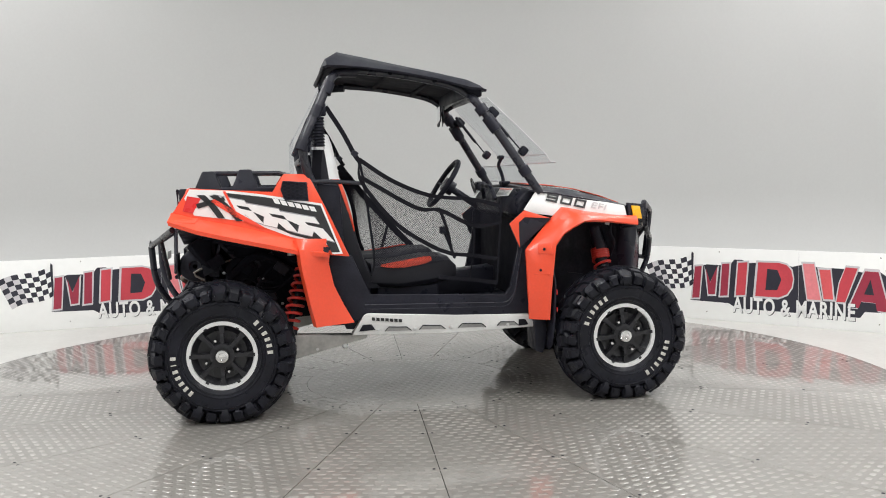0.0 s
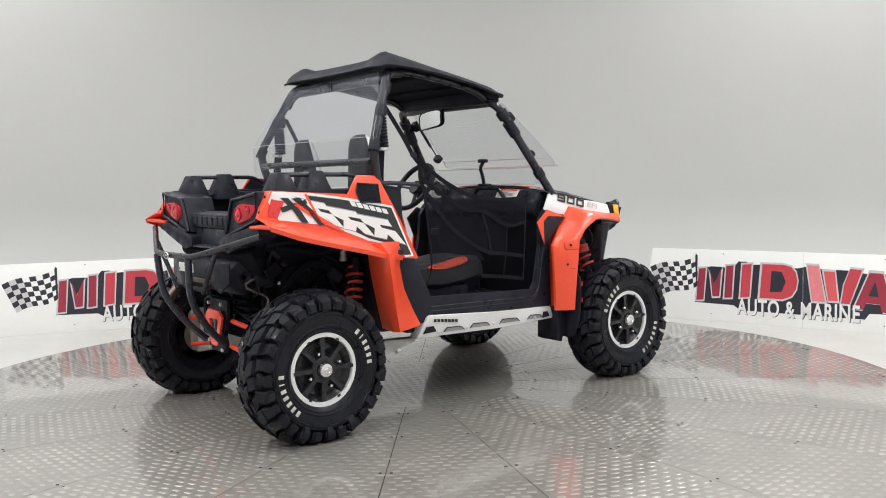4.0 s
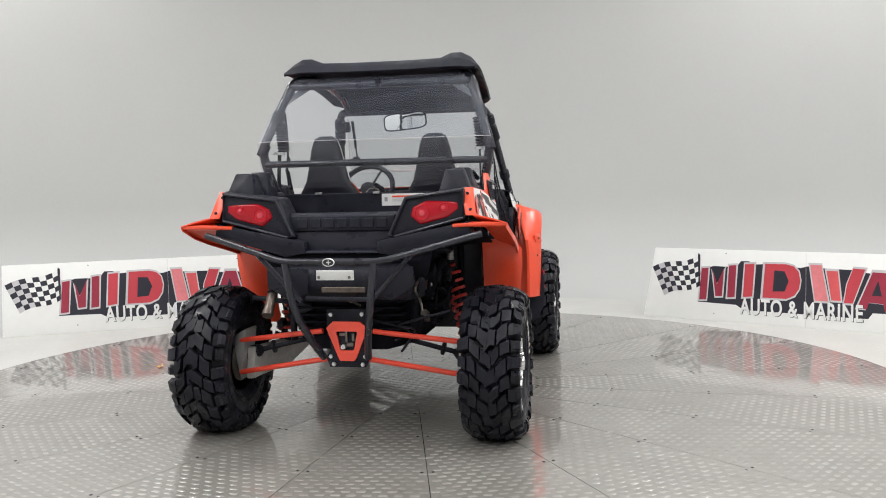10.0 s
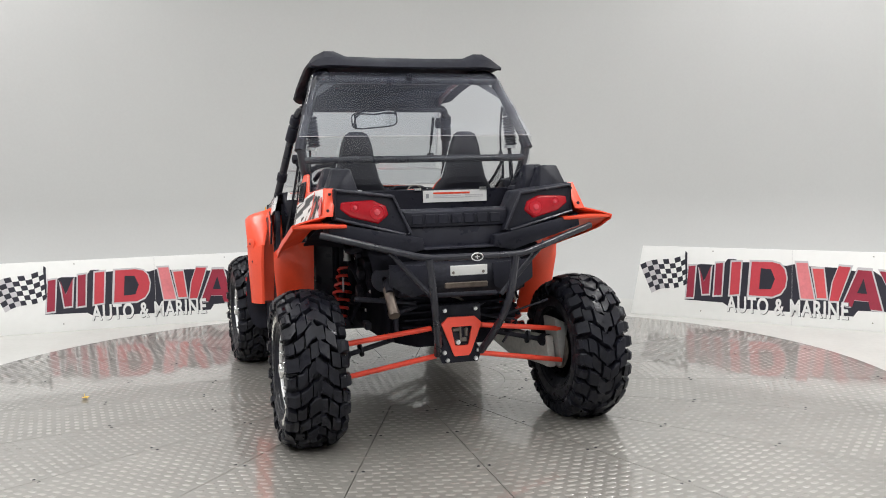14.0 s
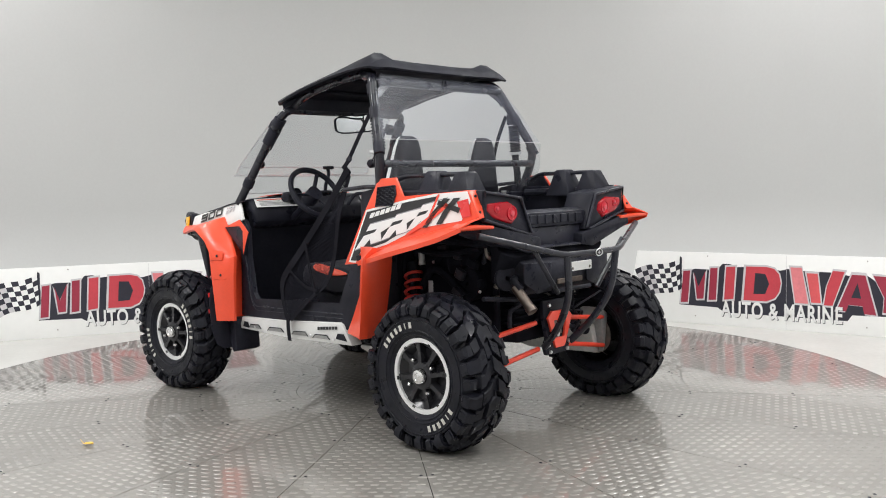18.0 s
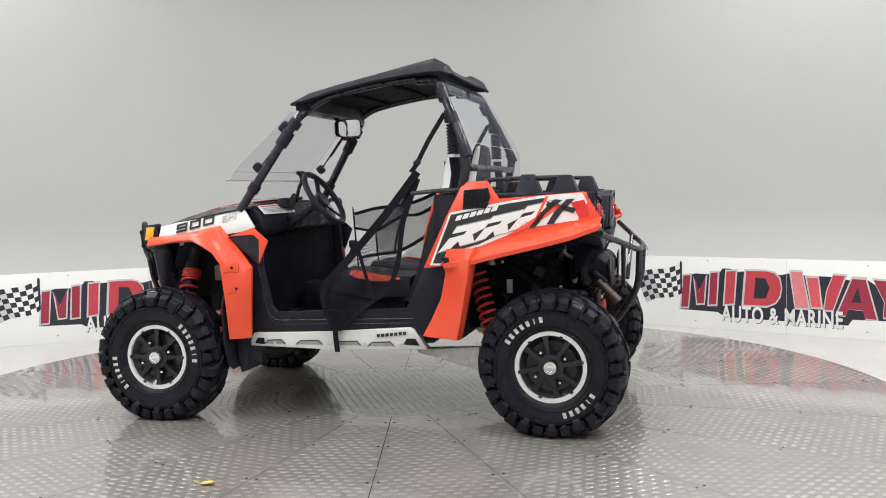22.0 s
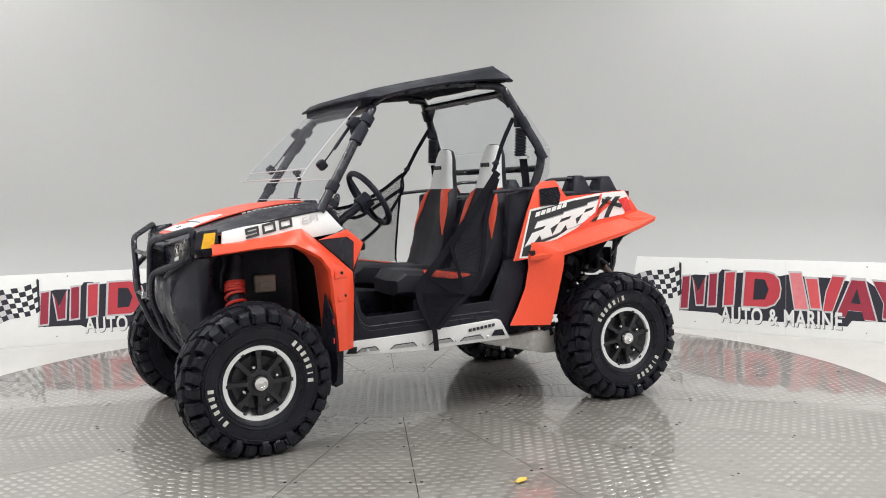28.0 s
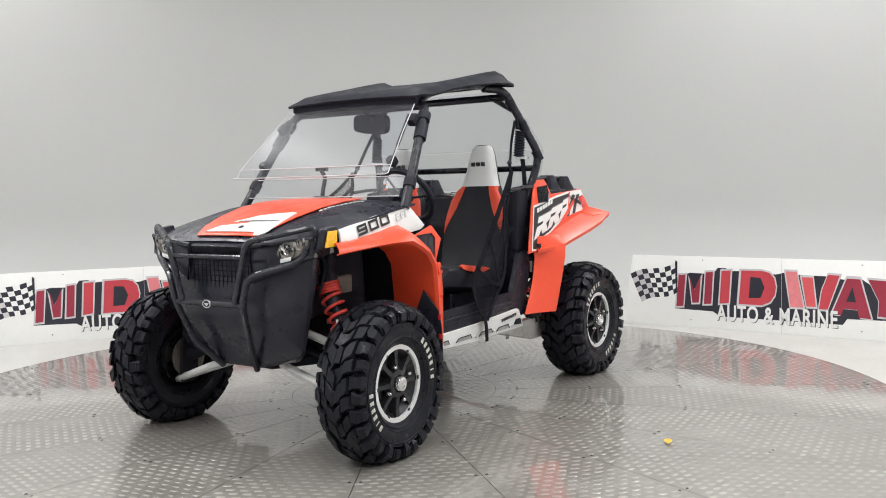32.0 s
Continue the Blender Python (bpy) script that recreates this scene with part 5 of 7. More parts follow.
for s, pts in ((1, [(-0.60, 0.62), (-0.75, 0.80), (-0.95, 0.62)]), (-1, [(-0.6, 0.66), (-0.85, 0.82), (-1.0, 0.66)])):
    bm = B()
    tube(bm, round_path([(pts[0][0], s * 0.36, pts[0][1]), (pts[1][0], s * 0.40, pts[1][1]), (pts[2][0], s * 0.36, pts[2][1])], 0.1), 0.02, 8)
    tube(bm, round_path([(-0.62, s * 0.40, 0.86), (-0.85, s * 0.43, 0.84), (-1.05, s * 0.40, 0.88)], 0.1), 0.016, 8)
    tube(bm, [(-0.52, s * 0.44, 0.50), (-0.56, s * 0.43, 0.96)], 0.018, 8)
    tube(bm, [(-1.06, s * 0.29, 0.44), (-1.08, s * 0.33, 0.96)], 0.016, 8)
    tube(bm, [(-0.60, s * 0.46, 0.93), (-1.12, s * 0.44, 0.90)], 0.018, 8)
    part("rear_frame", bm, M["liner"], buggy)
bm = B()
box(bm, (-0.77, 0.445, 0.68), (0.03, 0.004, 0.07), bevel=0.001)
part("frame_sticker", bm, M["greyink"], buggy, "small pale sticker")

# ---------------- front bodywork ----------------
hood_st = [(0.60, 1.135, 1.125, 1.110, 0.572), (0.75, 1.130, 1.118, 1.088, 0.568), (0.90, 1.112, 1.098, 1.060, 0.562), (1.05, 1.078, 1.060, 1.033, 0.555), (1.18, 1.035, 1.018, 1.005, 0.545), (1.27, 0.998, 0.985, 0.985, 0.50), (1.325, 0.965, 0.955, 0.955, 0.40)]


def hood_z(x, y):
    xs = [h[0] for h in hood_st]
    c = np.interp(x, xs, [h[1] for h in hood_st])
    e = np.interp(x, xs, [h[2] for h in hood_st])
    return float(c + (e - c) * min(1, abs(y) / 0.42) ** 2)


rows = []
for x, zc, ze, zo, yo in hood_st:
    ys = [0.42 * k for k in (1, 0.66, 0.33, 0, -0.33, -0.66, -1)]
    ys = [min(y, yo * 0.85) if y > 0 else max(y, -yo * 0.85) for y in ys]
    rows.append([(x, yo, zo)] + [(x, y, hood_z(x, y)) for y in ys] + [(x, -yo, zo)])
bm = B()
sheet(bm, rows, -0.008)
hood = part("hood", bm, M["blackg"], buggy, "glossy black hood")


def hood_skin(name, xs, wl, wr, lift, material, label, parent):
    rows = []
    for i, x in enumerate(xs):
        a, b = wl[i], wr[i]
        rows.append([(x, a + (b - a) * k / 6, hood_z(x, a + (b - a) * k / 6) + lift) for k in range(7)])
    bm = B()
    sheet(bm, rows, -0.004)
    return part(name, bm, material, parent, label)


hp = hood_skin("hood_panel", [0.66, 0.8, 0.95, 1.1, 1.22, 1.30], [0.29, 0.29, 0.28, 0.26, 0.235, 0.20], [-0.29, -0.29, -0.28, -0.26, -0.235, -0.20], 0.012, M["orange"], "orange hood panel", hood)
hood_skin("hood_graphic", [1.06, 1.085, 1.11, 1.17, 1.22, 1.278], [0.222, 0.224, 0.227, 0.232, 0.237, 0.236], [0.195, 0.10, 0.03, -0.045, -0.11, -0.16], 0.0155, M["white"], "white hood graphic", hood)
hood_skin("hood_graphic_leg", [1.2785, 1.290, 1.300], [0.235, 0.222, 0.207], [0.165, 0.172, 0.178], 0.0155, M["white"], "white tip of the hood graphic", hood)
hood_skin("hood_graphic_bar", [1.095, 1.105, 1.16, 1.172], [0.215, 0.217, 0.215, 0.20], [0.14, 0.07, 0.03, 0.05], 0.0172, M["silver"], "pale grey sweep", hood)
hood_skin("hood_graphic_bar", [1.169, 1.173, 1.181, 1.186], [0.215, 0.205, 0.10, 0.02], [0.19, 0.13, -0.02, -0.035], 0.0178, M["ink"], "thin dark slash", hood)
hood_skin("hood_graphic_bar", [1.192, 1.199, 1.21, 1.222], [0.05, 0.03, -0.03, -0.09], [-0.06, -0.075, -0.10, -0.125], 0.0176, M["orange"], "orange wedge", hood)
hood_skin("hood_emblem", [1.229, 1.233, 1.241, 1.249, 1.253], [0.045, 0.052, 0.056, 0.052, 0.045], [0.035, 0.028, 0.024, 0.028, 0.035], 0.0176, M["ink"], "small dark oval emblem", hood)
for s in (1, -1):
    for k in range(11):
        x0 = 0.70 + k * 0.026
        a, b = s * (0.325 - k * 0.004), s * (0.325 - k * 0.004 + 0.009)
        hood_skin("mark_bar", [x0, x0 + 0.018], [max(a, b)] * 2, [min(a, b)] * 2, 0.004, M["white"], "", hood)

for s in (1, -1):
    # white flank graphic with the engine size
    bm = B()
    sidepoly(bm, [(1.155, 0.943), (1.145, 1.012), (0.90, 1.062), (0.644, 1.107), (0.562, 1.004), (0.60, 0.985), (0.734, 0.966), (0.775, 1.008)], yF, s, -0.002, 0.012, 0.002)
    ff = part("front_fender", bm, M["white"], buggy, "white and orange plastic front fender")
    ARCH = [((1.203, 0.950), (1.203, 0.912, 0.600)), ((1.10, 0.955), (1.105, 0.925, 0.635)), ((1.00, 0.969), (1.02, 0.936, 0.67)), ((0.90, 0.984), (0.93, 0.943, 0.705)), ((0.81, 1.003), (0.853, 0.945, 0.735)), ((0.775, 1.008), (0.79, 0.916, 0.742)),
            ((0.70, 0.941), (0.734, 0.882, 0.745)), ((0.62, 0.862), (0.690, 0.822, 0.745)), ((0.554, 0.795), (0.682, 0.760, 0.745)), ((0.556, 0.70), (0.676, 0.70, 0.745)), ((0.562, 0.58), (0.666, 0.60, 0.742)), ((0.568, 0.430), (0.655, 0.430, 0.735))]
    rows = []
    for (xo, zo), (xi, zi, yi) in ARCH:
        y0 = min(yF(xo, zo), 0.672) + 0.010
        row = [(xo, s * (y0 - 0.012), zo)]
        for u in (0.0, 0.22, 0.45, 0.72, 1.0):
            row.append((xo + (xi - xo) * u, s * (y0 + (yi - y0) * math.sin(u * math.pi / 2)), zo + (zi - zo) * u))
        rows.append(row + [(xi + 0.002, s * (yi - 0.012), zi - 0.004)])
    bm = B()
    sheet(bm, rows, 0.006 * s)
    arch = part("wheel_arch", bm, M["orange"], ff, "orange plastic arch flared over the front wheel")
    rows = []
    for _, (x, z, yo) in ARCH[1:]:
        yi = 0.56 if x > 0.9 else 0.47
        rows.append([(x, s * (yo - 0.004), z), (x - 0.008, s * (yo * 0.5 + yi * 0.5), z + (0.012 if x > 0.8 else 0)), (x - (0.02 if x < 0.8 else 0), s * yi, z + (0.02 if x > 0.8 else 0.0))])
    bm = B()
    sheet(bm, rows, 0.006 * s)
    part("arch_liner", bm, M["orange"], arch)

    def yA(x, z):
        return 0.682 + 0.063 * math.sin(min(max((x - 0.556) / 0.122, 0), 1) * math.pi / 2)
    # raised wedges with bolts, shaped to shade like pressed pockets
    for x, z in ((0.635, 0.80), (0.618, 0.69)):
        bm = B()
        hull(bm, [(x + dx, s * (yA(x + dx, z) + dy), z + dz) for dx, dy, dz in ((0.034, -0.004, 0.034), (-0.034, -0.004, 0.030), (0.036, 0.013, -0.022), (-0.034, 0.011, -0.022), (0.036, -0.004, -0.030), (-0.034, -0.004, -0.030))], 0.002)
        part("pocket", bm, M["orange"], arch)
        bm = B()
        lathe(bm, [(0.0005, 0.006), (0.006, 0.005), (0.008, 0)], 10, Matrix.Translation((x - 0.005, s * (yA(x - 0.005, z) + 0.005), z + 0.002)) @ (Matrix.Identity(4) if s > 0 else Matrix.Rotation(math.pi, 4, "Z")))
        part("bolt", bm, M["black"], arch)
    bm = B()
    lathe(bm, [(0.0005, 0.006), (0.007, 0.005), (0.009, 0)], 10, Matrix.Translation((1.165, s * (yF(1.165, 0.925) + 0.022), 0.932)) @ (Matrix.Identity(4) if s > 0 else Matrix.Rotation(math.pi, 4, "Z")))
    part("bolt", bm, M["black"], arch)
    # black and orange corner behind the arch
    bm = B()
    sidepoly(bm, [(0.704, 0.956), (0.555, 1.003), (0.473, 0.933), (0.528, 0.80)], lambda x, z: 0.628, s, 0.0, 0.01, 0.002)
    part("corner_panel", bm, M["blackg"], ff, "black corner panel")
    bm = B()
    sidepoly(bm, [(0.704, 0.956), (0.555, 1.003), (0.473, 0.933), (0.529, 0.806), (0.522, 0.94), (0.556, 0.968)], lambda x, z: 0.628, s, 0.004, 0.01, 0.002)
    part("corner_trim", bm, M["orange"], ff, "orange corner trim")
    # engine size
    ang = math.atan2(1.05 - 0.985, 0.30)
    dx = Vector((-s * math.cos(ang) * 1.0, 0, s * math.sin(ang))) if s > 0 else Vector((math.cos(ang), 0, -math.sin(ang)))
    upv = Vector((math.sin(ang), -s * 0.30, math.cos(ang))).normalized()
    nv = dx.cross(upv).normalized()
    upv = nv.cross(dx).normalized()
    marks = (("900", 0.926, 1.023, 0.072, 0.25, "blackv"), ("EFI", 0.725, 1.054, 0.050, 0.09, "silver")) if s > 0 else (("900", 0.806, 1.047, 0.072, 0.24, "blackv"), ("EFI", 0.988, 1.012, 0.048, 0.09, "silver"))
    for txt, cx, cz, size, wd, mt in marks:
        c3 = Vector((cx, s * (yF(cx, cz) + 0.003), cz))
        m = Matrix(((dx.x, upv.x, nv.x, c3.x), (dx.y, upv.y, nv.y, c3.y), (dx.z, upv.z, nv.z, c3.z), (0, 0, 0, 1)))
        if txt == "900":
            square_digits(txt, wd, size * 0.66, m, M[mt], ff)
        else:
            words(txt, size, m, M[mt], "writing", ff, "grey outline writing", 0.001, shear=0.15, width=wd)
    # amber marker in its black surround
    bm = B()
    hull(bm, [(1.275, s * 0.535, 0.93), (1.262, s * 0.545, 1.017), (1.165, s * 0.562, 1.028), (1.165, s * 0.565, 0.938), (1.275, s * 0.49, 0.93), (1.26, s * 0.50, 1.017), (1.165, s * 0.52, 1.028), (1.165, s * 0.52, 0.935)], 0.006)
    mk = part("marker_housing", bm, M["blackg"], buggy, "black marker lamp housing")
    bm = B()
    ngon(bm, [(1.246, s * 0.554, 0.937), (1.229, s * 0.559, 1.008), (1.178, s * 0.565, 1.012), (1.190, s * 0.569, 0.942)], Vector((0, s * 0.008, 0)), 0.002)
    part("amber_marker", bm, M["amber"], mk, "amber side marker lens")

# nose
bm = B()
hull(bm, [(x, s * y, z) for s in (1, -1) for x, y, z in ((1.318, 0.20, 0.945), (1.25, 0.50, 0.96), (1.185, 0.47, 0.865), (1.335, 0.21, 0.66), (1.335, 0.27, 0.80), (1.343, 0.285, 0.71), (1.333, 0.29, 0.62), (1.30, 0.36, 0.80), (1.212, 0.42, 0.63), (1.226, 0.40, 0.45), (1.24, 0.12, 0.37), (1.16, 0.46, 0.93), (1.15, 0.30, 0.40))], 0.012)
nose = part("front_fascia", bm, M["blackg"], buggy, "glossy black front fascia")
for s in (1, -1):
    bm = B()
    hull(bm, [(1.345, s * 0.19, 0.945), (1.345, s * 0.21, 0.79), (1.288, s * 0.515, 0.90), (1.284, s * 0.535, 0.985), (1.22, s * 0.25, 0.94), (1.15, s * 0.52, 0.975), (1.15, s * 0.5, 0.9), (1.2, s * 0.3, 0.80)], 0.006)
    bez = part("headlight_bezel", bm, M["blackg"], nose, "glossy black headlight bezel")
    bm = B()
    tube(bm, [(1.347, s * 0.20, 0.945), (1.286, s * 0.532, 0.983), (1.290, s * 0.515, 0.902), (1.347, s * 0.21, 0.79)], 0.010, 8, closed=True)
    part("bezel_rim", bm, M["tube"], nose)
    # lens shell with bowls in it
    f = [(1.326, 0.346, 0.912), (1.323, 0.363, 0.952), (1.311, 0.428, 0.976), (1.296, 0.513, 0.982), (1.297, 0.506, 0.952), (1.306, 0.459, 0.903), (1.319, 0.383, 0.875)]
    bm = B()
    hull(bm, [(x + 0.002, s * y, z) for x, y, z in f] + [(x - 0.06, s * (y - 0.01), z) for x, y, z in f], 0.004)
    part("headlight", bm, M["steel"], nose, "headlight with a bright faceted reflector")
    def bx(y, lift):
        return 1.345 - (y - 0.19) * 0.176 + lift
    for dy, dz, rr, mt in ((0.405, 0.925, 0.040, "steel"), (0.468, 0.953, 0.025, "steel"), (0.405, 0.925, 0.019, "chrome")):
        bm = B()
        lathe(bm, [(rr, 0.0), (rr * 0.93, 0.005), (rr * 0.6, -0.001), (0.001, 0.003)], 20, Matrix.Translation((bx(dy, 0.010 + (0.004 if mt == "mirror" else 0)), s * dy, dz)) @ Matrix.Rotation(radians(-90 + s * 10), 4, "Z"))
        part("lamp_bowl", bm, M[mt], nose)
    # chrome, grey and black facets paint the reflector's bright spots and dark patches
    rnd = random.Random(5)
    for k in range(26):
        y, z = 0.365 + 0.125 * rnd.random(), 0.0
        z = 0.905 + 0.035 * rnd.random() + (y - 0.365) * 0.30
        bm = B()
        w, h = 0.004 + 0.007 * rnd.random(), 0.004 + 0.007 * rnd.random()
        hull(bm, [(bx(y, 0.011) + q * 0.004, s * (y + a * w), z + b * h) for q, a, b in ((0, -1, -1), (0, 1, -1), (0, 1, 1), (0, -1, 1), (1, rnd.uniform(-.5, .5), rnd.uniform(-.5, .5)))], 0.0)
        part("reflector_facet", bm, M[("grey", "dark", "rimb", "chrome", "dark")[k % 5]], nose)
    bm = B()
    hull(bm, [(bx(0.375 + a * 0.02, 0.012) + q * 0.003, s * (0.375 + 0.028 * a + 0.025), 0.888 + b * 0.009 + a * 0.006) for q in (0, 1) for a in (-1, 1) for b in (-1, 1)], 0.001)
    part("parking_lamp", bm, M["white"], nose, "white lamp strip")
    bm = B()
    lathe(bm, [(0.0005, 0.005), (0.009, 0.004), (0.011, 0)], 12, Matrix.Translation((1.262, s * 0.515, 0.905)) @ Matrix.Rotation(radians(-90 + s * 40), 4, "Z"))
    part("bolt", bm, M["steel"], nose)
# grille
bm = B()
for k in range(9):
    tube(bm, [(1.337, -0.19, 0.71 + k * 0.024), (1.337, 0.19, 0.71 + k * 0.024)], 0.002, 5)
for k in range(14):
    tube(bm, [(1.338, -0.18 + k * 0.0277, 0.70), (1.338, -0.18 + k * 0.0277, 0.92)], 0.002, 5)
part("grille", bm, M["liner"], nose, "black mesh grille")
bm = B()
hull(bm, [(1.33, y, z) for y in (-0.2, 0.2) for z in (0.905, 0.95)] + [(1.375, y, 0.945) for y in (-0.15, 0.15)] + [(1.30, y, 0.96) for y in (-0.2, 0.2)], 0.006)
part("nose_lip", bm, M["black"], nose)
# bull bar
def bull_side(s):
    bm = B()
    return tube(bm, round_path([(1.42, s * 0.176, 0.695), (1.42, s * 0.258, 0.970), (1.264, s * 0.532, 1.033), (1.302, s * 0.473, 0.882), (1.42, s * 0.255, 0.812), (1.42, s * 0.222, 0.685), (1.345, s * 0.185, 0.49), (1.24, s * 0.11, 0.365)], 0.045), 0.0155, 10)


bull = part("bull_bar", bull_side(1), M["tube"], buggy, "black tubular bull bar")
part("side_loop", bull_side(-1), M["tube"], bull)
bm = B()
tube(bm, [(1.415, -0.235, 0.90), (1.415, 0.235, 0.90)], 0.011, 10)
part("cross_tube", bm, M["tube"], bull)
bm = B()
tube(bm, [(1.415, -0.215, 0.688), (1.415, 0.215, 0.688)], 0.013, 10)
part("cross_tube", bm, M["tube"], bull)
bm = B()
seat_m = Matrix.Translation((1.428, 0, 0.688)) @ Matrix.Rotation(radians(-90), 4, "Z") @ Matrix.Diagonal((1, 1, 0.72, 1))
lathe(bm, [(0.001, 0.0), (0.0215, 0.0), (0.0215, 0.0035), (0.026, 0.0035), (0.027, 0.0)], 24, seat_m)
badge = part("badge", bm, M["alu"], bull, "small oval badge with a bright rim")
bm = B()
lathe(bm, [(0.001, 0.0015), (0.0212, 0.0015)], 24, seat_m)
part("badge_face", bm, M["blackg"], badge, "black face")
bm = B()
hull(bm, [(1.4298 + d, y, 0.688 + z) for d in (0, 0.0015) for y, z in ((-0.016, 0.003), (0.016, 0.003), (0.0, -0.011))], 0)
part("badge_mark", bm, M["alu"], badge)
bm = B()
hull(bm, [(1.247 + d, y, z) for d in (0, 0.003) for y, z in ((-0.075, 0.412), (-0.03, 0.400), (-0.03, 0.417), (-0.072, 0.428))], 0)
part("fascia_sticker", bm, M["white"], nose, "small white sticker")
bm = B()
hull(bm, [(1.19, y, 0.36) for y in (-0.16, 0.16)] + [(1.19, y, 0.40) for y in (-0.16, 0.16)] + [(0.6, y, z) for y in (-0.3, 0.3) for z in (0.33, 0.38)], 0.006)
part("skid_plate", bm, M["black"], buggy)
# front running gear
for s in (1, -1):
    spring("front_shock", (1.06, s * 0.412, 0.715), (1.074, s * 0.525, 0.475), 0.046, 0.0078, 6, M["spring"], "red coil spring on a dark damper")
    for a, b, c in (((1.14, 0.17, 0.378), (0.84, 0.17, 0.378), (1.095, 0.632, 0.218)), ((1.10, 0.22, 0.55), (0.86, 0.22, 0.55), (1.06, 0.58, 0.435))):
        bm = B()
        tube(bm, [(a[0], s * a[1], a[2]), (c[0], s * c[1], c[2])], 0.019, 10)
        tube(bm, [(b[0], s * b[1], b[2]), (c[0], s * c[1], c[2])], 0.016, 10)
        part("control_arm", bm, M["aluw"], buggy, "white tubular control arm")
    bm = B()
    hull(bm, [(1.0, s * 0.575, 0.48), (1.10, s * 0.575, 0.48), (1.0, s * 0.58, 0.20), (1.12, s * 0.58, 0.20), (1.0, s * 0.63, 0.40), (1.10, s * 0.63, 0.27)], 0.01)
    part("steering_knuckle", bm, M["dark"], buggy)
    bm = B()
    lathe(bm, [(0.05, 0.0), (0.105, 0.0), (0.105, 0.006), (0.05, 0.006)], 40, Matrix.Translation((1.05, s * 0.60, 0.335)), closed=True)
    part("brake_disc", bm, M["steel"], buggy, "steel brake disc")
    bm = B()
    tube(bm, [(1.02, s * 0.14, 0.47), (1.04, s * 0.36, 0.41), (1.05, s * 0.58, 0.345)], [0.04, 0.013, 0.035], 12)
    part("drive_shaft", bm, M["dark"], buggy)
    bm = B()
    rod(bm, (1.035, s * 0.38, 0.89), (1.058, s * 0.402, 0.755), 0.034, 14)
    rod(bm, (1.05, s * 0.395, 0.80), (1.06, s * 0.405, 0.745), 0.043, 14)
    part("shock_tower", bm, M["black"], buggy)
    bm = B()
    ca, cb = Vector((1.058, s * 0.398, 0.762)), Vector((1.06, s * 0.412, 0.715))
    cu = (cb - ca).normalized().orthogonal().normalized()
    cv = (cb - ca).normalized().cross(cu)
    tube(bm, [ca + (cb - ca) * (i / 56) + (cu * math.cos(i * math.pi / 7) + cv * math.sin(i * math.pi / 7)) * 0.046 for i in range(57)], 0.0072, 7)
    rod(bm, ca, cb, 0.042, 16)
    part("helper_spring", bm, M["spring"], buggy, "red tightly wound helper spring")
    bm = B()
    rod(bm, (1.085, s * 0.47, 0.60), (1.09, s * 0.49, 0.54), 0.006, 8)
    part("damper_sticker", bm, M["white"], buggy)
    bm = B()
    ngon(bm, [(0.66, s * 0.66, 0.44), (0.60, s * 0.655, 0.43), (0.605, s * 0.645, 0.25), (0.645, s * 0.645, 0.235), (0.665, s * 0.65, 0.30)], Vector((0, -s * 0.16, 0)), 0.004)
    ngon(bm, [(0.700, s * 0.678, 0.705), (0.690, s * 0.60, 0.54), (0.682, s * 0.53, 0.44), (0.675, s * 0.53, 0.27), (0.672, s * 0.69, 0.26), (0.672, s * 0.735, 0.29), (0.675, s * 0.765, 0.38), (0.684, s * 0.768, 0.53), (0.690, s * 0.755, 0.61)], Vector((-0.006, 0, 0)), 0.002)
    part("mud_flap", bm, M["black"], buggy, "black rubber mud flap")
    for z in (0.577, 0.485):
        bm = B()
        box(bm, (0.689, s * 0.762, z), (0.004, 0.014, 0.026), bevel=0.001)
        part("flap_mark", bm, M["refl"], buggy, "small red mark")
    bm = B()
    ngon(bm, [(0.80, s * 0.34, 0.92), (0.74, s * 0.34, 0.92), (0.70, s * 0.34, 0.46), (0.98, s * 0.34, 0.46), (0.98, s * 0.34, 0.62), (0.82, s * 0.34, 0.64)], Vector((0, -s * 0.02, 0)), 0.004)
    part("inner_panel", bm, M["dark"], buggy)
    # dark sheet added to close the view through the wheel housing
    bm = B()
    sheet(bm, [[(0.76, s * 0.36, z), (0.90, s * 0.315, z), (1.02, s * 0.30, z), (1.10, s * 0.335, z), (1.17, s * 0.40, z + 0.02)] for z in (0.60, 0.72, 0.84, 0.955)], 0.006)
    part("inner_fender", bm, M["dark"], buggy, "black sheet added to keep the front wheel housing dark")
    bm = B()
    tube(bm, smooth_path([(1.13, s * 0.40, 0.93), (1.11, s * 0.43, 0.86), (1.13, s * 0.44, 0.80), (1.12, s * 0.40, 0.72)], 5), 0.007, 7)
    part("brake_hose", bm, M["dark"], buggy, "black brake hose")
bm = B()
hull(bm, [(x, y, z) for x in (0.70, 1.08) for y in (-0.22, 0.22) for z in (0.40, 0.68)], 0.02)
part("front_frame", bm, M["dark"], buggy)
bm = B()
box(bm, (1.155, 0, 0.66), (0.11, 0.46, 0.46), bevel=0.012)
part("radiator", bm, M["dark"], buggy, "dark radiator behind the grille")

# ---------------- cage, roof, screens ----------------
def rear_leg(s):
    bm = B()
    return tube(bm, round_path([(-0.30, s * 0.415, 1.744), (-0.40, s * 0.45, 1.742), (-0.435, s * 0.487, 1.715), (-0.60, s * 0.605, 1.365), (-0.585, s * 0.585, 1.25), (-0.53, s * 0.545, 1.10)], 0.06), 0.0235, 12)


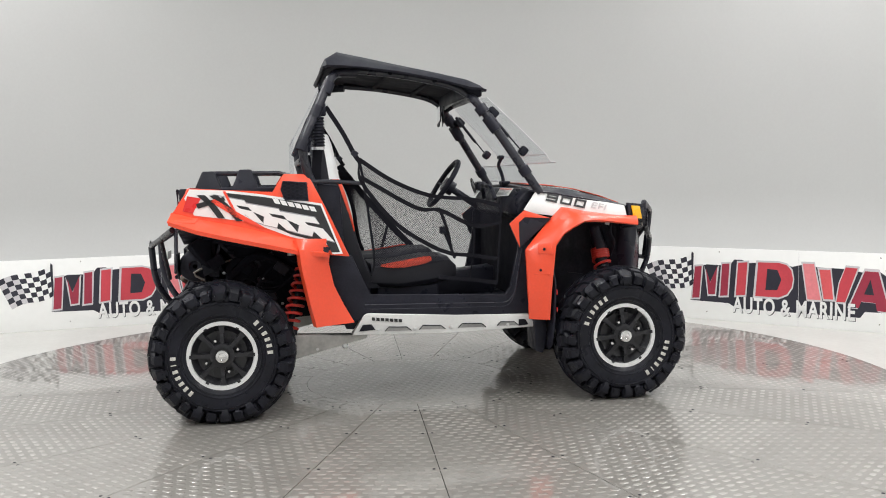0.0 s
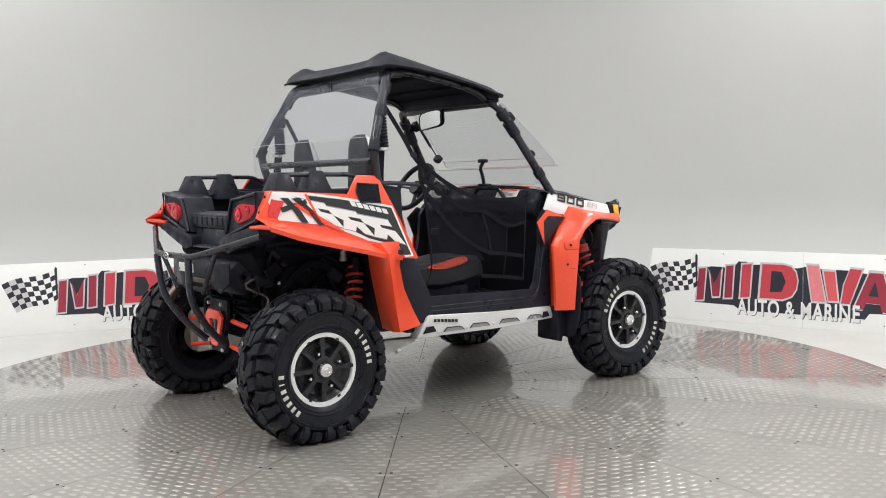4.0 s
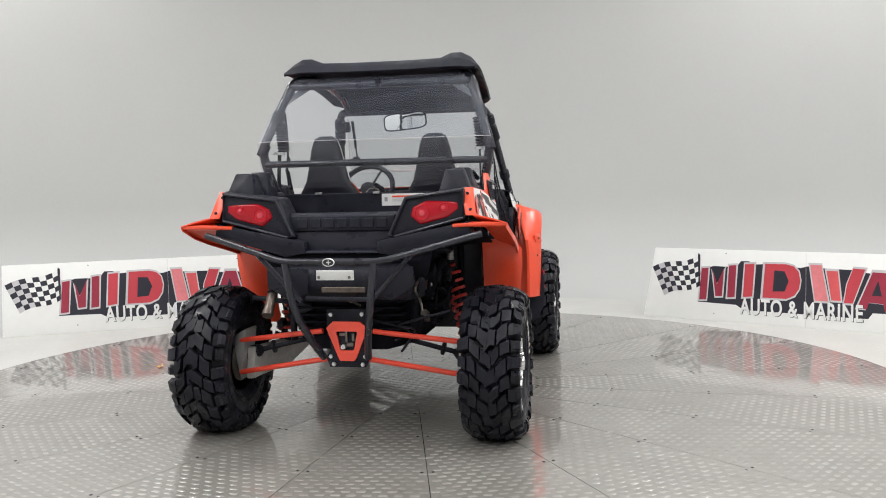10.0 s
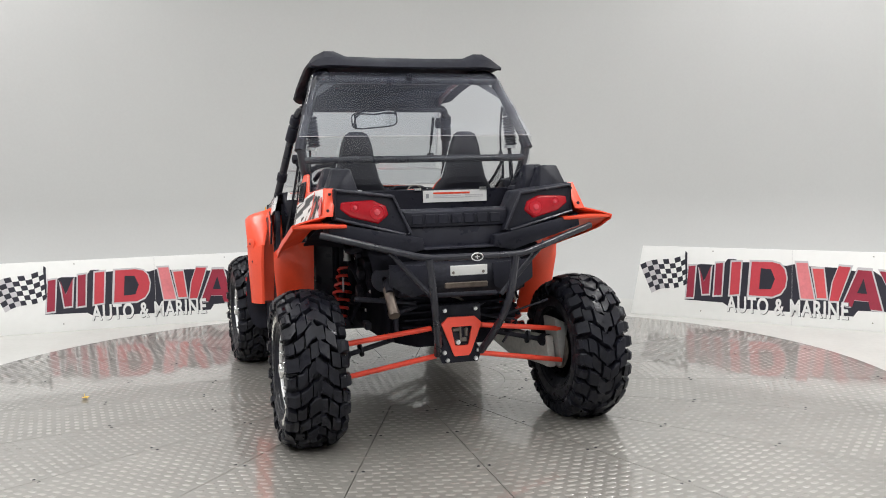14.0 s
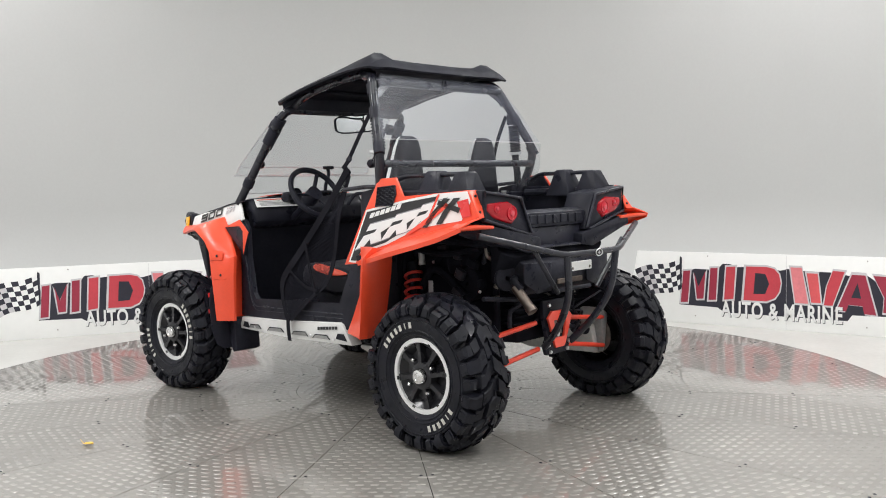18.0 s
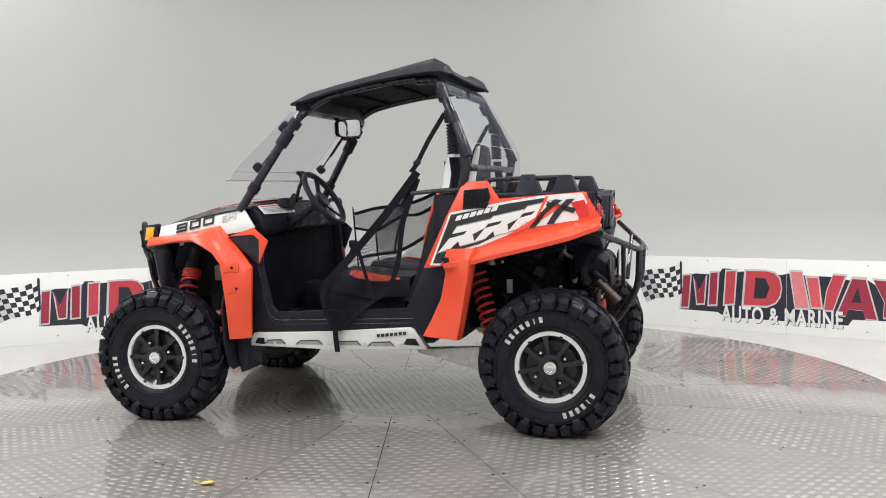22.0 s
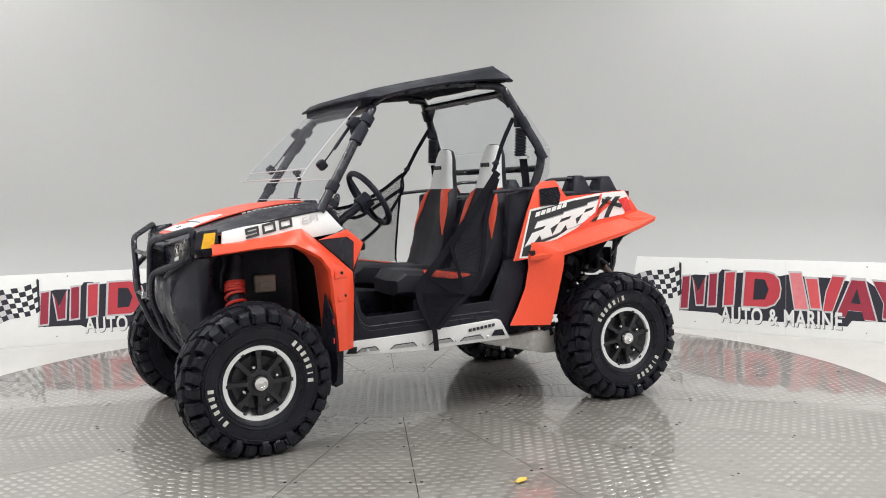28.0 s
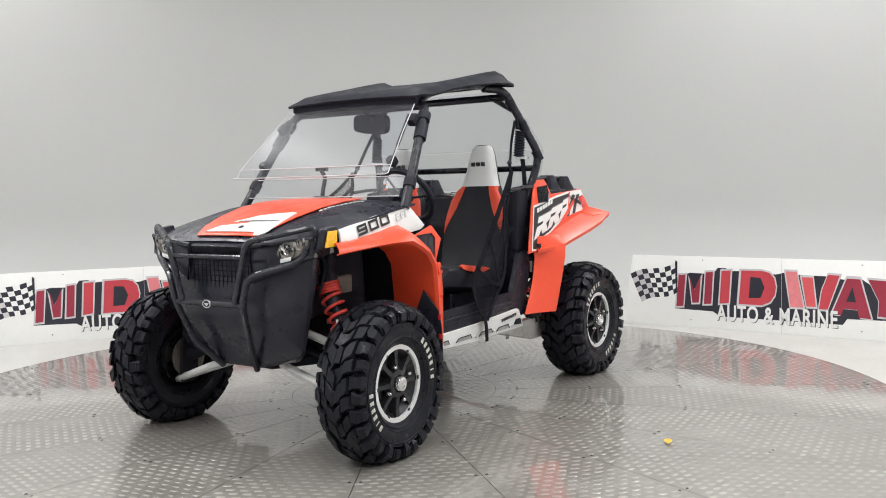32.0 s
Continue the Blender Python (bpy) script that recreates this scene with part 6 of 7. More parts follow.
bm = B()
pillar = [(0.665, 0.555, 1.09), (0.36, 0.468, 1.565), (0.318, 0.44, 1.612)]
tube(bm, round_path(pillar + [(x, -y, z) for x, y, z in pillar[::-1]], 0.075), 0.0235, 12)
cage = part("roll_cage", bm, M["tube"], buggy, "black tubular roll cage")
for s in (1, -1):
    part("rear_leg", rear_leg(s), M["tube"], cage)
    bm = B()
    tube(bm, smooth_path([(0.312, s * 0.40, 1.625), (0.20, s * 0.40, 1.682), (-0.06, s * 0.405, 1.732), (-0.30, s * 0.415, 1.755)], 4), 0.018, 10)
    part("side_rail", bm, M["tube"], cage)
for pts, r in (([(-0.448, -0.49, 1.700), (-0.448, 0.49, 1.700)], 0.021), ([(-0.60, -0.585, 1.285), (-0.60, 0.585, 1.285)], 0.018)):
    bm = B()
    tube(bm, pts, r, 12)
    part("cross_tube", bm, M["tube"], cage)
bm = B()
for y in (-0.012, 0.012):
    box(bm, (-0.474, y, 1.703), (0.008, 0.007, 0.052), bevel=0.001)
box(bm, (-0.476, 0, 1.703), (0.008, 0.03, 0.014), bevel=0.001)
part("screen_clip", bm, M["black"], cage, "small black clip")
for s in (1, -1):
    bm = B()
    ngon(bm, [(-0.452, s * 0.36, 1.694), (-0.452, s * 0.43, 1.694), (-0.462, s * 0.475, 1.655), (-0.472, s * 0.515, 1.635), (-0.497, s * 0.532, 1.585), (-0.480, s * 0.470, 1.625)], Vector((0.006, 0, 0)), 0.001)
    part("gusset", bm, M["tube"], cage)
    bm = B()
    tube(bm, round_path([(-0.585, s * 0.585, 1.175), (-0.46, s * 0.58, 1.175), (-0.30, s * 0.575, 1.162)], 0.07), 0.0105, 8)
    part("shoulder_bar", bm, M["tube"], cage)
    for a, b, r in (((0.445, 0.495, 1.43), (0.395, 0.479, 1.505), 0.033), ((0.382, 0.475, 1.525), (0.355, 0.467, 1.563), 0.034), ((0.60, 0.536, 1.19), (0.575, 0.53, 1.23), 0.031)):
        bm = B()
        rod(bm, (a[0], s * a[1], a[2]), (b[0], s * b[1], b[2]), r, 14)
        part("clamp", bm, M["black"], cage, "black tube clamp")
    for q in ((-0.455, 0.505, 1.655), (-0.595, 0.60, 1.36), (-0.52, 0.55, 1.53)):
        bm = B()
        rod(bm, (q[0] + 0.012, s * (q[1] - 0.008), q[2] + 0.028), (q[0] - 0.012, s * (q[1] + 0.008), q[2] - 0.028), 0.0275, 14)
        part("clamp", bm, M["black"], cage, "black tube clamp")
    # ribbed belt boot and belts
    bm = B()
    n = 10
    prof = []
    for k in range(n):
        prof += [(0.026, k * 0.0155), (0.033, k * 0.0155 + 0.004), (0.033, k * 0.0155 + 0.009), (0.026, k * 0.0155 + 0.012)]
    lathe(bm, [(0.002, 0)] + prof + [(0.002, n * 0.0155)], 18, Matrix.Translation((-0.512, s * 0.535, 1.505)) @ Matrix.Rotation(radians(-96), 4, "X"))
    part("belt_boot", bm, M["black"], buggy, "black ribbed seat-belt boot")
    bm = B()
    box(bm, (-0.495, s * 0.53, 1.545), (0.05, 0.02, 0.07), bevel=0.006)
    part("belt_anchor", bm, M["black"], buggy)

# roof
cols = (1.0, 0.925, 0.83, 0.74, 0.62, 0.30, 0.0)
roof_st = [  # x, half width, edge z, side top z, hump z, valley z, centre z
    (0.402, 0.44, 1.643, 1.652, 1.656, 1.658, 1.662), (0.37, 0.465, 1.650, 1.668, 1.680, 1.682, 1.686), (0.30, 0.485, 1.670, 1.688, 1.706, 1.704, 1.706), (0.13, 0.495, 1.712, 1.724, 1.742, 1.735, 1.738),
    (-0.09, 0.505, 1.750, 1.762, 1.784, 1.772, 1.774), (-0.28, 0.515, 1.772, 1.798, 1.822, 1.802, 1.80), (-0.40, 0.52, 1.780, 1.820, 1.845, 1.820, 1.816), (-0.455, 0.52, 1.762, 1.795, 1.812, 1.795, 1.79), (-0.475, 0.515, 1.755, 1.765, 1.772, 1.768, 1.765)]
rows = []
for x, w, ze, zs, zh, zv, zc in roof_st:
    zz = [ze - (0.016 if -0.42 < x < 0.35 else 0.0)] + [q - 0.007 for q in (zs, zh, zh, zv, zc, zc)]
    left = [(x, w * c, z) for c, z in zip(cols, zz)]
    rows.append(left + [(px, -py, pz) for px, py, pz in left[-2::-1]])
bm = B()
sheet(bm, rows, -0.012)
roof = part("roof", bm, M["roof"], buggy, "black textured moulded plastic roof")
bm = B()
rows = []
for x, w, ze, zs, zh, zv, zc in roof_st[1:-1]:
    rows.append([(x, w * u, zc - 0.028 - 0.006 * u * u) for u in (-0.9, -0.6, -0.3, 0, 0.3, 0.6, 0.9)])
sheet(bm, rows, 0.012)
part("roof_liner", bm, M["liner"], roof)
for x, zz in ((0.12, 1.702), (-0.12, 1.742)):
    bm = B()
    tube(bm, [(x, -0.44, zz), (x, 0.44, zz)], 0.012, 8)
    part("roof_rib", bm, M["liner"], roof)

bm = B()
hull(bm, [(0.38, y, z) for y in (-0.43, 0.43) for z in (1.618, 1.668)] + [(0.29, y, z) for y in (-0.40, 0.40) for z in (1.612, 1.69)], 0.006)
part("roof_header", bm, M["roof"], roof)

# windscreen
bm = B()
sheet(bm, [[(0.405, y, 1.612 + 0.012 * (1 - (y / 0.44) ** 2)) for y in np.linspace(-0.44, 0.44, 7)], [(0.56, y * 1.08, 1.46) for y in np.linspace(-0.44, 0.44, 7)], [(0.712, y * 1.17, 1.300) for y in np.linspace(-0.44, 0.44, 7)],
           [(0.735, y * 1.17, 1.262) for y in np.linspace(-0.44, 0.44, 7)], [(0.765, y * 1.17, 1.255) for y in np.linspace(-0.44, 0.44, 7)]], 0.005)
ws = part("windscreen", bm, M["glass"], buggy, "clear tilted plastic windscreen with a bent lip")
ws.visible_shadow = False
bm = B()
sheet(bm, [[(0.600, y, 1.245) for y in np.linspace(-0.50, 0.50, 5)], [(0.655, y * 1.03, 1.15) for y in np.linspace(-0.50, 0.50, 5)]], 0.005)
ws2 = part("lower_screen", bm, M["glass"], buggy, "clear lower screen strip")
ws2.visible_shadow = False
for s in (1, -1):
    bm = B()
    rod(bm, (0.40, s * 0.40, 1.56), (0.53, s * 0.42, 1.40), 0.009, 8)
    rod(bm, (0.50, s * 0.415, 1.44), (0.60, s * 0.43, 1.32), 0.004, 6)
    part("screen_strut", bm, M["black"], ws, "black gas strut")
    bm = B()
    box(bm, (0.605, s * 0.44, 1.32), (0.045, 0.05, 0.05), Matrix.Rotation(radians(40), 3, "Y"), 0.012, 2)
    part("screen_latch", bm, M["black"], ws, "black screen latch")
    bm = B()
    box(bm, (0.435, s * 0.45, 1.53), (0.06, 0.05, 0.045), Matrix.Rotation(radians(45), 3, "Y"), 0.01, 2)
    part("screen_hinge", bm, M["black"], ws)
# clear edges drawn as silver lines, their glint put into the colour
for pts in ([(0.766, -0.515, 1.2555), (0.766, 0.515, 1.2555)], [(0.713, -0.515, 1.301), (0.713, 0.515, 1.301)], [(0.405, -0.44, 1.612), (0.56, -0.475, 1.46), (0.712, -0.515, 1.30), (0.735, -0.515, 1.262), (0.765, -0.515, 1.255)], [(0.405, 0.44, 1.612), (0.56, 0.475, 1.46), (0.712, 0.515, 1.30), (0.735, 0.515, 1.262), (0.765, 0.515, 1.255)], [(0.656, -0.515, 1.149), (0.656, 0.515, 1.149)], [(0.60, -0.50, 1.246), (0.60, 0.50, 1.246)]):
    bm = B()
    tube(bm, pts, 0.0028, 5)
    part("screen_edge", bm, M["silver"], ws, "grey line painted for the glint of the screen's edge")
# rear screen
bm = B()
ys = np.linspace(-1, 1, 7)
sheet(bm, [[(-0.455, y * 0.455, 1.735) for y in ys], [(-0.535, y * 0.55, 1.585) for y in ys], [(-0.635, y * 0.615, 1.40) for y in ys]], 0.005)
rs = part("rear_screen", bm, M["hazy"], buggy, "clear plastic rear screen, its milky reflection put into the colour")
rs.visible_shadow = False
bm = B()
sheet(bm, [[(-0.640, y * 0.615, 1.395) for y in ys], [(-0.645, y * 0.60, 1.27) for y in ys], [(-0.635, y * 0.56, 1.16) for y in ys]], 0.004)
rs2 = part("rear_screen_skirt", bm, M["glass"], buggy, "clear lower strip of the rear screen")
rs2.visible_shadow = False

# bright edge of the overlapping pane, painted as a pale line
for q in ([(-0.641, -0.612, 1.402), (-0.641, 0.612, 1.402)],):
    bm = B()
    tube(bm, q, 0.0014, 5)
    part("screen_seam", bm, M["silver"], rs, "pale line painted for the bright overlap edge of the rear screen")
for q in (0.312, 0.0, -0.36):
    bm = B()
    box(bm, (-0.575, q, LATCH_Z), (0.014, 0.036, 0.012), bevel=0.002)
    part("bed_catch", bm, M["alu"], cargo, "small bright catch")
bm = B()
tube(bm, round_path([(-0.575, 0.055, LATCH_Z), (-0.575, 0.035, LATCH_Z + 0.022), (-0.575, -0.005, LATCH_Z + 0.022), (-0.575, -0.02, LATCH_Z)], 0.012), 0.0035, 6)
part("bed_handle", bm, M["steel"], cargo, "small dull steel handle")

# ---------------- cab ----------------
# steering wheel
SW = Matrix.Translation((0.292, 0.285, 1.145)) @ Matrix.Rotation(radians(-56), 4, "Y")
bm = B()
tube(bm, [SW @ Vector((0.16 * math.cos(2 * math.pi * k / 32), 0.16 * math.sin(2 * math.pi * k / 32), 0)) for k in range(32)], 0.016, 9, closed=True)
sw = part("steering_wheel", bm, M["black"], buggy, "black steering wheel")
bm = B()
for a in (90, 210, 330):
    p = SW @ Vector((0.155 * math.cos(radians(a)), 0.155 * math.sin(radians(a)), 0))
    tube(bm, [SW @ Vector((0, 0, -0.03)), p], 0.013, 8, flat=0.5)
rod(bm, SW @ Vector((0, 0, 0.0)), SW @ Vector((0, 0, -0.07)), 0.045, 16)
rod(bm, SW @ Vector((0, 0, -0.05)), SW @ Vector((0, 0, -0.26)), 0.022, 10)
part("wheel_hub", bm, M["black"], sw)


def build_seat(s):
    yc = s * 0.295
    # back: stations up the seat (x of the front, z, half width, thickness)
    st = [(-0.20, 0.60, 0.18, 0.11), (-0.27, 0.72, 0.20, 0.14), (-0.315, 0.85, 0.21, 0.13), (-0.35, 1.00, 0.20, 0.12), (-0.375, 1.10, 0.175, 0.115), (-0.40, 1.19, 0.118, 0.115), (-0.415, 1.28, 0.095, 0.105), (-0.435, 1.37, 0.076, 0.09), (-0.45, 1.415, 0.058, 0.065), (-0.46, 1.43, 0.035, 0.03)]
    NS = 28

    def at(z):
        zz = [q[1] for q in st]
        return [float(np.interp(z, zz, [q[i] for q in st])) for i in (0, 2, 3)]

    def ring(z, grow=0.0):
        x, w, t = at(z)
        w, t = w + grow, t + 2 * grow
        out = []
        for k in range(NS):
            a = 2 * math.pi * k / NS
            cx, cy = math.cos(a), math.sin(a)
            yy = math.copysign(abs(cy) ** 0.7, cy) * w
            xx = math.copysign(abs(cx) ** 0.7, cx) * t / 2
            if cx > 0 and z < 1.18:
                xx += 0.04 * (abs(yy) / w) ** 2 - 0.012
            out.append(Vector((x + grow - t / 2 + xx, yc + yy, z)))
        return out
    seat = new("seat")
    seat.parent = buggy
    seat["label"] = "black bucket seat with orange sides and a white head rest"

    def skin(name, zs, material, label, pick=None, grow=0.0):
        bm = B()
        vs = [[bm.verts.new(p) for p in ring(z, grow)] for z in zs]
        for zi, (a, b) in enumerate(zip(vs, vs[1:])):
            for k in range(NS):
                if pick is None or pick(k if k < NS / 2 else k - NS, 0.5 * (zs[zi] + zs[zi + 1])):
                    bm.faces.new((a[k], a[(k + 1) % NS], b[(k + 1) % NS], b[k]))
        if pick is None:
            bm.faces.new(vs[0])
            bm.faces.new(vs[-1][::-1])
        else:
            bmesh.ops.delete(bm, geom=[v for v in bm.verts if not v.link_faces], context="VERTS")
        return part(name, bm, material, seat, label)
    skin("backrest", [0.60, 0.68, 0.76, 0.85, 0.93, 1.0, 1.05, 1.10, 1.15, 1.19], M["seatb"], "black centre of the seat back")
    skin("head_rest", [1.19, 1.24, 1.30, 1.36, 1.395, 1.415, 1.43], M["seatb"], "dark back of the head rest")
    skin("head_cover", [1.185, 1.22, 1.27, 1.32, 1.37, 1.40, 1.415, 1.426], M["seatw"], "white head rest cover", lambda k, z: -7 <= k < 7, 0.004)
    def on_ring(z, a, grow):
        x, w, t = at(z)
        w, t = w + grow, t + 2 * grow
        cx, cy = math.cos(a), math.sin(a)
        yy = math.copysign(abs(cy) ** 0.7, cy) * w
        xx = math.copysign(abs(cx) ** 0.7, cx) * t / 2
        if cx > 0 and z < 1.18:
            xx += 0.04 * (abs(yy) / w) ** 2 - 0.012
        return Vector((x + grow - t / 2 + xx, yc + yy, z))
    for q in (1, -1):
        rows = []
        for z, a0, a1 in ((0.91, 66, 69), (0.94, 59, 70), (0.98, 46, 74), (1.02, 38, 78), (1.06, 32, 81), (1.10, 29, 83), (1.13, 29, 84), (1.16, 30, 84), (1.185, 32, 84)):
            rows.append([on_ring(z, q * radians(a0 + (a1 - a0) * k / 5), 0.005) for k in range(6)])
        bm = B()
        sheet(bm, rows, -0.006 * q)
        part("side_bolster", bm, M["seato"], seat, "orange side bolster")
    for k in range(3):
        bm = B()
        box(bm, (at(1.315)[0] + 0.006, yc + (k - 1) * 0.034, 1.315), (0.008, 0.028, 0.024), bevel=0.003)
        part("mark_bar", bm, M["blackv"], seat)
    # cushion
    cst = [(-0.25, 0.66, 0.19, 0.13), (-0.10, 0.655, 0.205, 0.15), (0.06, 0.675, 0.20, 0.16), (0.17, 0.685, 0.185, 0.14), (0.215, 0.665, 0.16, 0.07)]
    bm = B()
    vs = []
    for x, z, w, t in cst:
        ring = []
        for k in range(20):
            a = 2 * math.pi * k / 20
            cx, cy = math.cos(a), math.sin(a)
            yy = math.copysign(abs(cy) ** 0.6, cy) * w
            zz = math.copysign(abs(cx) ** 0.7, cx) * t / 2 + (0.025 * (abs(yy) / w) ** 2 if cx > 0 else 0)
            ring.append(bm.verts.new((x, yc + yy, z + zz)))
        vs.append(ring)
    for a, b in zip(vs, vs[1:]):
        for k in range(20):
            bm.faces.new((a[k], a[(k + 1) % 20], b[(k + 1) % 20], b[k]))
    bm.faces.new(vs[0])
    bm.faces.new(vs[-1][::-1])
    part("cushion", bm, M["seatb"], seat, "black seat cushion")
    for q in (s,):
        rows = []
        for x, lo, hi in ((-0.20, 66, 72), (-0.14, 54, 78), (-0.08, 48, 80), (-0.02, 46, 80), (0.04, 46, 78), (0.075, 52, 70)):
            z, w, t = [float(np.interp(x, [p[0] for p in cst], [p[i] for p in cst])) for i in (1, 2, 3)]
            row = []
            for k in range(6):
                a = radians(lo + (hi - lo) * k / 5)
                yy = math.sin(a) ** 0.6 * (w + 0.004)
                row.append((x, yc + q * yy, z + math.cos(a) ** 0.7 * (t + 0.012) / 2 + 0.025 * (yy / w) ** 2))
            rows.append(row)
        bm = B()
        sheet(bm, rows, -0.006 * q)
        part("cushion_trim", bm, M["seato"], seat, "orange cushion side")
    bm = B()
    box(bm, (-0.05, yc, 0.545), (0.34, 0.30, 0.13), bevel=0.01)
    part("seat_base", bm, M["black"], seat)
    return seat


for s in (1, -1):
    build_seat(s)
# dark fillers added between the seat backs and the bulkhead
for s in (1, -1):
    bm = B()
    hull(bm, [(-0.395, s * y, 0.80) for y in (0.50, 0.56)] + [(-0.41, s * y, 1.15) for y in (0.51, 0.565)] + [(-0.53, s * y, 1.17) for y in (0.50, 0.57)] + [(-0.52, s * y, 0.80) for y in (0.50, 0.575)], 0.012)
    part("side_shield", bm, M["black"], buggy, "black filler added in the dark gap beside the seat back")
# console and shifter
bm = B()
hull(bm, [(0.52, y, z) for y in (-0.08, 0.08) for z in (0.48, 0.66)] + [(-0.1, y, z) for y in (-0.06, 0.06) for z in (0.48, 0.60)], 0.015)
part("console", bm, M["black"], buggy)
bm = B()
rod(bm, (0.30, 0.0, 0.70), (0.24, 0.0, 0.86), 0.008, 8)
hull(bm, [(0.24 + dx, dy, 0.87 + dz) for dx in (-0.03, 0.02) for dy in (-0.018, 0.018) for dz in (-0.02, 0.025)], 0.008)
part("gear_lever", bm, M["black"], buggy, "black gear lever")
# grab handle for the passenger
bm = B()
tube(bm, round_path([(0.46, -0.10, 1.06), (0.44, -0.14, 1.13), (0.44, -0.34, 1.13), (0.46, -0.38, 1.06)], 0.04), 0.012, 8)
part("grab_bar", bm, M["black"], buggy)
# wide curved mirror, turned towards the driver


def mirror_rows(c, ax, h, w, depth, bulge, seg=40):
    n = Vector((-ax.y, ax.x, 0)).normalized()
    n = n if n.x < 0 else -n
    up = ax.cross(n)
    up = up if up.z > 0 else -up
    rows = []
    for r in (0.02, 0.2, 0.4, 0.6, 0.8, 0.92, 1.0):
        row = []
        for k in range(seg + 1):
            a = 2 * math.pi * k / seg
            lx = math.copysign(abs(math.cos(a)) ** 0.45, math.cos(a)) * r
            lz = math.copysign(abs(math.sin(a)) ** 0.45, math.sin(a)) * r
            row.append(c + n * (depth + bulge * (1 - lx * lx) + 0.12 * bulge * (1 - lz * lz)) + ax * (lx * w) + up * (lz * h))
        rows.append(row)
    return rows


MIR_A, MIR_B = Vector((0.244, 0.155, 1.531)), Vector((0.205, -0.110, 1.552))
mir_ax, mir_c, mir_w = (MIR_B - MIR_A).normalized(), (MIR_A + MIR_B) / 2, (MIR_B - MIR_A).length / 2
bm = sheet(B(), mirror_rows(mir_c, mir_ax, 0.050, mir_w - 0.002, -0.022, 0.006), 0.006)
rim = mirror_rows(mir_c, mir_ax, 0.050, mir_w, -0.006, 0.016)[-1][:-1]
tube(bm, rim, 0.0042, 6, closed=True)
mir = part("mirror", bm, M["black"], buggy, "wide rear-view mirror in a black shell")
part("mirror_glass", sheet(B(), mirror_rows(mir_c, mir_ax, 0.048, mir_w - 0.003, -0.005, 0.016), 0.002), M["mirror"], mir, "convex mirror glass")
bm = B()
tube(bm, [(0.235, 0.034, 1.55), (0.275, 0.034, 1.575), (0.31, 0.034, 1.60)], 0.011, 8)
part("mirror_stem", bm, M["black"], mir)


# phone holder on the dash
bm = B()
tube(bm, round_path([(0.60, -0.035, 1.12), (0.585, -0.035, 1.20), (0.56, -0.04, 1.25), (0.58, -0.05, 1.29)], 0.03), 0.011, 8)
box(bm, (0.575, -0.05, 1.295), (0.03, 0.075, 0.022), bevel=0.006)
box(bm, (0.60, -0.035, 1.145), (0.05, 0.085, 0.02), bevel=0.006)
part("phone_holder", bm, M["black"], buggy, "black phone holder on a bent arm")
# pod of gauges
bm = B()
hull(bm, [(0.56, y, 1.09) for y in (0.22, 0.35)] + [(0.50, y, 1.155) for y in (0.24, 0.33)] + [(0.48, y, 1.10) for y in (0.23, 0.34)] + [(0.56, y, 1.15) for y in (0.245, 0.325)], 0.014)
part("gauge_pod", bm, M["black"], buggy)
bm = B()
lathe(bm, [(0.001, 0.0), (0.044, 0.0), (0.048, 0.004), (0.05, 0.0)], 28, Matrix.Translation((0.482, 0.285, 1.128)) @ Matrix.Rotation(radians(90), 4, "Z") @ Matrix.Rotation(radians(-15), 4, "X"))
part("gauge", bm, M["blackg"], buggy, "round dark gauge")
# belts and nets


def ribbon(name, pts, width, material, parent, label="", across=(1, 0, 0), thick=0.003):
    pth = smooth_path(pts, 5)
    ac = Vector(across).normalized() * width / 2
    bm = B()
    sheet(bm, [[p - ac, p, p + ac] for p in pth], thick)
    return part(name, bm, material, parent, label)


for s in (1, -1):
    ribbon("belt", [(-0.515, s * 0.54, 1.36), (-0.53, s * 0.545, 1.15), (-0.50, s * 0.545, 0.85), (-0.44, s * 0.53, 0.60)], 0.048, M["web"], buggy, "black seat belt")
    bm = B()
    rod(bm, (-0.515, s * 0.545, 1.352), (-0.515, s * 0.545, 1.338), 0.034, 16)
    part("belt_collar", bm, M["alu"], buggy, "bright collar of the belt boot")
    ribbon("net_strap", [(-0.47, s * 0.52, 1.56), (-0.39, s * 0.54, 1.43), (-0.33, s * 0.565, 1.31), (-0.302, s * 0.58, 1.268)], 0.024, M["web"], buggy, "black net strap", (0.8, 0, 0.5))
    bm = B()
    box(bm, (-0.33, s * 0.562, 1.315), (0.034, 0.012, 0.03), Matrix.Rotation(radians(35), 3, "Y"), 0.003)
    part("buckle", bm, M["black"], buggy)
# stretched net over the passenger's opening
NET = [(-0.31, 1.285), (-0.14, 1.172), (0.06, 1.091), (0.28, 1.066), (0.435, 1.03), (0.445, 0.945), (0.295, 0.925), (0.288, 0.77), (0.175, 0.778), (0.064, 0.823), (-0.126, 0.95), (-0.298, 1.165)]


def yN(x, z):
    return -0.575 + 0.02 * (x - 0.1)


def cord(vs, fs, pts, side, y_off=0.0):
    """A thin flat cord through the points; side is its half width."""
    k = len(vs)
    for p in pts:
        q = Vector(p)
        vs += [tuple(q - side + Vector((0, y_off, 0))), tuple(q + side + Vector((0, y_off, 0)))]
    fs += [(k + 2 * i, k + 2 * i + 1, k + 2 * i + 3, k + 2 * i + 2) for i in range(len(pts) - 1)]


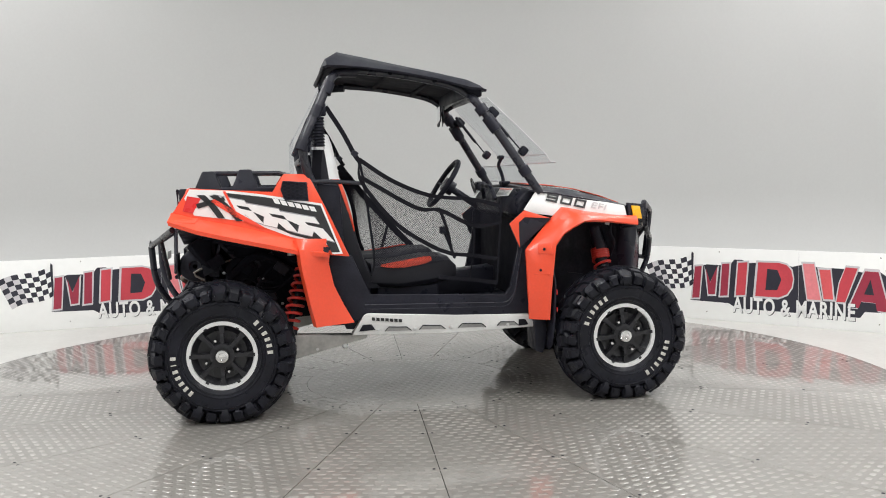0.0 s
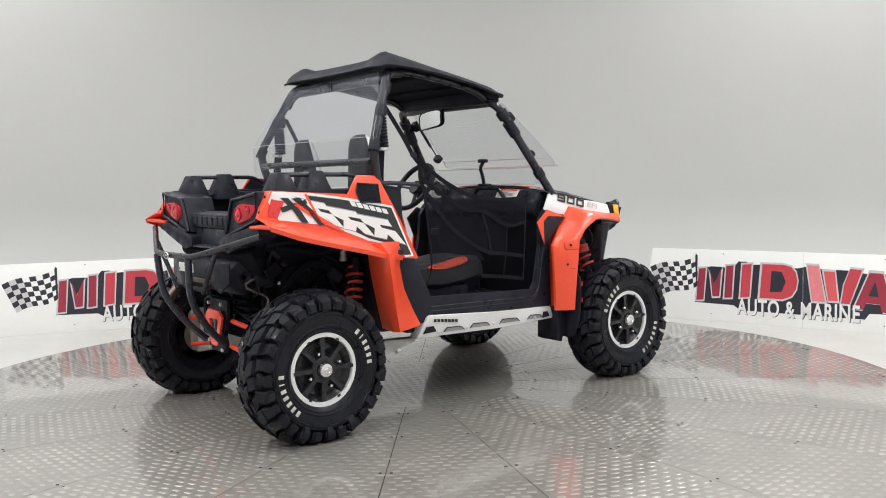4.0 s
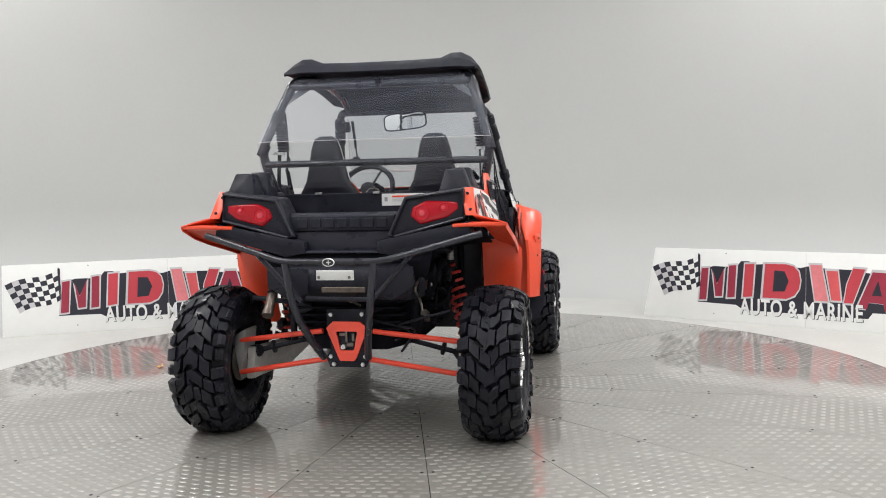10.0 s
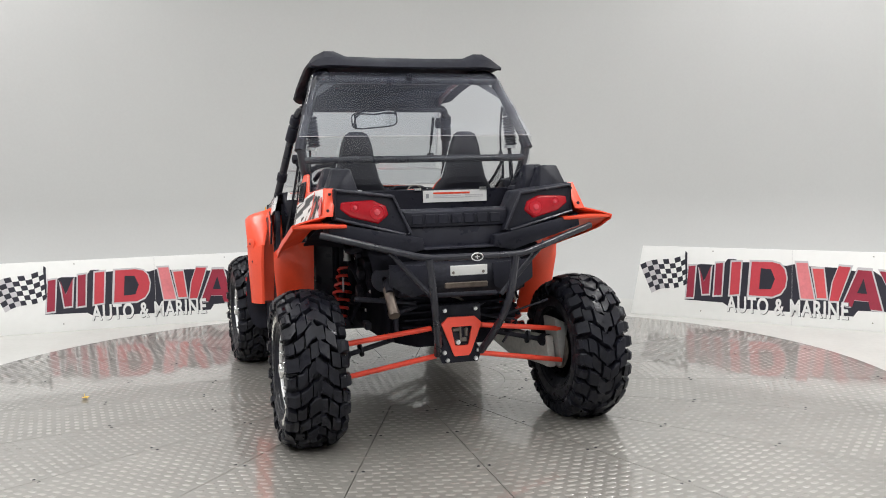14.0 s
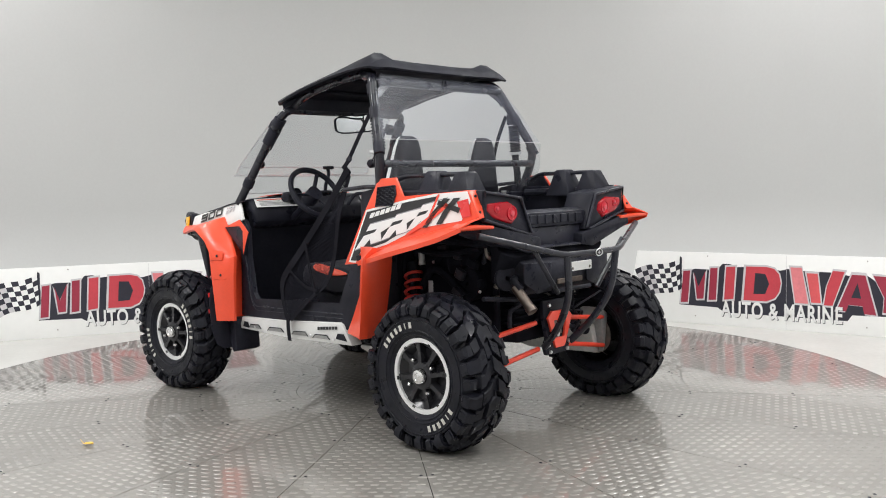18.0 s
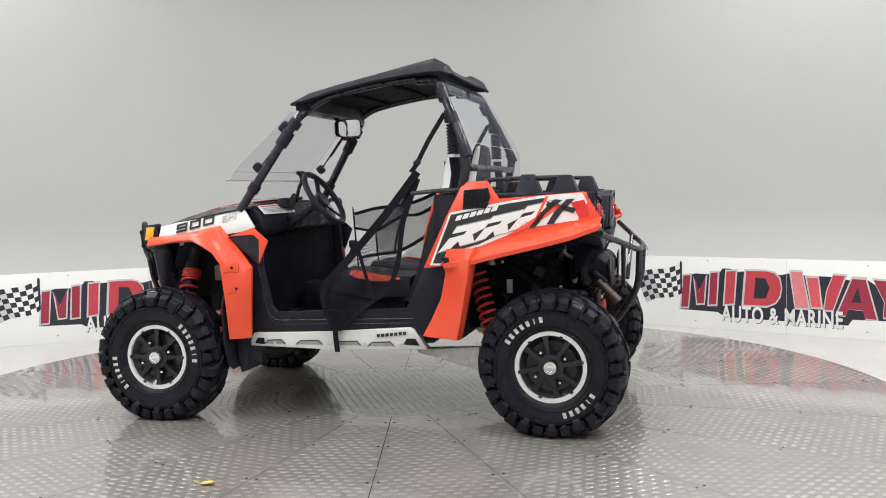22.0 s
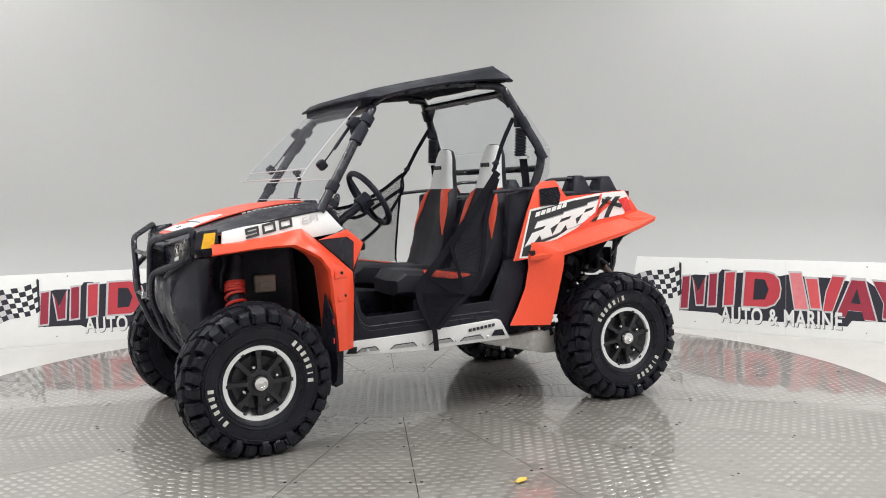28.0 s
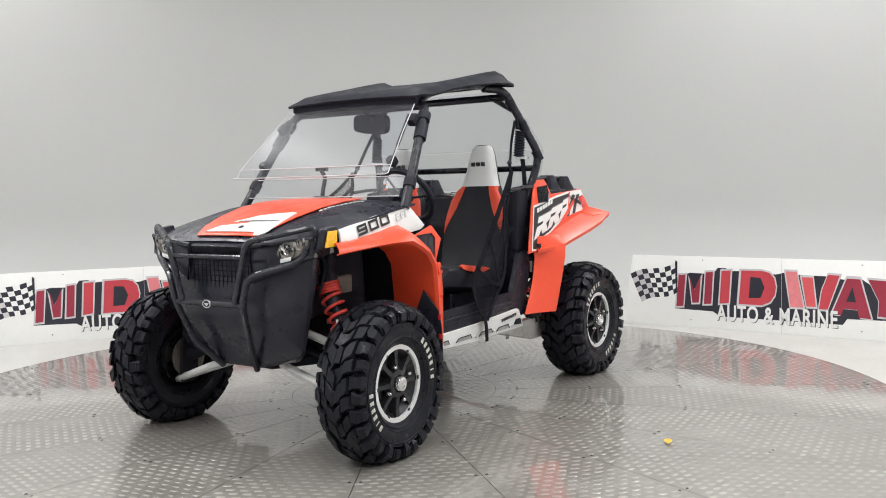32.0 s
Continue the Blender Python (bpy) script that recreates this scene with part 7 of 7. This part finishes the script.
def woven(outline, pitch, half):
    """Cords at two slants that fill an outline of (x, z) points in the net's plane."""
    vs, fs = [], []
    for ang, off in ((35, 0.0), (-55, 0.001)):
        c, d = math.cos(radians(ang)), math.sin(radians(ang))
        loop = [(x * c + z * d, -x * d + z * c) for x, z in outline]  # along, across
        v = min(q[1] for q in loop) + pitch / 2
        while v < max(q[1] for q in loop):
            cuts = sorted(p[0] + (q[0] - p[0]) * (v - p[1]) / (q[1] - p[1]) for p, q in zip(loop, loop[1:] + loop[:1]) if (p[1] > v) != (q[1] > v))
            for u0, u1 in zip(cuts[::2], cuts[1::2]):
                ends = [(u * c - v * d, u * d + v * c) for u in (u0, u1)]
                cord(vs, fs, [(x, yN(x, z), z) for x, z in ends], Vector((-d * half, 0, c * half)), off)
            v += pitch
    return vs, fs


def cord_mesh(name, vs, fs):
    me = bpy.data.meshes.new(name)
    me.from_pydata(vs, [], fs)
    me.materials.append(M["net"])
    return me


net = share("side_net", cord_mesh("side_net", *woven(NET, 0.0066, 0.0009)), buggy, Matrix.Identity(4), "black mesh safety net stretched across the opening")
share("net_field", cord_mesh("net_field", *woven([(-0.298, 1.155), (-0.126, 0.94), (0.064, 0.813), (0.13, 0.745), (-0.06, 0.71), (-0.245, 0.73), (-0.262, 0.95)], 0.0066, 0.0009)), net, Matrix.Identity(4), "lower field of the net")
for pts in (NET[:5], [NET[0], NET[-1]] + NET[-2:-5:-1], [(0.445, 1.07), (0.432, 0.85), (0.415, 0.61)], [(0.445, 0.94), (0.295, 0.925), (0.112, 1.012), (-0.02, 1.03), (-0.298, 1.19)], [(0.415, 0.745), (0.286, 0.767), (0.175, 0.778)],
            [(0.112, 1.012), (0.15, 0.90), (0.174, 0.779)], [(0.295, 0.925), (0.287, 0.767), (0.262, 0.64)], [(0.417, 0.616), (0.262, 0.641), (0.10, 0.66)], [(-0.31, 1.285), (-0.29, 1.17), (-0.262, 0.95), (-0.245, 0.73), (-0.30, 0.62)]):
    ribbon("net_binding", [(x, yN(x, z) - 0.003, z) for x, z in pts], 0.022, M["web"], net, "black webbing", (0.5, 0, 0.85))
# loose net that hangs on the driver's side
e1 = smooth_path([(-0.335, 0.565, 1.27), (-0.17, 0.58, 1.065), (0.02, 0.60, 0.85), (0.165, 0.615, 0.69), (0.165, 0.625, 0.58), (0.115, 0.64, 0.47)], 5)
e2 = smooth_path([(-0.335, 0.56, 1.235), (-0.255, 0.57, 1.02), (-0.225, 0.58, 0.82), (-0.17, 0.595, 0.68), (-0.04, 0.62, 0.58), (0.085, 0.64, 0.47)], 5)
def hang(u, v):
    """A point of the hanging net: u across, v down."""
    i = min(int(v * (len(e1) - 1)), len(e1) - 2)
    f = v * (len(e1) - 1) - i
    return e1[i].lerp(e1[i + 1], f).lerp(e2[i].lerp(e2[i + 1], f), u) + Vector((0, 0.006 * math.sin(u * 9 + v * 9), 0))


vs, fs = [], []
for k in range(42):
    cord(vs, fs, [hang((k + 0.5) / 42, v) for v in np.linspace(0, 1, 40)], Vector((0.0009, 0, 0)))
for k in range(150):
    cord(vs, fs, [hang(u, (k + 0.5) / 150) for u in np.linspace(0, 1, 8)], Vector((0, 0, 0.0009)), 0.001)
net2 = share("loose_net", cord_mesh("loose_net", vs, fs), buggy, Matrix.Identity(4), "black mesh net hanging unhooked at the driver's side")
ribbon("net_binding", [tuple(p + Vector((0, 0.008, 0))) for p in e1[::5]], 0.040, M["web"], net2, "black webbing", (0.8, 0, 0.6))
ribbon("net_binding", [tuple(p + Vector((0, 0.008, 0))) for p in e2[::5]], 0.026, M["web"], net2, "black webbing", (0.9, 0, 0.3))
ribbon("net_binding", [(-0.02, 0.615, 0.89), (-0.06, 0.62, 0.75), (-0.10, 0.625, 0.62)], 0.022, M["web"], net2, "black webbing", (0.9, 0, 0.3))
ribbon("net_binding", [(0.115, 0.625, 0.74), (-0.02, 0.63, 0.66), (-0.12, 0.625, 0.645)], 0.022, M["web"], net2, "black webbing", (0.3, 0, 0.9))
ribbon("net_tail", [(0.105, 0.645, 0.50), (0.102, 0.652, 0.44), (0.095, 0.650, 0.36)], 0.028, M["web"], net2, "hanging strap end")
# tan box in the wheel housing
bm = B()
box(bm, (0.890, 0.335, 0.738), (0.105, 0.05, 0.085), bevel=0.006)
box(bm, (0.890, 0.362, 0.732), (0.07, 0.008, 0.03), bevel=0.002)
part("electric_box", bm, M["tan"], buggy, "tan plastic box")


def motions():
    spin = Matrix.Translation((0, OFF, 0))
    walk(turntable, [(t, pose(0, 0, 0, 0, 0, a)) for t, a in TURN])
    walk(buggy, [(t, pose(0, 0, 0, 0, 0, a) @ spin) for t, a in TURN])
    lay = pose(0.255, 1.765, 0.0, 0, 0, 200)
    walk(leaf, [(t, pose(0, 0, 0, 0, 0, a) @ lay) for t, a in TURN])


motions()
